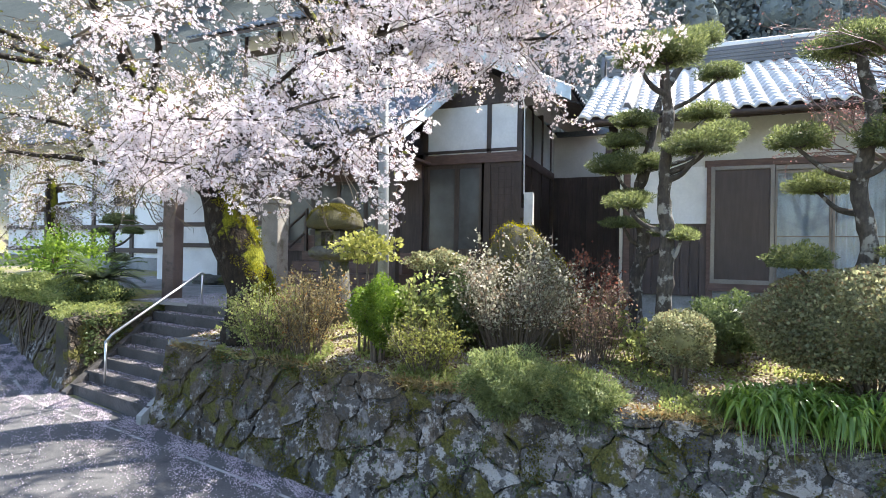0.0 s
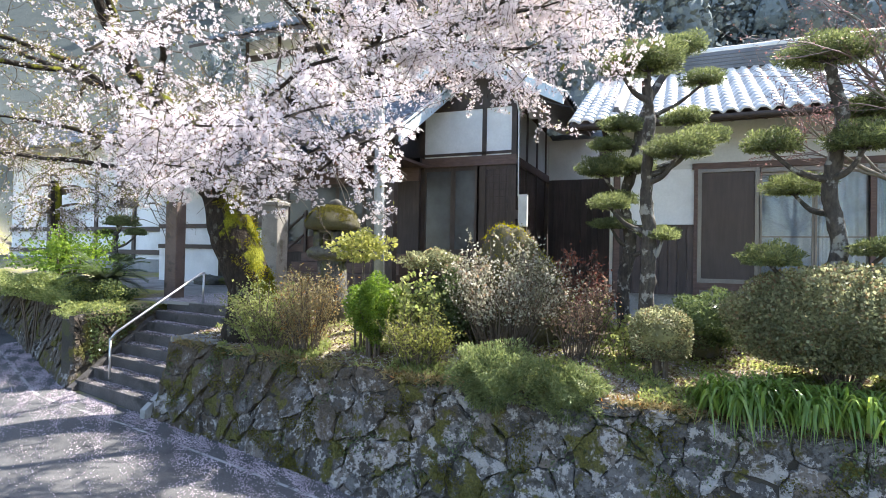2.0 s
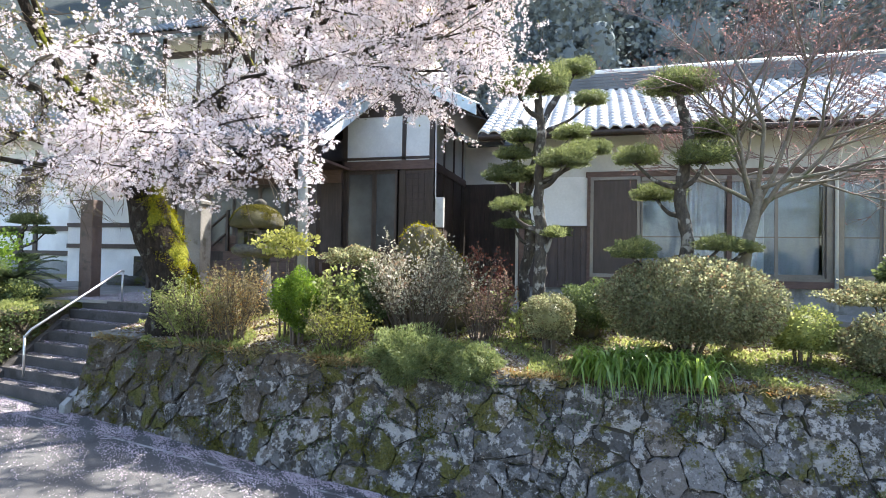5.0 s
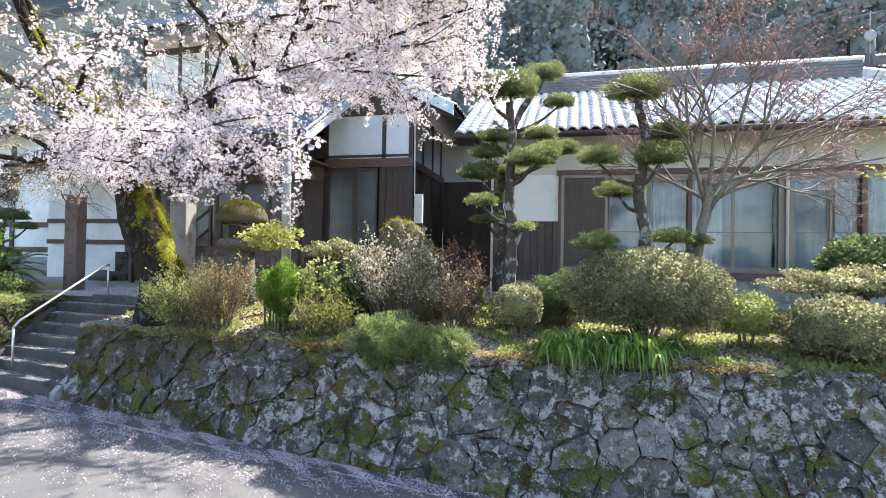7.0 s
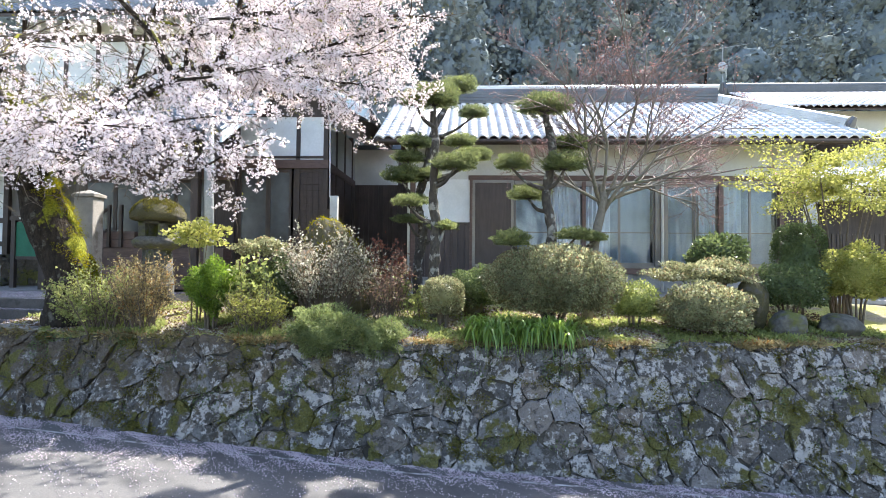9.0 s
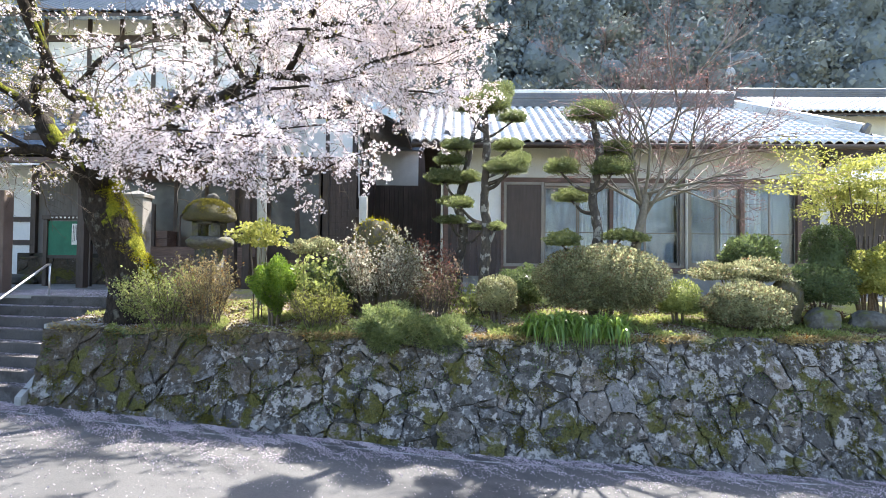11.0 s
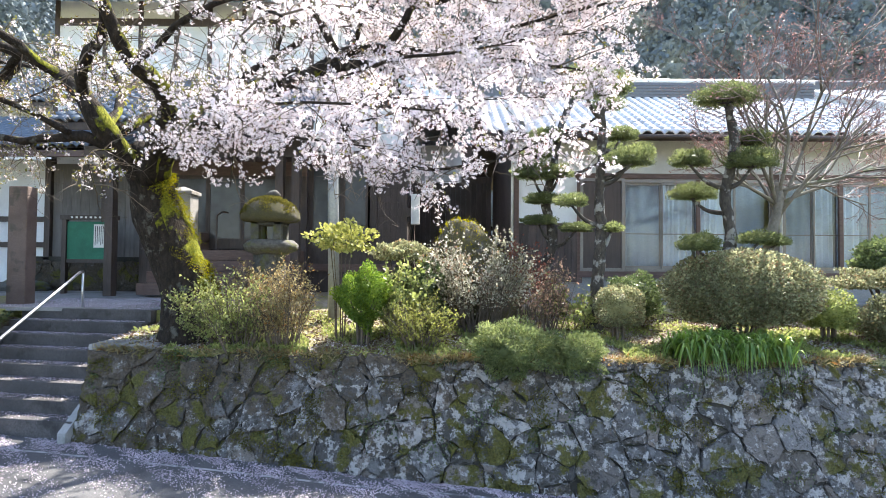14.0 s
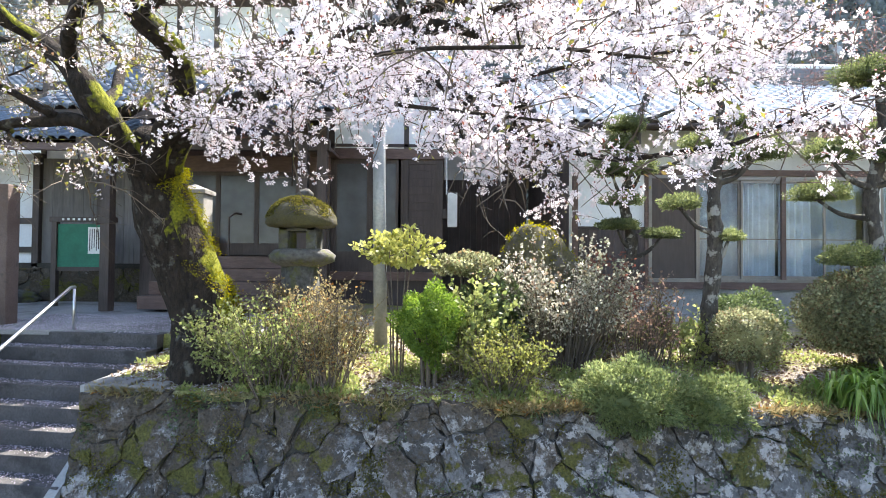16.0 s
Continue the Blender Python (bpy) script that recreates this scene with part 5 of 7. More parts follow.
# limbs: path, radius at the start, radius at the end, share of branches that carry flowers
CHERRY_LIMBS = [
    ([(-1.5, 6.0, 3.2), (-1.15, 5.5, 3.6), (-0.76, 5.0, 3.82), (-0.68, 4.65, 3.97), (-0.8, 4.3, 4.17), (-0.88, 4.0, 4.5), (-1.0, 3.7, 5.2), (-1.2, 3.4, 6.0)], 0.15, 0.04, 0.6),
    ([(-0.78, 4.35, 4.13), (-0.4, 4.1, 4.25), (0.1, 3.7, 4.35), (0.7, 3.1, 4.2), (1.1, 2.5, 3.85), (1.4, 2.1, 3.6)], 0.045, 0.008, 0.9),
    ([(-1.6, 6.05, 3.2), (-1.8, 5.5, 3.7), (-2.05, 5.45, 4.1), (-2.4, 5.55, 4.4), (-2.95, 5.6, 4.68), (-4.2, 5.4, 5.2), (-5.8, 5.0, 5.8)], 0.15, 0.03, 0.6),
    ([(-2.05, 5.42, 4.12), (-1.7, 4.95, 4.37), (-1.15, 4.4, 4.48), (-0.95, 4.0, 4.82), (-0.9, 3.6, 5.5)], 0.085, 0.025, 0.6),
    ([(-1.62, 5.95, 3.25), (-1.85, 5.5, 3.56), (-2.1, 5.4, 3.63), (-2.7, 5.4, 3.56), (-3.8, 5.2, 3.7), (-5.4, 4.9, 3.85), (-7.0, 4.7, 3.8)], 0.075, 0.02, 0.75),
    ([(-1.38, 5.98, 3.25), (-1.1, 5.65, 3.55), (-0.65, 5.4, 3.7), (-0.2, 5.25, 3.82), (0.35, 5.1, 4.06), (0.85, 5.08, 4.3), (1.25, 5.05, 4.53), (1.7, 5.05, 4.58), (2.2, 5.0, 4.5), (2.9, 4.85, 4.68), (3.6, 4.75, 4.85), (4.3, 4.75, 5.0)], 0.13, 0.012, 1.0),
    ([(0.92, 5.1, 4.32), (1.45, 5.02, 4.38), (1.9, 5.0, 4.25)], 0.06, 0.045, 0.3),
    ([(1.14, 5.05, 4.5), (0.8, 5.0, 5.09), (0.5, 4.8, 5.46), (0.2, 4.6, 6.1)], 0.05, 0.02, 0.8),
    ([(1.71, 5.05, 4.58), (1.97, 4.9, 4.98), (2.17, 4.8, 5.46), (2.5, 4.6, 6.0)], 0.05, 0.02, 0.9),
    ([(1.9, 5.03, 4.55), (2.6, 4.7, 4.38), (3.3, 4.65, 4.27), (4.0, 4.65, 4.17)], 0.035, 0.008, 1.25),
    ([(2.1, 4.85, 5.2), (2.9, 4.75, 5.17), (3.6, 4.7, 5.1), (4.5, 4.85, 5.15)], 0.035, 0.008, 1.3),
    ([(2.2, 5.0, 4.5), (3.0, 5.3, 4.8), (3.8, 5.6, 4.95)], 0.03, 0.008, 1.2),
    ([(-1.7, 5.7, 3.75), (-1.6, 7.0, 4.6), (-1.4, 8.2, 5.0), (-1.2, 9.2, 5.2)], 0.07, 0.015, 0.9),
    ([(-1.15, 5.5, 3.6), (-0.6, 6.8, 4.7), (0.0, 8.0, 5.2), (0.4, 8.8, 5.4)], 0.06, 0.015, 0.9),
    ([(-2.2, 6.5, 4.5), (-2.6, 7.8, 5.1), (-2.9, 9.0, 5.4)], 0.05, 0.012, 0.9),
    ([(0.85, 5.08, 4.3), (1.0, 6.0, 4.85), (1.7, 6.8, 5.2), (2.7, 7.2, 5.4), (3.7, 7.3, 5.45)], 0.05, 0.01, 1.1),
    ([(0.4, 5.6, 5.5), (1.2, 6.6, 5.7), (2.2, 7.0, 5.8)], 0.03, 0.01, 1.0),
    ([(1.0, 6.0, 4.85), (0.8, 7.0, 5.0), (0.9, 8.0, 5.2)], 0.03, 0.01, 1.0),
    ([(2.9, 4.85, 4.68), (3.4, 4.6, 4.55), (4.1, 4.6, 4.62)], 0.02, 0.006, 1.3),
    ([(1.97, 4.9, 4.98), (2.8, 5.2, 5.3), (3.8, 5.3, 5.5)], 0.03, 0.008, 1.3),
    ([(2.5, 4.6, 6.0), (3.4, 4.7, 5.85), (4.3, 4.9, 5.6)], 0.02, 0.006, 1.2),
    ([(1.3, 5.05, 4.55), (1.6, 4.6, 4.9), (2.2, 4.3, 4.9), (2.9, 4.2, 4.7)], 0.03, 0.007, 1.2),
    ([(0.8, 5.0, 5.09), (1.2, 4.7, 5.5), (1.8, 4.5, 5.7)], 0.03, 0.008, 1.1),
    ([(-2.95, 5.6, 4.68), (-3.8, 6.2, 4.5), (-4.8, 6.5, 4.3), (-5.8, 6.6, 4.0)], 0.05, 0.012, 0.9),
    ([(-4.2, 5.4, 5.2), (-5.2, 6.4, 5.4), (-6.6, 7.0, 5.2), (-8.0, 7.4, 4.9)], 0.06, 0.012, 0.9),
    ([(-2.4, 5.55, 4.4), (-2.6, 6.4, 4.8), (-3.2, 7.0, 4.9), (-4.2, 7.4, 4.7)], 0.05, 0.012, 0.9),
    ([(0.35, 5.1, 4.06), (0.8, 4.4, 4.1), (1.2, 3.9, 3.75), (1.55, 3.2, 3.2), (1.78, 2.9, 2.98), (2.15, 2.83, 2.82), (2.65, 2.7, 2.83), (3.0, 2.6, 2.95), (3.35, 2.6, 3.08)], 0.030, 0.005, 1.15),
    ([(1.2, 3.9, 3.75), (1.9, 3.6, 3.9), (2.6, 3.5, 3.95), (3.1, 3.6, 4.1)], 0.022, 0.006, 1.1),
    ([(-0.2, 5.25, 3.82), (0.2, 4.3, 3.8), (0.6, 3.4, 3.4), (0.9, 2.95, 3.15), (1.4, 2.6, 2.97), (1.9, 2.5, 2.9)], 0.028, 0.005, 1.0),
    ([(0.6, 3.4, 3.4), (1.3, 2.7, 3.25), (1.9, 2.4, 3.15), (2.6, 2.45, 3.1)], 0.014, 0.005, 1.1),
    ([(1.55, 3.2, 3.2), (2.1, 3.0, 3.3), (2.7, 2.9, 3.35), (3.2, 3.0, 3.4)], 0.012, 0.004, 1.1),
    ([(1.2, 3.9, 3.75), (1.6, 4.0, 3.2), (1.75, 4.08, 2.74)], 0.009, 0.003, 0.6),
    ([(1.9, 3.6, 3.9), (2.1, 4.0, 3.2), (2.27, 4.12, 2.76)], 0.009, 0.003, 0.6),
    ([(0.6, 3.4, 3.4), (0.68, 3.2, 3.0), (0.72, 3.05, 2.70)], 0.008, 0.003, 0.6),
    ([(0.2, 4.3, 3.8), (0.15, 3.6, 3.35), (0.2, 3.2, 3.0)], 0.010, 0.003, 0.7),
    ([(-0.65, 5.4, 3.7), (-0.5, 4.8, 3.6), (-0.2, 4.2, 3.35), (0.0, 3.8, 3.15)], 0.018, 0.004, 0.7),
    ([(-1.7, 5.6, 3.5), (-1.75, 5.2, 3.4), (-1.6, 4.9, 3.2), (-1.45, 4.8, 2.9)], 0.014, 0.003, 0.6),
    ([(-1.15, 5.5, 3.6), (-0.4, 6.2, 4.6), (0.6, 6.4, 5.4), (2.0, 6.0, 6.1)], 0.07, 0.02, 0.7),
    ([(-2.0, 5.6, 3.95), (-3.4, 7.2, 4.9), (-5.0, 8.2, 5.5), (-6.5, 8.6, 5.7)], 0.09, 0.02, 0.8),
    ([(-2.4, 5.55, 4.4), (-3.0, 4.9, 4.9), (-3.6, 4.0, 5.2), (-4.6, 3.2, 5.3)], 0.06, 0.015, 0.7),
    ([(-2.1, 5.4, 3.63), (-2.7, 4.9, 3.95), (-3.4, 4.2, 4.1), (-4.2, 3.6, 4.0)], 0.04, 0.01, 0.8),
    ([(-4.2, 5.4, 5.2), (-5.0, 4.2, 5.1), (-5.8, 3.4, 4.7), (-6.6, 2.9, 4.2)], 0.05, 0.01, 0.8),
    ([(-5.0, 8.2, 5.5), (-6.3, 9.0, 5.0), (-7.6, 9.4, 4.2), (-8.8, 9.6, 3.5)], 0.05, 0.012, 0.9),
    ([(-5.4, 4.9, 3.85), (-7.0, 6.2, 4.4), (-8.4, 7.2, 4.5), (-10.0, 8.0, 4.2)], 0.05, 0.012, 0.8),
    ([(-2.7, 5.4, 3.56), (-3.3, 6.3, 3.7), (-4.4, 7.0, 3.8), (-5.6, 7.3, 3.6)], 0.04, 0.01, 0.9),
    ([(-1.8, 5.5, 3.7), (-2.2, 6.5, 4.5), (-2.9, 7.2, 5.2), (-3.6, 7.8, 5.6)], 0.07, 0.02, 0.7),
    ([(-0.2, 5.25, 3.82), (0.1, 5.6, 4.4), (0.3, 5.7, 5.0), (0.4, 5.6, 5.6)], 0.04, 0.012, 0.8),
]


def arc_points(path, step):
    P = np.array(path)
    L = np.concatenate([[0], np.cumsum(np.linalg.norm(np.diff(P, axis=0), axis=1))])
    s = np.arange(0, L[-1], step)
    return np.stack([np.interp(s, L, P[:, k]) for k in range(3)], 1), s / L[-1]


def random_branch(start, direction, length, droop, seg=5):
    d = np.array(direction, float)
    pts = [np.array(start, float)]
    for k in range(seg):
        d = d + np.array([CR.gauss(0, 0.22), CR.gauss(0, 0.22), CR.gauss(0, 0.18) - droop])
        d = d / np.linalg.norm(d)
        pts.append(pts[-1] + d * length / seg)
    return pts


flower_spots, twig_bm = [], bmesh.new()
for path, r0, r1, bloom in CHERRY_LIMBS:
    sp = smooth_path(path, 4)
    lb = bmesh.new()
    tube(lb, sp, list(r1 + (r0 - r1) * np.linspace(1, 0, len(sp)) ** 1.2), 10 if r0 > 0.02 else 6)
    for v in lb.verts:
        v.co += Vector((noise.noise(v.co * 3), noise.noise(v.co * 3 + Vector((9, 0, 0))), noise.noise(v.co * 3 + Vector((0, 9, 0))))) * min(0.045, r0 * 0.7)
    part("limb", lb, M["bark"], cherry, smooth=True)
    thick = r0 > 0.06
    near = r0 < 0.031 and path[-1][1] < 4.5
    pts, frac = arc_points(sp, 0.16 if near else 0.22)
    ax = (pts[-1] - pts[0]) / np.linalg.norm(pts[-1] - pts[0])
    for p, f in zip(pts, frac):
        if f < (0.35 if thick else 0.12):
            continue
        for rep in range(3):
            if CR.random() > bloom * 0.8:
                continue
            d = unit(np.array([CR.gauss(0, 1), CR.gauss(0, 1), CR.gauss(0.15, 0.6)]) + ax * 0.7)
            sec = random_branch(p, d, CR.uniform(0.2, 0.55) if near else CR.uniform(0.4, 1.1), 0.10 if near else 0.12 if p[2] < 4.6 else 0.03)
            tube(twig_bm, sec, list(np.linspace(0.004 if near else 0.0085, 0.002, len(sec))), 5, False)
            sp2, f2 = arc_points(sec, 0.10 if near else 0.125)
            flower_spots += [q for q, g in zip(sp2, f2) if g > 0.3]
            for q, g in zip(sp2, f2):
                if g < 0.12:
                    continue
                d2 = unit(np.array([CR.gauss(0, 1), CR.gauss(0, 1), CR.gauss(-0.1, 0.7)]))
                tw = random_branch(q, d2, CR.uniform(0.10, 0.26) if near else CR.uniform(0.14, 0.40), 0.15, 3)
                tube(twig_bm, tw, [0.0035, 0.003, 0.0025, 0.0015], 3, False)
                sp3, _ = arc_points(tw, 0.075)
                flower_spots += list(sp3[1:])
spots = np.array(flower_spots)
sx_, sy_, sz_ = spots.T
draw = rng.random(len(spots))
# the crown's underside, and gaps above the court, the steps and in front of the trunk
under = np.where(sy_ < 4.4, 2.66, np.where(sx_ > 0.2, 3.55, 3.0)) + 0.10 * np.sin(sx_ * 5) + 0.08 * np.sin(sy_ * 7 + sx_ * 3)
keep = (sz_ > under) & ~((sy_ > 6.5) & (sz_ < 4.5) & (sx_ > -4.6)) & (sy_ > 1.75)
keep &= ~((np.abs(sx_ + 1.6) < 0.75) & (sz_ < 3.9) & (sy_ > 5.3) & (draw < 0.8))
keep &= (sx_ < np.where(sy_ < 3.9, 3.55 + 0.15 * np.sin(sz_ * 9), 4.75))
gaps = np.sin(sx_ * 4.3 + 1.7 * np.sin(sy_ * 3.1)) * np.cos(sz_ * 5.9 + sx_) + 0.6 * np.sin(sy_ * 6.7 + sz_ * 8.3)
keep &= (gaps > np.where((sz_ > 3.4) & (sx_ < 2.0), -0.35, -0.8)) | (draw < 0.15)
keep &= draw < np.where(sx_ < -0.6, 0.38, np.where(sx_ < 1.0, np.where((sz_ > 3.5) & (sy_ < 6.5), 0.46, 0.85), 1.0))
keep &= ~((sx_ < 0.6) & (sz_ > 4.7) & (draw > 0.45))
spots = spots[keep]
part("twigs", twig_bm, M["twig"], cherry, "fine brown twigs")["kind"] = "stuff"
count = np.where(spots[:, 0] < -3.5, rng.integers(3, 6, len(spots)), np.where((spots[:, 0] > 1.3) & (spots[:, 2] > 3.6), rng.integers(6, 12, len(spots)), rng.integers(5, 9, len(spots))))
pos = np.repeat(spots, count, 0)
outd = unit(rng.normal(0, 1, pos.shape) + np.array([0, 0, -0.25]))
pos = pos + outd * rng.uniform(0.012, 0.050, (len(pos), 1))
v, f = flower_arrays(pos, outd + rng.normal(0, 0.25, pos.shape), rng.uniform(0.0135, 0.0185, len(pos)))
tagged(np_part("blossoms", v, f, M["blossom"], cherry, "pale pink blossom clusters"), kind="stuff")
cal = rng.random(len(pos)) < 0.35
v, f = leaf_arrays(pos[cal] - outd[cal] * 0.016, outd[cal], 0.016, 0.22, 0.2)
tagged(np_part("calyxes", v, f, M["calyx"], cherry, "dull red calyxes and stalks"), kind="stuff")
lsp = spots[rng.random(len(spots)) < np.where(spots[:, 0] < -0.4, 0.95, np.where(spots[:, 1] < 3.9, 0.10, 0.12))]
lsp = np.repeat(lsp, np.where(lsp[:, 0] < -0.4, 5, 3), 0)
v, f = leaf_arrays(lsp + rng.normal(0, 0.04, lsp.shape), rng.normal(0, 1, lsp.shape) + np.array([0, 0, 0.8]), np.where(lsp[:, 1] < 3.8, 0.03, 0.042), 0.24)
tagged(np_part("young_leaves", v, f, M["young_leaf"], cherry, "small fresh yellow-green leaves"), kind="stuff")

# ---- smaller cherry beyond the court ----
second = thing("cherry_tree", "smaller shaded cherry with drooping pale blossom", "tree", (-10.9, 9.6, 1.4))
b = bmesh.new()
tube(b, smooth_path([(-11.0, 9.6, 1.2), (-10.9, 9.6, 2.2), (-11.0, 9.5, 3.2), (-10.9, 9.4, 4.2)], 4), list(np.linspace(0.2, 0.12, 13)), 12)
part("trunk", b, M["bark"], second, smooth=True)
sb, spots2 = bmesh.new(), []
for k in range(26):
    a = CR.uniform(0, 6.28)
    L = CR.uniform(1.2, 2.1)
    pth = random_branch((-10.95, 9.5, CR.uniform(3.2, 4.6)), (math.cos(a), math.sin(a), 0.45), L, 0.20, 7)
    tube(sb, pth, list(np.linspace(0.04, 0.006, len(pth))), 5, False)
    for q in arc_points(pth, 0.13)[0][3:]:
        tw = random_branch(q, (CR.gauss(0, 1), CR.gauss(0, 1), CR.gauss(-0.4, 0.5)), CR.uniform(0.2, 0.6), 0.25, 3)
        tube(sb, tw, [0.005, 0.004, 0.003, 0.002], 3, False)
        spots2 += list(arc_points(tw, 0.10)[0])
part("twigs", sb, M["twig"], second)["kind"] = "stuff"
S2 = np.array(spots2)
S2 = S2[(S2[:, 0] < -8.95) & (S2[:, 2] > 2.0) & (rng.random(len(S2)) < 0.8)]
pos = np.repeat(S2, 7, 0)
outd = unit(rng.normal(0, 1, pos.shape))
v, f = flower_arrays(pos + outd * 0.05, outd, 0.022)
tagged(np_part("blossoms", v, f, M["blossom"], second), kind="stuff")
v, f = leaf_arrays(np.repeat(S2, 3, 0) + rng.normal(0, 0.06, (len(S2) * 3, 3)), rng.normal(0, 1, (len(S2) * 3, 3)), 0.06, 0.3)
tagged(np_part("young_leaves", v, f, M["young_leaf"], second), kind="stuff")

# ---- fallen petals ----
n = 85000
px = np.where(rng.random(n) < 0.75, rng.uniform(-9, 3.5, n), rng.uniform(3.5, 10, n))
edge = wall_y(px, road_z(px))
dist = np.where(rng.random(n) < 0.62, rng.exponential(1.0, n) * np.interp(px, [-1, 3], [0.50, 0.22]), rng.exponential(0.55, n) * np.where(px < -1, 2.2, np.where(px < 2, 1.4, 0.7)))
py = edge - 0.03 - dist
pz = road_z(px) + 0.005
n2 = 5000
sx, k2 = rng.uniform(STAIR_X0 + 0.1, STAIR_X1 - 0.1, n2), rng.integers(0, STEPS, n2)
sy = STAIR_Y + stair_skew(sx) + k2 * TREAD + TREAD - np.abs(rng.normal(0, 0.10, n2)).clip(0, TREAD - 0.01)
sz = RISE * (k2 + 1) + 0.004
n3 = 7000
tx, ty = rng.uniform(-5, -0.9, n3), rng.uniform(7.5, 9.5, n3)
n4 = 30000
ux = rng.uniform(-2, 9, n4)
uy = wall_y(ux, TOP) + rng.uniform(0.05, 2.2, n4)
ok = np.sin(px * 5.3) * np.cos(py * 9.1 + px * 2) + 0.6 * np.sin(px * 13.7 + py * 17) + rng.normal(0, 0.5, n) > -0.05
px, py, pz = px[ok], py[ok], pz[ok]
PP = np.concatenate([np.stack([px, py, pz], 1), np.stack([sx, sy, sz], 1), np.stack([tx, ty, np.full(n3, gz + 0.008)], 1), np.stack([ux, uy, ground_z(ux, uy) + 0.008], 1)])
v, f = leaf_arrays(PP, np.stack([rng.normal(0, 1, len(PP)), rng.normal(0, 1, len(PP)), np.full(len(PP), 0.08)], 1), 0.0165, 0.45, 0.15)
tagged(np_part("fallen_petals", v, f, M["petal"]), "fallen pink petals drifted against the wall", "petals", kind="stuff")


# ---- shrubs ----
def shrub(name, label, c, radii, n, size, material, category="shrub", lump=0.12, core=0.74, stems=5, flat=-0.55, width=0.42, jitter=0.6, group="", foot=1.0, stem=1.0, boxy=1.0):
    """A clipped or loose shrub: leaves round a dark core, on short stems."""
    base_z = float(ground_z(c[0], c[1]))
    t = thing(name, label, category, (c[0], c[1], base_z), group)
    n, size = int(n * 1.6), size * 0.78
    p, nrm = ball_points(n, c, radii, 0.70, 1.05, lump, flat)
    if boxy < 1:
        rel = (p - np.array(c)) / np.array(radii)
        p = np.array(c) + np.sign(rel) * np.abs(rel) ** boxy * np.array(radii)
    if foot < 1:
        k = np.interp(p[:, 2], [c[2] - radii[2], c[2] + 0.35 * radii[2]], [foot, 1.0])[:, None]
        p[:, :2] = np.array(c[:2]) + (p[:, :2] - np.array(c[:2])) * k
    arrays = [leaf_arrays(p, nrm + np.array([0, 0, 0.25]), size, width, jitter)]
    v, f = merge(arrays)
    np_part("foliage", v, f, material, t)
    if core:
        v, f = core_arrays((c[0], c[1], c[2] + (1 - foot) * radii[2] * 0.3), radii, core * (0.4 + 0.6 * foot), flat)
        np_part("inner_foliage", v, f, material, t)
    for k in range(stems):
        b = bmesh.new()
        a = k * 6.28 / max(stems, 1) + 0.4
        top = (c[0] + math.cos(a) * radii[0] * 0.5, c[1] + math.sin(a) * radii[1] * 0.5, c[2])
        mid = (c[0] + math.cos(a) * radii[0] * 0.25, c[1] + math.sin(a) * radii[1] * 0.25, (base_z + c[2]) / 2)
        tube(b, [(c[0] + math.cos(a) * 0.06, c[1] + math.sin(a) * 0.06, base_z - 0.05), mid, top], [0.022 * stem, 0.016 * stem, 0.009 * stem], 6)
        part("stem", b, M["twig"], t)
    return t


def twiggy(name, label, c, radii, stems, leaves, size, material, category="shrub", legs=0.3):
    """A loose shrub: many upright twigs fanning out from the base, with small leaves along them."""
    base_z = float(ground_z(c[0], c[1]))
    t = thing(name, label, category, (c[0], c[1], base_z))
    b = bmesh.new()
    P, D = [], []
    r = random.Random(int(c[0] * 100 + c[1] * 10))
    top = c[2] + radii[2]
    for k in range(int(stems * 0.52)):
        a, q = r.uniform(0, 6.28), r.uniform(0.15, 1) ** 0.5
        end = np.array([c[0] + math.cos(a) * radii[0] * q, c[1] + math.sin(a) * radii[1] * q, base_z + (top - base_z) * (1 - 0.35 * q * q) * r.uniform(0.55, 1.1)])
        st = np.array([c[0] + math.cos(a) * radii[0] * 0.3 * q + r.gauss(0, 0.06), c[1] + math.sin(a) * radii[1] * 0.3 * q + r.gauss(0, 0.06), base_z - 0.05])
        mid = st * 0.5 + end * 0.5 + np.array([r.gauss(0, 0.05), r.gauss(0, 0.05), 0.08])
        pth = [st, mid, end]
        tube(b, pth, [0.008, 0.005, 0.002], 4, False)
        for s in range(4):
            u = r.uniform(legs, 0.95)
            o = st + (end - st) * u
            e2 = o + np.array([r.gauss(0, 0.12), r.gauss(0, 0.12), r.uniform(0.05, 0.25)])
            tube(b, [o, e2], [0.003, 0.0015], 3, False)
            for q2 in range(leaves // 4):
                w = r.uniform(0.1, 1.0)
                P.append(o + (e2 - o) * w)
                D.append([r.gauss(0, 0.7), r.gauss(0, 0.7), r.uniform(0, 1)])
        for q2 in range(leaves // 2):
            w = r.uniform(legs + 0.05, 1.0)
            P.append(st + (end - st) * w + np.array([r.gauss(0, 0.06), r.gauss(0, 0.06), r.gauss(0, 0.04)]))
            D.append([r.gauss(0, 0.7), r.gauss(0, 0.7), r.uniform(0, 1)])
    part("stems", b, M["twig"], t)["kind"] = "stuff"
    v, f = leaf_arrays(np.array(P), np.array(D), size * 1.1, 0.38)
    np_part("foliage", v, f, material, t)
    return t


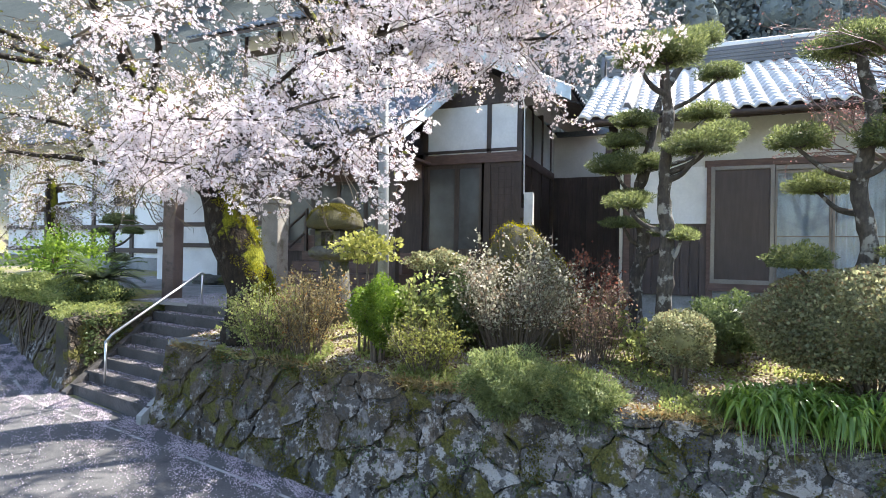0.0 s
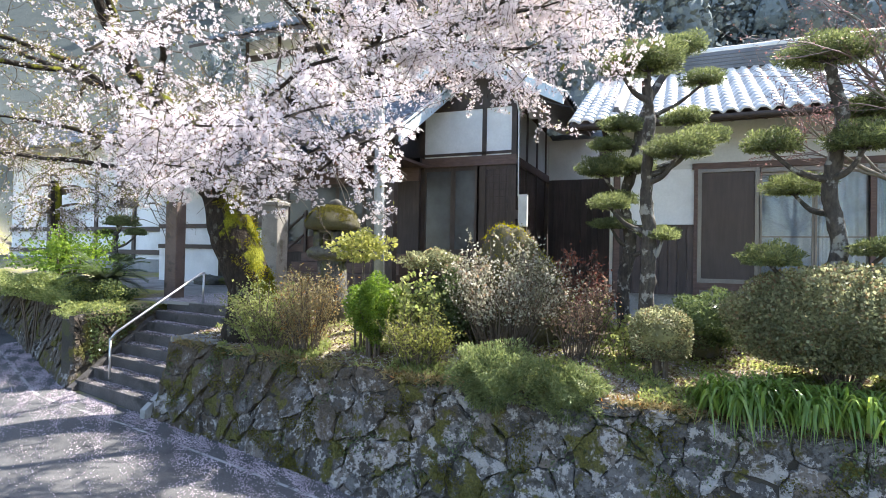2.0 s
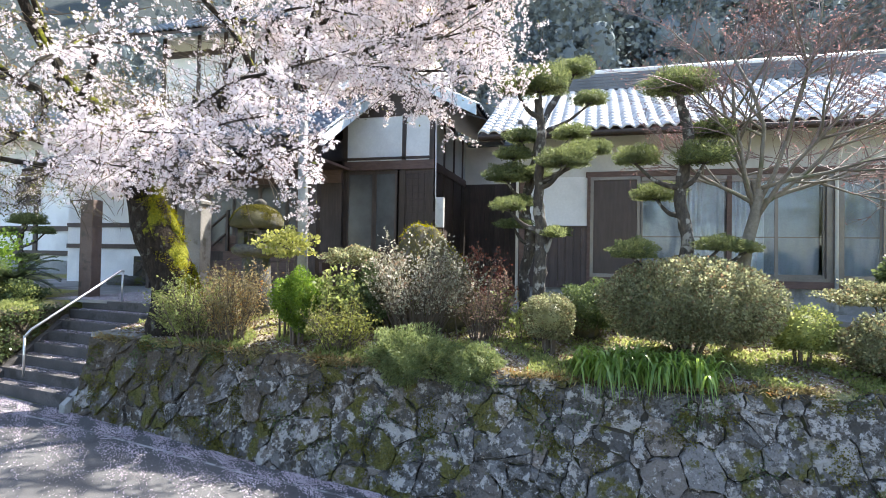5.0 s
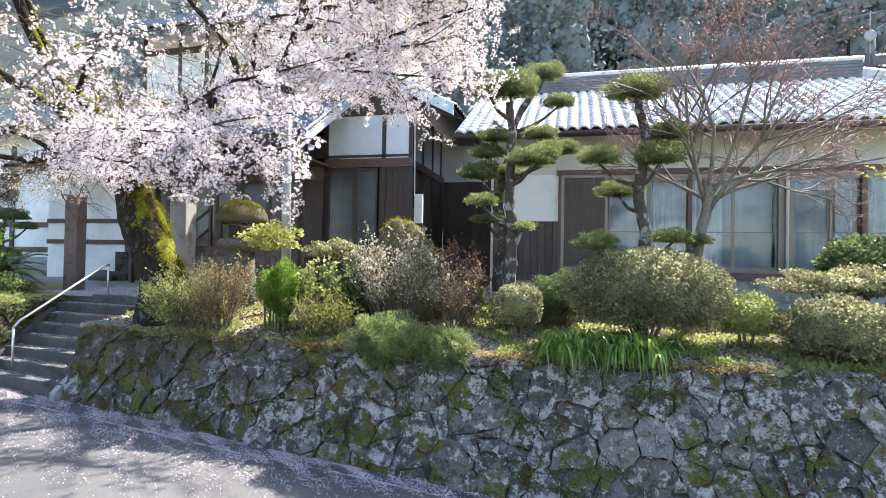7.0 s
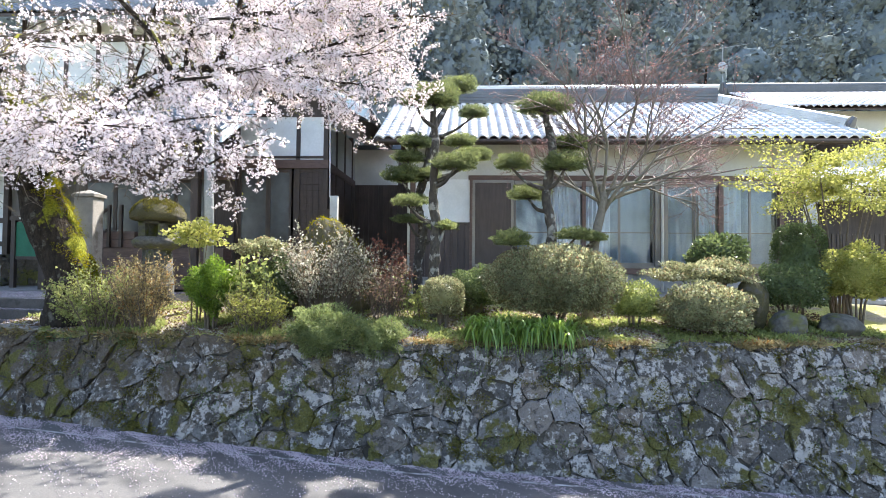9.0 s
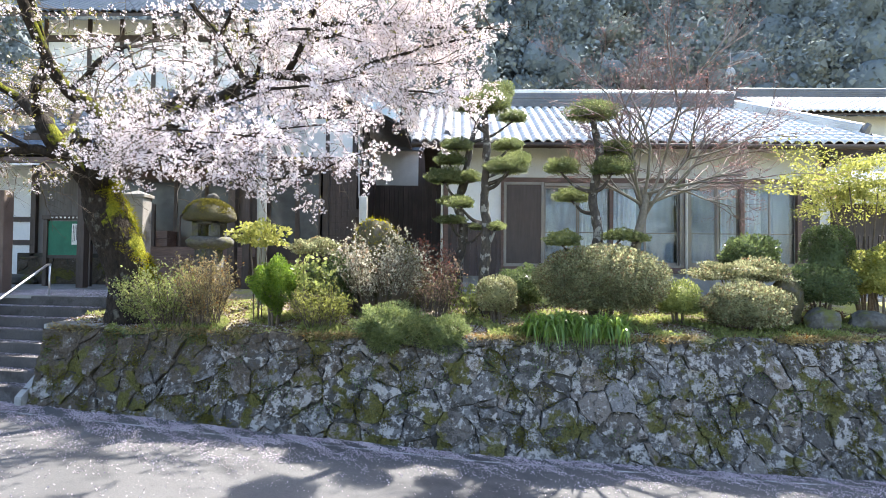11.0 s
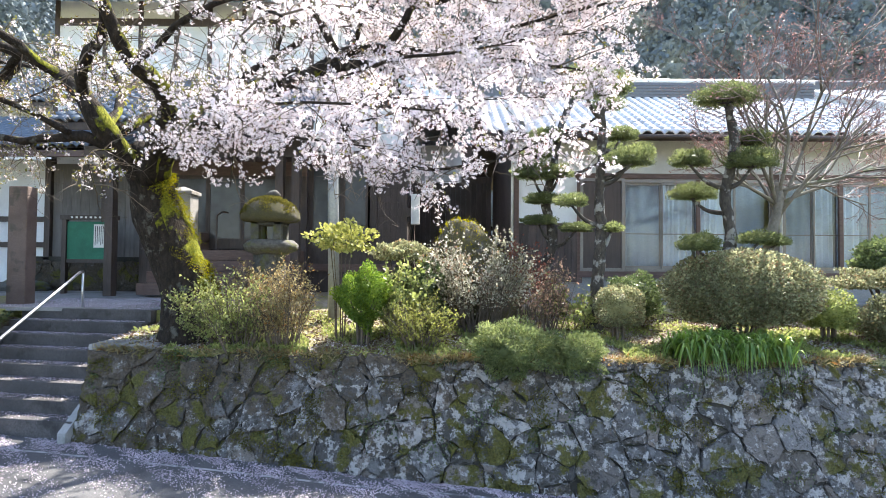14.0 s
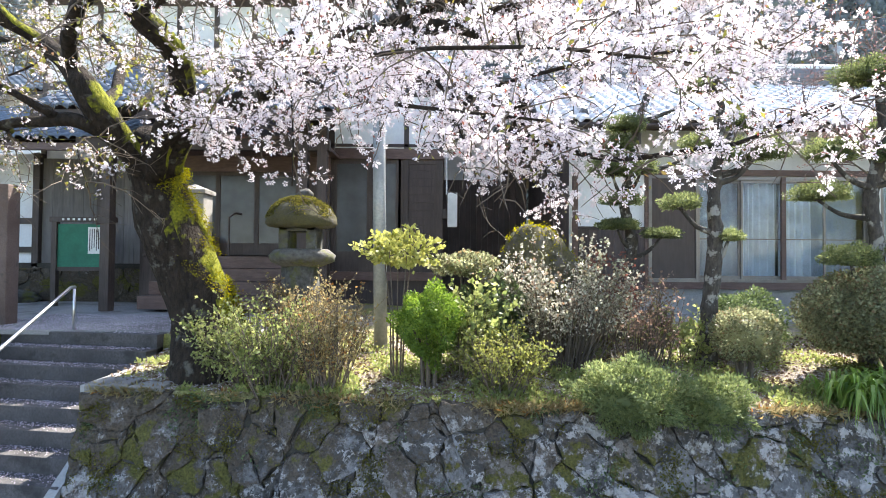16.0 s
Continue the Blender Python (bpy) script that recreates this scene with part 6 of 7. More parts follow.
shrub("azalea_bush", "large clipped azalea dome with small olive leaves", (6.26, 6.0, 1.80), (0.96, 0.66, 0.52), 24000, 0.040, M["azalea"], "bush", 0.035, 0.74, 13, -0.72, jitter=0.9, stem=0.7)
shrub("azalea_bush", "low clipped azalea mound", (8.6, 6.45, 1.90), (0.72, 0.48, 0.20), 5500, 0.044, M["azalea"], "bush", 0.25, 0.66, 7, -0.3)
shrub("azalea_bush", "low rounded azalea at the wall edge", (8.30, 5.80, 1.42), (0.58, 0.42, 0.38), 6500, 0.044, M["azalea"], "bush", 0.12)
shrub("azalea_bush", "small yellow-green azalea beside the dome", (7.45, 6.1, 1.5), (0.34, 0.3, 0.3), 2200, 0.04, M["mid_leaf"], "bush")
shrub("camellia", "dark glossy rounded camellia", (9.1, 7.2, 2.15), (0.45, 0.45, 0.38), 2600, 0.07, M["dark_leaf"], "bush")
shrub("clipped_yew", "dark column-shaped clipped yew", (10.30, 7.0, 2.1), (0.34, 0.34, 0.62), 7500, 0.036, M["dark_leaf"], "bush", 0.03, 0.84, 1, -0.9, boxy=0.62)
shrub("azalea_bush", "dark round bush above garden rocks", (9.75, 6.35, 1.72), (0.48, 0.45, 0.36), 4500, 0.045, M["dark_leaf"], "bush")
shrub("golden_bush", "bright yellow-green rounded bush", (10.75, 6.4, 1.9), (0.45, 0.42, 0.46), 4200, 0.05, M["yellow_leaf"], "bush")
shrub("boxwood", "bright green oval clipped boxwood", (1.36, 5.78, 1.66), (0.34, 0.32, 0.37), 9500, 0.036, M["bright_leaf"], "bush", 0.18, 0.68, 6, -0.95, 0.30, 0.9, foot=0.6)
shrub("juniper_mound", "low mid-green juniper hanging over the wall", (3.14, 5.17, 1.13), (0.45, 0.34, 0.30), 8000, 0.05, M["juniper_leaf"], "bush", 0.28, 0.7, 0, -0.9, 0.16)
shrub("juniper_mound", "small mid-green juniper hanging over the wall", (3.90, 5.2, 1.04), (0.33, 0.27, 0.23), 5200, 0.05, M["juniper_leaf"], "bush", 0.28, 0.7, 0, -0.9, 0.16)
shrub("azalea_bush", "small round clipped bush", (5.15, 6.9, 1.62), (0.42, 0.4, 0.36), 4200, 0.04, M["dark_leaf"], "bush")
twiggy("silver_shrub", "loose shrub with small silvery leaves", (2.85, 6.45, 2.02), (0.90, 0.6, 0.66), 230, 48, 0.032, M["silver_leaf"], legs=0.45)
twiggy("red_shrub", "sparse shrub with reddish twigs", (3.75, 6.5, 1.8), (0.5, 0.4, 0.5), 90, 30, 0.03, M["red_leaf"], legs=0.35)
twiggy("heath_shrub", "bronze and green upright shrub", (0.35, 5.75, 1.6), (0.50, 0.4, 0.55), 130, 56, 0.025, M["ochre_leaf"])
twiggy("heath_shrub", "low yellow-green shrub beside the steps", (-0.35, 5.92, 1.4), (0.75, 0.42, 0.32), 150, 60, 0.025, M["mid_leaf"])
twiggy("heath_shrub", "low yellow-green shrub at the wall edge", (2.05, 5.6, 1.4), (0.5, 0.4, 0.32), 100, 56, 0.026, M["yellow_leaf"])
twiggy("nandina", "slender green shrub with narrow leaves", (1.85, 5.95, 1.7), (0.35, 0.35, 0.55), 40, 40, 0.055, M["mid_leaf"])
shrub("young_tree", "young tree with bright yellow-green leaves", (1.02, 6.0, 2.42), (0.31, 0.28, 0.18), 900, 0.062, M["yellow_leaf"], "tree", 0.4, 0, 5, -0.6, stem=0.5)
shrub("pruned_shrub", "grey-green pruned shrub with a flat crown", (1.72, 6.7, 2.26), (0.36, 0.3, 0.14), 2400, 0.046, M["azalea"], "bush", 0.25, 0.7, 3)
shrub("camellia", "dark green camellia behind the boxwood", (2.05, 6.5, 1.65), (0.42, 0.4, 0.4), 2200, 0.07, M["dark_leaf"], "bush", 0.25)
twiggy("wild_shrub", "thin upright stems with sparse green leaves", (-0.15, 5.75, 1.6), (0.6, 0.4, 0.45), 70, 40, 0.030, M["mid_leaf"])
twiggy("wild_shrub", "thin green stems around the lantern foot", (-0.2, 6.7, 1.75), (0.7, 0.4, 0.5), 70, 40, 0.032, M["ochre_leaf"])
shrub("box_bush", "small square-clipped olive bush on the open slope", (4.68, 6.08, 1.56), (0.30, 0.28, 0.28), 4200, 0.034, M["azalea"], "bush", 0.06, 0.7, 5, -0.75, boxy=0.75)
twiggy("wild_shrub", "green shrub at the trunk foot", (-0.85, 6.05, 1.5), (0.42, 0.3, 0.4), 60, 46, 0.032, M["mid_leaf"])
twiggy("wild_shrub", "leafy green shrub between the pines", (4.3, 6.6, 1.5), (0.4, 0.3, 0.3), 40, 40, 0.05, M["mid_leaf"])
twiggy("red_shrub", "red-leaved shrub by the boulder", (3.65, 7.4, 2.0), (0.45, 0.4, 0.55), 50, 40, 0.04, M["crimson_leaf"], legs=0.5)
shrub("leafy_shrub", "bright green leafy shrub beside the steps", (-7.7, 7.7, 2.15), (0.8, 0.6, 0.42), 2200, 0.08, M["bright_leaf"], "bush", 0.6, 0, 8, stem=2.0)
shrub("leafy_shrub", "low green ground shrub on the stone wall", (-6.4, 7.0, 1.45), (1.3, 0.45, 0.3), 6500, 0.05, M["mid_leaf"], "bush", 0.2, 0.7)
shrub("leafy_shrub", "dark green shrub round the cycad foot", (-5.55, 7.05, 1.42), (0.75, 0.35, 0.26), 4200, 0.055, M["dark_leaf"], "bush", 0.3, 0.7)
shrub("leafy_shrub", "green plants trailing over the stone wall", (-5.0, 6.6, 1.22), (0.6, 0.5, 0.14), 4200, 0.045, M["mid_leaf"], "bush", 0.35, 0.5)
shrub("leafy_shrub", "yellow-green weeds on the stone wall", (-7.6, 7.0, 1.55), (1.1, 0.35, 0.22), 5200, 0.05, M["mid_leaf"], "bush", 0.35, 0.6)
shrub("golden_tree", "spreading yellow-green leafy tree with upright shoots", (10.85, 6.9, 3.40), (1.25, 0.85, 0.50), 9000, 0.05, M["yellow_leaf"], "tree", 0.6, 0, 9, -0.7, jitter=1.0)


def strap_clump(label, c, n, length, spread):
    """A clump of six tufts of arching strap leaves."""
    t = thing("agapanthus", label, "plant", (c[0], c[1], c[2]), "agapanthus clumps")
    r = random.Random(int(c[0] * 10))
    for tuft in range(6):
        ct = np.array(c) + np.array([(tuft - 2.5) / 2.5 * spread[0] * 1.5, r.gauss(0, spread[1]), 0])
        verts, faces = [], []
        for k in range(n // 6):
            a = r.uniform(0, 6.28)
            L = length * r.uniform(0.6, 1.15)
            d = np.array([math.cos(a), math.sin(a) * 0.8 - 0.25, 0])
            o = ct + np.array([r.gauss(0, spread[0] * 0.4), r.gauss(0, spread[1] * 0.8), 0])
            sidev = np.array([-d[1], d[0], 0])
            w = r.uniform(0.010, 0.018)
            arch = r.uniform(0.85, 1.6)
            i0 = len(verts)
            for s in range(6):
                u = s / 5
                p = o + d * L * (0.72 * u) + np.array([0, 0, L * (2.7 * u - 2.1 * u * u * arch)])
                ww = w * (1 - u ** 3)
                verts += [p - sidev * ww, p + sidev * ww + np.array([0, 0, 0.003])]
            faces += [(i0 + 2 * s, i0 + 2 * s + 1, i0 + 2 * s + 3, i0 + 2 * s + 2) for s in range(5)]
        np_part("leaf_tuft", np.array(verts), np.array(faces), M["blade"], t)


strap_clump("bright green strap-leaved clump at the wall edge", (5.42, 5.28, 1.05), 660, 0.33, (0.17, 0.10))
strap_clump("strap-leaved clump hanging over the wall", (6.08, 5.25, 1.04), 600, 0.32, (0.15, 0.09))


# ---- cloud-pruned pines ----
def pine(label, base, trunk, pads, twigs=(), seed=1):
    t = thing("cloud_pine", label, "tree", base, "cloud-pruned pines")
    b = bmesh.new()
    sp = smooth_path(trunk, 9)
    tube(b, sp, list(np.linspace(0.098, 0.046, len(sp))), 14)
    for v in b.verts:
        v.co += Vector((noise.noise(v.co * 6), noise.noise(v.co * 6 + Vector((5, 0, 0))), 0)) * 0.02 + Vector((noise.noise(v.co * 23), noise.noise(v.co * 23 + Vector((5, 0, 0))), 0)) * 0.022
    part("trunk", b, M["bark_pine"], t, "gnarled flaking trunk", smooth=True)
    P = np.array(sp)
    for (x, y, z, rx, ry, rz) in pads:
        rx, ry, rz = rx * 0.8, ry * 0.8, rz * 0.88
        j = int(np.argmin(np.abs(P[:, 2] - (z - 0.22 - 0.25 * math.hypot(x - trunk[0][0], y - trunk[0][1])))))
        s = P[j]
        e = np.array([x, y, z - rz * 0.5])
        mid = s * 0.45 + e * 0.55 + np.array([0, 0, -0.07])
        bb = bmesh.new()
        tube(bb, smooth_path([s, mid, e], 4), list(np.linspace(0.04, 0.016, 9)), 7)
        for k in range(7):
            a = k * 0.9
            tube(bb, [tuple(e), (x + math.cos(a) * rx * 0.6, y + math.sin(a) * ry * 0.6, z - rz * 0.1)], [0.012, 0.004], 4)
        part("branch", bb, M["bark_pine"], t, smooth=True)
        n = int(4600 * (rx * ry + rx * rz * 1.5) / 0.12)
        p, nrm = ball_points(n, (x, y, z), (rx, ry, rz), 0.60, 1.06, 0.16, -0.30)
        arrays = [leaf_arrays(p, nrm + np.array([0, 0, 0.35]), 0.034, 0.15, 0.65)]
        v, f = merge(arrays)
        pad = np_part("needle_pad", v, f, M["pine_leaf"], t)
        v, f = core_arrays((x, y, z), (rx, ry, rz), 0.55, -0.3)
        np_part("inner_twigs", v, f, M["pine_leaf"], pad)
    return t


pine("tall cloud-pruned pine with rounded needle pads", (4.5, 6.5, 1.3),
     [(4.53, 6.53, 1.1), (4.51, 6.5, 1.8), (4.54, 6.42, 2.5), (4.50, 6.35, 3.2), (4.53, 6.3, 3.8), (4.5, 6.28, 4.35)],
     [(4.52, 6.25, 4.53, 0.46, 0.40, 0.25), (4.24, 6.1, 4.46, 0.28, 0.26, 0.15), (4.90, 6.70, 3.98, 0.30, 0.27, 0.13), (4.82, 6.14, 3.52, 0.40, 0.34, 0.18), (5.02, 6.25, 3.66, 0.22, 0.2, 0.12), (4.12, 6.35, 2.98, 0.26, 0.24, 0.12), (4.68, 6.4, 2.62, 0.20, 0.18, 0.08)])
pine("slender cloud-pruned pine with small needle pads", (6.25, 6.4, 1.35),
     [(6.28, 6.45, 1.15), (6.2, 6.4, 1.9), (6.3, 6.35, 2.5), (6.2, 6.3, 3.1), (6.28, 6.2, 3.7), (6.15, 6.12, 4.25)],
     [(6.15, 6.15, 4.38, 0.48, 0.42, 0.19), (5.69, 6.2, 3.53, 0.32, 0.28, 0.17), (6.0, 6.85, 3.16, 0.40, 0.32, 0.17), (5.65, 5.86, 2.38, 0.32, 0.27, 0.16), (6.42, 6.05, 3.50, 0.36, 0.32, 0.20), (6.58, 6.4, 3.86, 0.32, 0.30, 0.17), (6.62, 6.25, 2.48, 0.32, 0.28, 0.12), (6.95, 6.4, 2.45, 0.2, 0.2, 0.088)])
pine("old cloud-pruned pine with a dark thick trunk", (4.1, 8.2, 1.4),
     [(4.15, 8.2, 1.2), (4.1, 8.2, 1.9), (4.2, 8.15, 2.6), (4.12, 8.2, 3.2), (4.25, 8.2, 3.9), (4.4, 8.25, 4.6), (4.75, 8.4, 5.25)],
     [(4.84, 8.5, 5.46, 0.42, 0.36, 0.20), (5.12, 8.05, 4.82, 0.34, 0.3, 0.14), (5.20, 8.13, 4.04, 0.34, 0.3, 0.16), (4.05, 8.0, 4.26, 0.34, 0.3, 0.16), (3.92, 8.0, 3.98, 0.34, 0.3, 0.15), (3.85, 7.9, 3.62, 0.44, 0.36, 0.22), (4.28, 8.0, 3.66, 0.28, 0.26, 0.15), (4.0, 8.05, 3.2, 0.36, 0.3, 0.13), (3.95, 8.0, 2.84, 0.36, 0.3, 0.10), (4.57, 8.0, 2.72, 0.34, 0.28, 0.10)])

pine("small cloud-pruned pine before the white storehouse", (-8.7, 9.6, 1.4),
     [(-8.75, 9.6, 1.2), (-8.65, 9.6, 1.9), (-8.75, 9.6, 2.5), (-8.6, 9.6, 3.0)],
     [(-8.5, 9.6, 3.05, 0.55, 0.45, 0.20), (-9.1, 9.6, 2.75, 0.35, 0.3, 0.14), (-7.95, 9.6, 2.78, 0.32, 0.3, 0.13), (-8.4, 9.5, 2.1, 0.4, 0.3, 0.14)])

# ---- bare maple ----
maple = thing("maple_tree", "bare maple with fine twigs and red buds", "tree", (7.05, 6.7, 1.35))
MR = random.Random(5)
b = bmesh.new()
tube(b, smooth_path([(6.9, 6.75, 1.1), (6.95, 6.7, 1.9), (7.02, 6.65, 2.5), (7.12, 6.6, 3.0), (7.10, 6.62, 3.3)], 4), list(np.linspace(0.10, 0.05, 17)), 10)
part("trunk", b, M["bark_maple"], maple, "pale grey trunk", smooth=True)
buds = []


def grow(start, d, length, r, depth):
    d = np.array(d, float)
    pts = [np.array(start, float)]
    for k in range(4):
        d = d + np.array([MR.gauss(0, 0.13), MR.gauss(0, 0.13), MR.gauss(0.02, 0.10)])
        d /= np.linalg.norm(d)
        pts.append(pts[-1] + d * length / 4)
    if depth < 2:
        limb = bmesh.new()
        tube(limb, pts, list(np.linspace(r, r * 0.55, 5)), 6, True)
        part("branch", limb, M["bark_maple"], maple, smooth=True)
    else:
        tube(fine_bm, pts, list(np.linspace(r, r * 0.55, 5)), 3, False)
    if depth >= 4:
        buds.extend(pts[2:])
        return
    for k in range(4):
        u = MR.uniform(0.3, 1.0)
        i = min(3, int(u * 4))
        o = pts[i] + (pts[i + 1] - pts[i]) * (u * 4 - i)
        d2 = d + np.array([MR.gauss(0, 0.6), MR.gauss(0, 0.6), MR.gauss(0.05, 0.4)])
        grow(o, d2 / np.linalg.norm(d2), length * MR.uniform(0.5, 0.72), r * 0.55, depth + 1)


fine_bm = bmesh.new()
for d, L in (((0.1, -0.1, 1.0), 1.8), ((-0.3, 0.1, 1.0), 1.7), ((0.35, 0.0, 0.95), 1.8), ((0.9, -0.2, 0.35), 1.5), ((0.9, 0.3, 0.55), 1.5), ((-0.2, 0.5, 0.9), 1.6), ((0.25, -0.4, 0.9), 1.6), ((-0.75, -0.2, 0.45), 0.9), ((0.95, 0.1, 0.3), 1.7), ((-0.5, -0.3, 0.9), 1.6)):
    grow((7.1, 6.62, 2.72 + MR.uniform(0, 0.5)), np.array(d) / np.linalg.norm(d), L, 0.028, 0)
part("fine_twigs", fine_bm, M["maple_twig"], maple, "fine reddish twigs")["kind"] = "stuff"
B = np.array(buds)
B = np.repeat(B, 2, 0)
B = B[rng.random(len(B)) < 0.55] + rng.normal(0, 0.02, (1, 3))
v, f = leaf_arrays(B, rng.normal(0, 1, B.shape), 0.019, 0.4)
tagged(np_part("buds", v, f, M["maple_bud"], maple, "red leaf buds"), kind="stuff")

# ---- cycad ----
cy = thing("cycad", "dark green cycad with arching fronds", "plant", (-5.76, 7.3, 1.3))
r = random.Random(3)
for k in range(54):
    a, L = k * 2.399 + r.uniform(-0.2, 0.2), r.uniform(0.80, 1.02)
    lift = 1.15 - 1.0 * (k / 54) + r.uniform(-0.1, 0.1)
    d = np.array([math.cos(a), math.sin(a), 0])
    sidev = np.array([-d[1], d[0], 0])
    verts, faces = [], []
    for q in range(38):
        u = (q + 1) / 38
        p = np.array([-5.76, 7.3, 1.70]) + d * L * u * (1 - 0.25 * max(lift, 0)) + np.array([0, 0, L * (lift * u - 0.55 * u * u)])
        for sg in (-1, 1):
            i0 = len(verts)
            w = 0.17 * math.sin(math.pi * (0.12 + 0.82 * u)) ** 0.6
            tip = p + sidev * sg * w + d * w * 0.45 + np.array([0, 0, 0.035 - 0.02 * r.random()])
            verts += [p - d * 0.014, p + d * 0.014, tip]
            faces.append((i0, i0 + 1, i0 + 2))
    np_part("frond", np.array(verts), np.array(faces), M["dark_leaf"], cy)
b = bmesh.new()
tube(b, [(-5.76, 7.3, 1.1), (-5.76, 7.3, 1.72)], [0.19, 0.15], 12)
part("stump", b, M["bark"], cy)


# ---- ivy over the side wall of the steps ----
ni = 4200
iu, iv = rng.uniform(6.0, 7.75, ni), rng.uniform(0.25, 1.32, ni)
ik = (iv > 0.20 + (iu - 5.75) * 0.66) & (np.sin(iu * 9 + iv * 4) + np.cos(iv * 11 - iu * 3) + rng.normal(0, 0.6, ni) > -0.75)
iu, iv = iu[ik], iv[ik]
ip = np.stack([STAIR_X0 + 0.03 + np.abs(rng.normal(0, 0.03, len(iu))) - 0.06 * (iv > 1.2), iu, iv], 1)
v, f = leaf_arrays(ip, np.tile([1.0, -0.25, 0.15], (len(ip), 1)) + rng.normal(0, 0.45, (len(ip), 3)), 0.045, 0.4)
tagged(np_part("ivy", v, f, M["dark_leaf"]), "dark trailing ivy over the stones beside the steps", "ivy", kind="stuff")

# ---- rocks, lantern ----
def rock(name, label, c, radii, seed, material=None, category="rock", taper=0.0):
    b = bmesh.new()
    bmesh.ops.create_icosphere(b, subdivisions=4, radius=1)
    o = Vector((seed * 3.7, seed * 1.3, 0))
    for v in b.verts:
        d = v.co.normalized()
        k = 0.96 + 0.20 * noise.noise(d * 1.3 + o) + 0.12 * noise.noise(d * 3 + o) + 0.04 * noise.noise(d * 8 + o)
        w = 1 - taper * max(0.0, d.z)
        v.co = Vector(c) + Vector((d.x * radii[0] * w, d.y * radii[1] * w, d.z * radii[2])) * k
    ob = part(name, b, material or M["rock"], None, "", True)
    return tagged(ob, label, category)


rock("boulder", "tall mossy pointed garden boulder", (2.70, 7.25, 1.66), (0.86, 0.58, 1.10), 1, M["moss"], taper=0.38)
stone = bpy.data.objects["boulder"]
sv = np.array([w.co[:] for w in stone.data.vertices])
sn = np.array([w.normal[:] for w in stone.data.vertices])
pk = rng.integers(0, len(sv), 9000)
pk = pk[sn[pk, 2] + rng.normal(0, 0.25, len(pk)) > 0.15]
v, f = leaf_arrays(sv[pk] + rng.normal(0, 0.02, (len(pk), 3)), sn[pk], 0.022, 0.4, 0.6)
tagged(np_part("moss", v, f, M["moss_fuzz"], stone, "short olive moss"), kind="stuff")
rock("rock", "grey garden rock under the shrubs", (9.55, 6.0, 1.2), (0.26, 0.22, 0.24), 2)
rock("rock", "pale flat garden rock", (10.35, 6.15, 1.2), (0.3, 0.22, 0.18), 3)
rock("rock", "flat-topped mossy rock below clipped azaleas", (9.2, 6.3, 1.5), (0.22, 0.26, 0.40), 4, M["moss"])
rock("rock", "upright flat-topped mossy garden stone", (5.1, 6.9, 1.5), (0.26, 0.24, 0.34), 5, M["moss"])
rock("rock", "long flat dark stone on the gravel court", (-7.7, 11.9, 1.46), (0.62, 0.4, 0.20), 6)
rock("rock", "low grey stone on the gravel court", (-9.3, 13.4, 1.60), (0.75, 0.45, 0.42), 8)
rock("rock", "dark rounded stone on the gravel court", (-8.75, 12.9, 1.72), (0.42, 0.35, 0.44), 9)
lan = thing("stone_lantern", "mushroom-shaped stone lantern with a mossy cap", "lantern", (-0.33, 7.3, 1.35))


def turned(profile, c, n=24, wob=0.0, seed=0):
    b = bmesh.new()
    rings = []
    for r_, z in profile:
        ring = []
        for k in range(n):
            a = 2 * math.pi * k / n
            q = 1 + wob * noise.noise(Vector((math.cos(a) * 1.5 + seed, math.sin(a) * 1.5, z * 3)))
            ring.append(b.verts.new((c[0] + math.cos(a) * r_ * q, c[1] + math.sin(a) * r_ * q, z + wob * 0.1 * noise.noise(Vector((a, z, seed))))))
        rings.append(ring)
    for r0, r1 in zip(rings, rings[1:]):
        for k in range(n):
            b.faces.new((r0[k], r0[(k + 1) % n], r1[(k + 1) % n], r1[k]))
    b.faces.new(rings[0][::-1])
    b.faces.new(rings[-1])
    return b


lc = (-0.33, 7.3)
part("cap", turned([(0.26, 2.72), (0.41, 2.74), (0.445, 2.78), (0.43, 2.87), (0.37, 2.98), (0.28, 3.06), (0.16, 3.11), (0.04, 3.13)], lc, 28, 0.06, 2), M["moss"], lan, "moss-covered mushroom cap", True)
cap_n = 9000
ca, cr = rng.uniform(0, 6.28, cap_n), 0.435 * rng.uniform(0, 1, cap_n) ** 0.55
cz = np.interp(cr, [0, 0.16, 0.28, 0.37, 0.435], [3.13, 3.11, 3.06, 2.98, 2.85])
cp = np.stack([lc[0] + np.cos(ca) * cr, lc[1] + np.sin(ca) * cr, cz], 1)
cp = cp[np.sin(cp[:, 0] * 17) + np.cos(cp[:, 1] * 15) + rng.normal(0, 0.5, cap_n) > -0.5]
v, f = leaf_arrays(cp, np.tile([0, 0, 1.0], (len(cp), 1)), 0.025, 0.4, 0.7)
tagged(np_part("moss", v, f, M["moss_dull"], lan, "moss tufts on the cap"), kind="stuff")
part("finial", turned([(0.05, 3.08), (0.10, 3.12), (0.11, 3.17), (0.06, 3.22), (0.01, 3.23)], (lc[0] + 0.04, lc[1]), 14, 0.2, 4), M["rock"], lan, "", True)
b = bmesh.new()
for x, y in ((-0.17, -0.15), (0.17, -0.15), (0.17, 0.15), (-0.17, 0.15)):
    box(b, lc[0] + x - 0.06, lc[0] + x + 0.06, lc[1] + y - 0.06, lc[1] + y + 0.06, 2.44, 2.78, 0.012)
box(b, lc[0] - 0.23, lc[0] + 0.23, lc[1] - 0.21, lc[1] + 0.21, 2.68, 2.77, 0.012)
part("fire_box", b, M["rock"], lan)
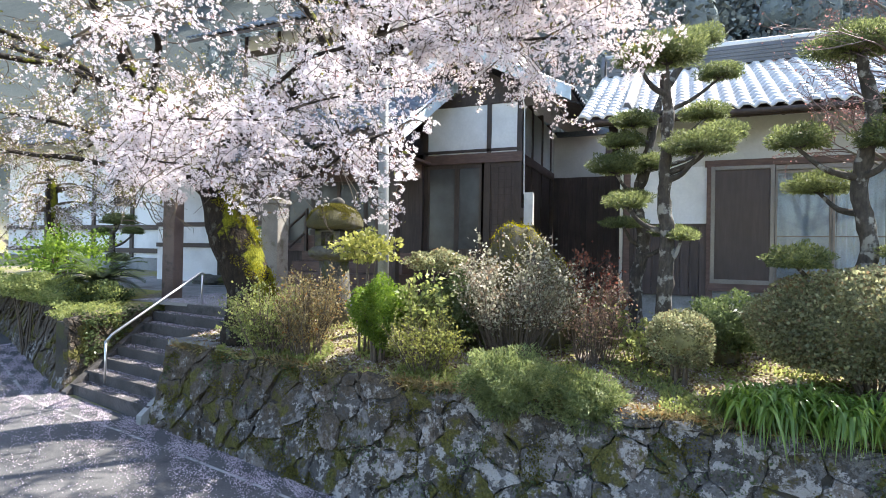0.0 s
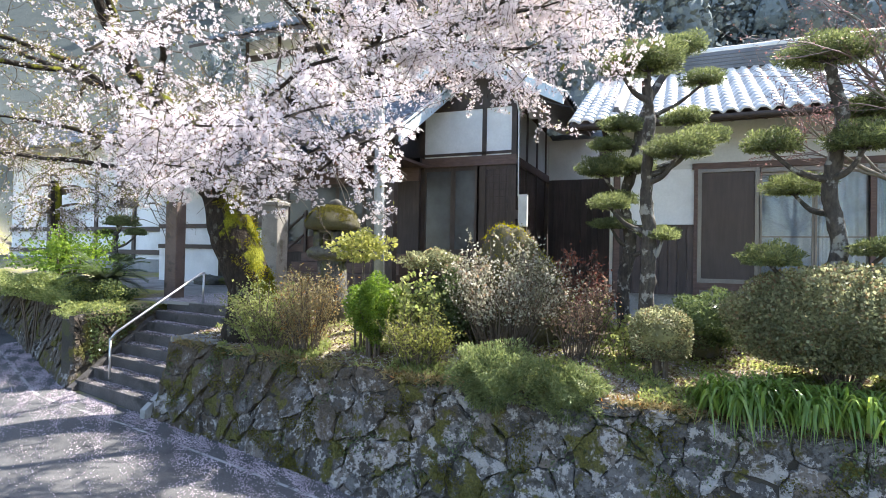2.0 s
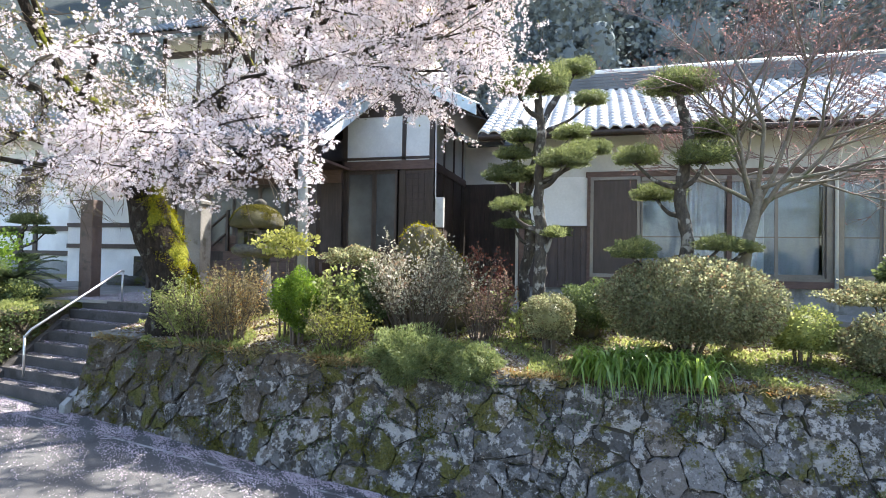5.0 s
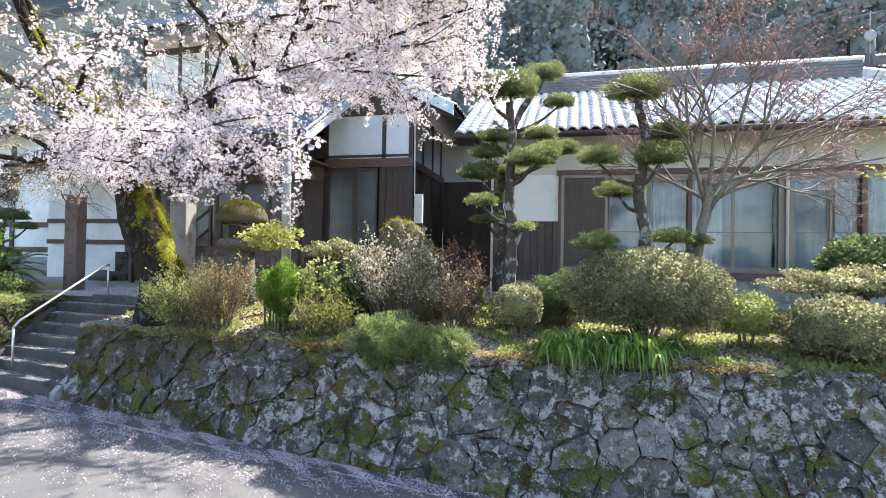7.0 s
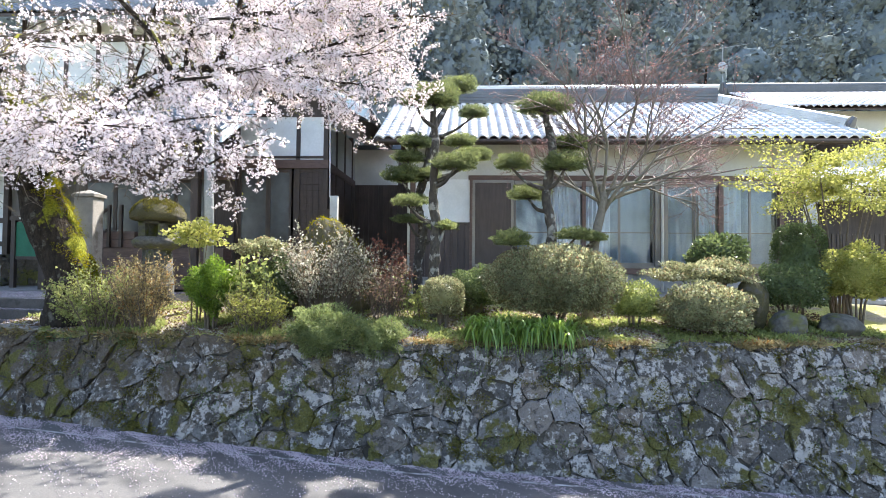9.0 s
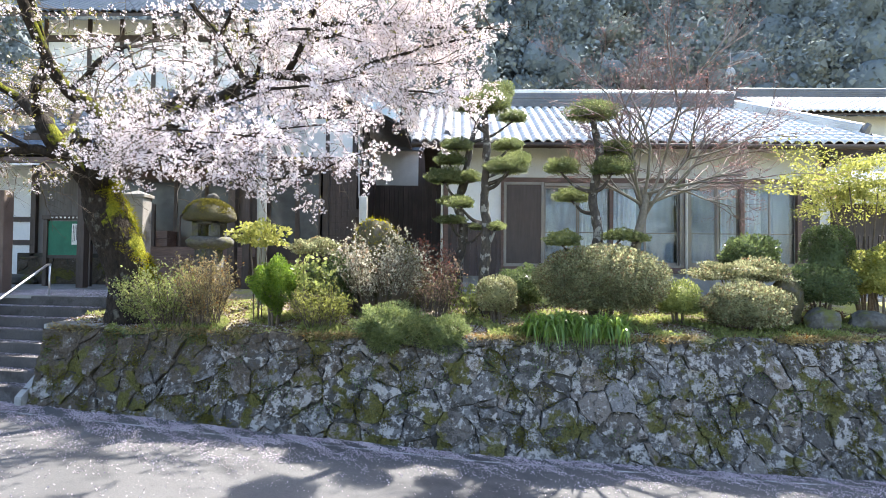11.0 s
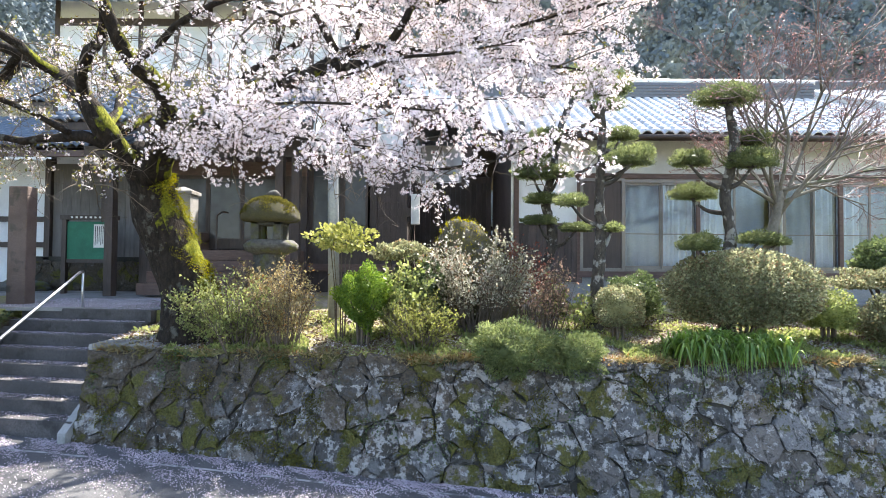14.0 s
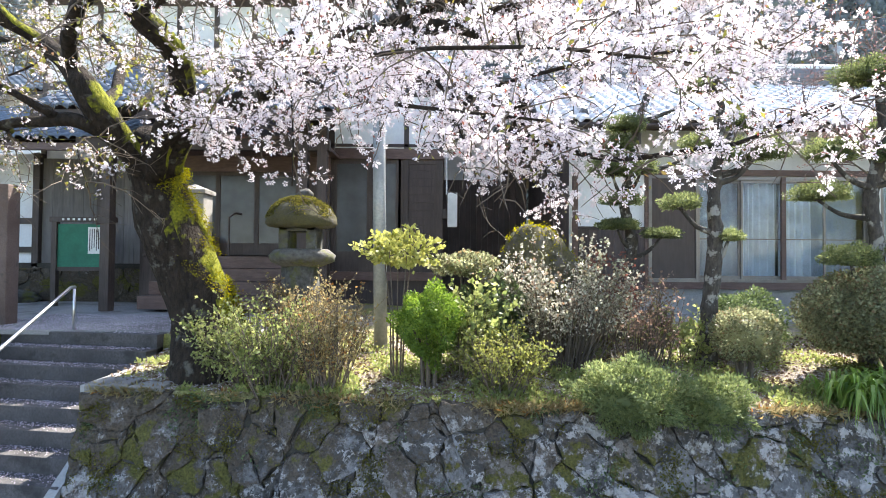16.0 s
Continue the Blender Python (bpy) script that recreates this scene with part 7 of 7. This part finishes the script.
part("platform", turned([(0.2, 2.22), (0.40, 2.30), (0.43, 2.38), (0.36, 2.45), (0.2, 2.46)], lc, 22, 0.2, 5), M["rock"], lan, "", True)
part("shaft", turned([(0.26, 1.2), (0.27, 1.6), (0.22, 1.9), (0.24, 2.24)], lc, 16, 0.25, 6), M["rock"], lan, "", True)

# ---- low plants on the garden floor ----
n = 52000
wx = rng.uniform(-2, 11, n)
wy = wall_y(wx, TOP) + np.abs(rng.normal(0, 0.9, n)) - 0.04
patch = np.sin(wx * 3.1 + 1) * np.cos(wy * 4.3 + wx) + 0.5 * np.sin(wx * 7.7 + wy * 3)
ok = (patch > -0.15) & (wy < 8) & ~((wx < -1.1) & (wy < 6.5))
wx, wy = wx[ok], wy[ok]
wp = np.stack([wx, wy, ground_z(wx, np.maximum(wy, wall_y(wx, TOP) + 0.02)) + rng.uniform(0, 0.05, len(wx))], 1)
v, f = leaf_arrays(wp, np.stack([rng.normal(0, 0.6, len(wx)), rng.normal(-0.2, 0.6, len(wx)), np.full(len(wx), 0.9)], 1), 0.042, 0.25, 0.5)
tagged(np_part("ground_cover", v, f, M["mid_leaf"]), "low grass, moss and weeds on the garden floor", "ground cover", kind="stuff")

n = 14000
qx = rng.uniform(-2, 11, n)
qy = wall_y(qx, TOP) + rng.uniform(0.03, 2.4, n)
qp = np.stack([qx, qy, ground_z(qx, qy) + 0.012], 1)
v, f = leaf_arrays(qp, np.stack([rng.normal(0, 1, n), rng.normal(0, 1, n), np.full(n, 0.15)], 1), 0.045, 0.3, 0.2)
tagged(np_part("leaf_litter", v, f, M["litter"]), "brown fallen leaves scattered on the garden soil", "leaves", kind="stuff")

n = 15000
ex = rng.uniform(-2, 11, n)
ey = wall_y(ex, TOP) + rng.normal(0.03, 0.05, n)
ok = np.sin(ex * 2.9 + 0.6) + 0.8 * np.sin(ex * 7.3) + rng.normal(0, 0.5, n) > 0.0
ex, ey = ex[ok], ey[ok]
ep = np.stack([ex, ey, np.full(len(ex), TOP - 0.03) + rng.uniform(-0.03, 0.04, len(ex))], 1)
v, f = leaf_arrays(ep, np.stack([rng.normal(0, 0.6, len(ex)), rng.normal(-0.5, 0.4, len(ex)), rng.normal(0.25, 0.6, len(ex))], 1), 0.075, 0.10, 0.3)
tagged(np_part("wall_top_grass", v, f, M["ochre_leaf"]), "dry grass and moss hanging over the wall edge", "grass", kind="stuff")

n = 16000
fx, fz = rng.uniform(-2, 10.5, n), rng.uniform(0, 1, n)
fz = road_z(fx) + (TOP - road_z(fx)) * (0.15 + 0.85 * fz ** 0.7)
patch = np.sin(fx * 2.3 + 0.5) * np.cos(fz * 5.1 + fx * 1.3) + 0.6 * np.sin(fx * 6.1 - fz * 7)
ok = patch > 0.45
fx, fz = fx[ok], fz[ok]
fp = np.stack([fx, wall_y(fx, fz) - 0.015 - rng.uniform(0, 0.03, len(fx)), fz], 1)
v, f = leaf_arrays(fp, np.stack([rng.normal(0, 0.5, len(fx)), np.full(len(fx), -0.7), rng.normal(-0.3, 0.5, len(fx))], 1), 0.035, 0.3, 0.4)
tagged(np_part("wall_growth", v, f, M["dark_leaf"]), "small ferns and moss growing in the wall", "ground cover", kind="stuff")

n = 120000
mx, mz = rng.uniform(-2.05, 11, n), rng.uniform(0, 1, n)
mz = road_z(mx) + (TOP - road_z(mx)) * mz
cover = np.sin(mx * 3.7 + 2 * np.sin(mz * 4.1)) * np.cos(mz * 6.3 + mx * 0.9) + 0.7 * np.sin(mx * 9.1 + mz * 11) * np.cos(mx * 5.3 - mz * 8) + np.interp(mx, [-2, 3, 11], [0.12, -0.05, -0.05])
ok = cover > np.interp(mx, [-2, 2, 4], [0.62, 0.62, 0.66]) + rng.normal(0, 0.16, n)
mx, mz = mx[ok], mz[ok]
mp = np.stack([mx, wall_y(mx, mz) - 0.012 - rng.uniform(0, 0.05, len(mx)), mz], 1)
v, f = leaf_arrays(mp, np.stack([rng.normal(0, 0.6, len(mx)), np.full(len(mx), -0.8), rng.normal(-0.2, 0.5, len(mx))], 1), 0.020, 0.4, 0.6)
tagged(np_part("wall_moss", v, f, M["moss_dull"]), "dull olive moss cushions on the stones", "moss", kind="stuff")

# ---- wooded hillside ----
FR = np.random.default_rng(21)
ball = bmesh.new()
bmesh.ops.create_icosphere(ball, subdivisions=2, radius=1)
BV = np.array([w.co[:] for w in ball.verts])
BF = np.array([[w.index for w in q.verts] for q in ball.faces])
ball.free()


def crown(c, radii, seed, amp=0.22):
    """One lumpy mass of foliage with an uneven outline."""
    d = BV
    k = 1 + amp * (np.sin(d[:, 0] * 4 + seed) * np.cos(d[:, 1] * 5 + seed * 2) + 0.7 * np.sin(d[:, 2] * 8 + d[:, 0] * 7 + seed) * np.cos(d[:, 1] * 9 - seed) + 0.4 * np.sin(d[:, 0] * 17 + seed * 3) * np.sin(d[:, 2] * 19 + d[:, 1] * 15)) + FR.normal(0, 0.05, len(d))
    return np.array(c) + d * k[:, None] * np.array(radii), BF


dark, light, tips_d, tips_l = [], [], [], []
trunks = bmesh.new()
for k in range(170):
    y = FR.uniform(23, 66)
    x = (FR.uniform(-0.15, 1.05) if k < 150 else FR.uniform(-1.0, -0.15)) * y + 2
    z = float(ground_z(x, y))
    conifer = FR.random() < np.interp(x / y, [0.2, 0.6], [0.8, 0.3])
    h = FR.uniform(9, 15) if conifer else FR.uniform(5, 9)
    tube(trunks, [(x, y, z - 0.3), (x, y, z + h * 0.7)], [0.2, 0.05], 6, False)
    blobs = []
    if conifer:
        for q in range(4):
            u = 0.22 + 0.2 * q
            blobs.append(((x + FR.normal(0, 0.3), y + FR.normal(0, 0.3), z + h * u), (h * 0.20 * (1.15 - u), h * 0.20 * (1.15 - u), h * 0.19)))
    else:
        for q in range(3):
            blobs.append(((x + FR.normal(0, h * 0.2), y + FR.normal(0, h * 0.2), z + h * FR.uniform(0.35, 0.75)), (h * 0.27, h * 0.27, h * 0.22)))
    pale = not conifer and FR.random() < 0.6
    for c, rad in blobs:
        (light if pale else dark).append(crown(c, (rad[0] * 0.62, rad[1] * 0.62, rad[2] * 0.62), FR.uniform(0, 50), 0.16))
        p, nrm = ball_points(360, c, rad, 0.62, 1.16, 0.25)
        (tips_l if pale else tips_d).append(leaf_arrays(p, nrm, 0.30, 0.5, 0.6))
woods = thing("hillside_woods", "hazy blue-grey wooded hillside of cedars and broadleaf trees", "woods", (4, 40, 10), kind="stuff")
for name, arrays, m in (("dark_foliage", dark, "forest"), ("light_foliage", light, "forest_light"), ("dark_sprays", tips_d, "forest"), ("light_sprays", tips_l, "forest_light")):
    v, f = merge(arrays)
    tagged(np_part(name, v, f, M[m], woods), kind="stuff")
part("trunks", trunks, M["bark"], woods)["kind"] = "stuff"

# ---- stones of the side wing's base ----
br = random.Random(8)
for poly in stone_cells(-7.75, -4.75, lambda u: 1.37, lambda u: 2.12, 0.42, 0.2, br):
    part("stone", stone_mesh(poly, lambda u, v, out: Vector((u, 12.2 - out * 0.6, v)), br), M["wall_stone"], side)

# ---- stones of the walls ----
for (wall, cells, place), limit in ((wall_main, 300), (wall_left, 90), (wall_cheek, 40)):
    cells = sorted(cells, key=lambda c: sum(p[0] for p in c[0]) / len(c[0]))
    for i, (poly, r) in enumerate(cells):
        if i >= limit:
            break
        part("stone", stone_mesh(poly, place, r), M["wall_stone"], wall, smooth=False)
    rest = cells[limit:]
    if rest:
        joined = bmesh.new()
        for poly, r in rest:
            me = bpy.data.meshes.new("tmp")
            s = stone_mesh(poly, place, r)
            s.to_mesh(me)
            s.free()
            joined.from_mesh(me)
            bpy.data.meshes.remove(me)
        part("far_stones", joined, M["wall_stone"], wall)["kind"] = "stuff"
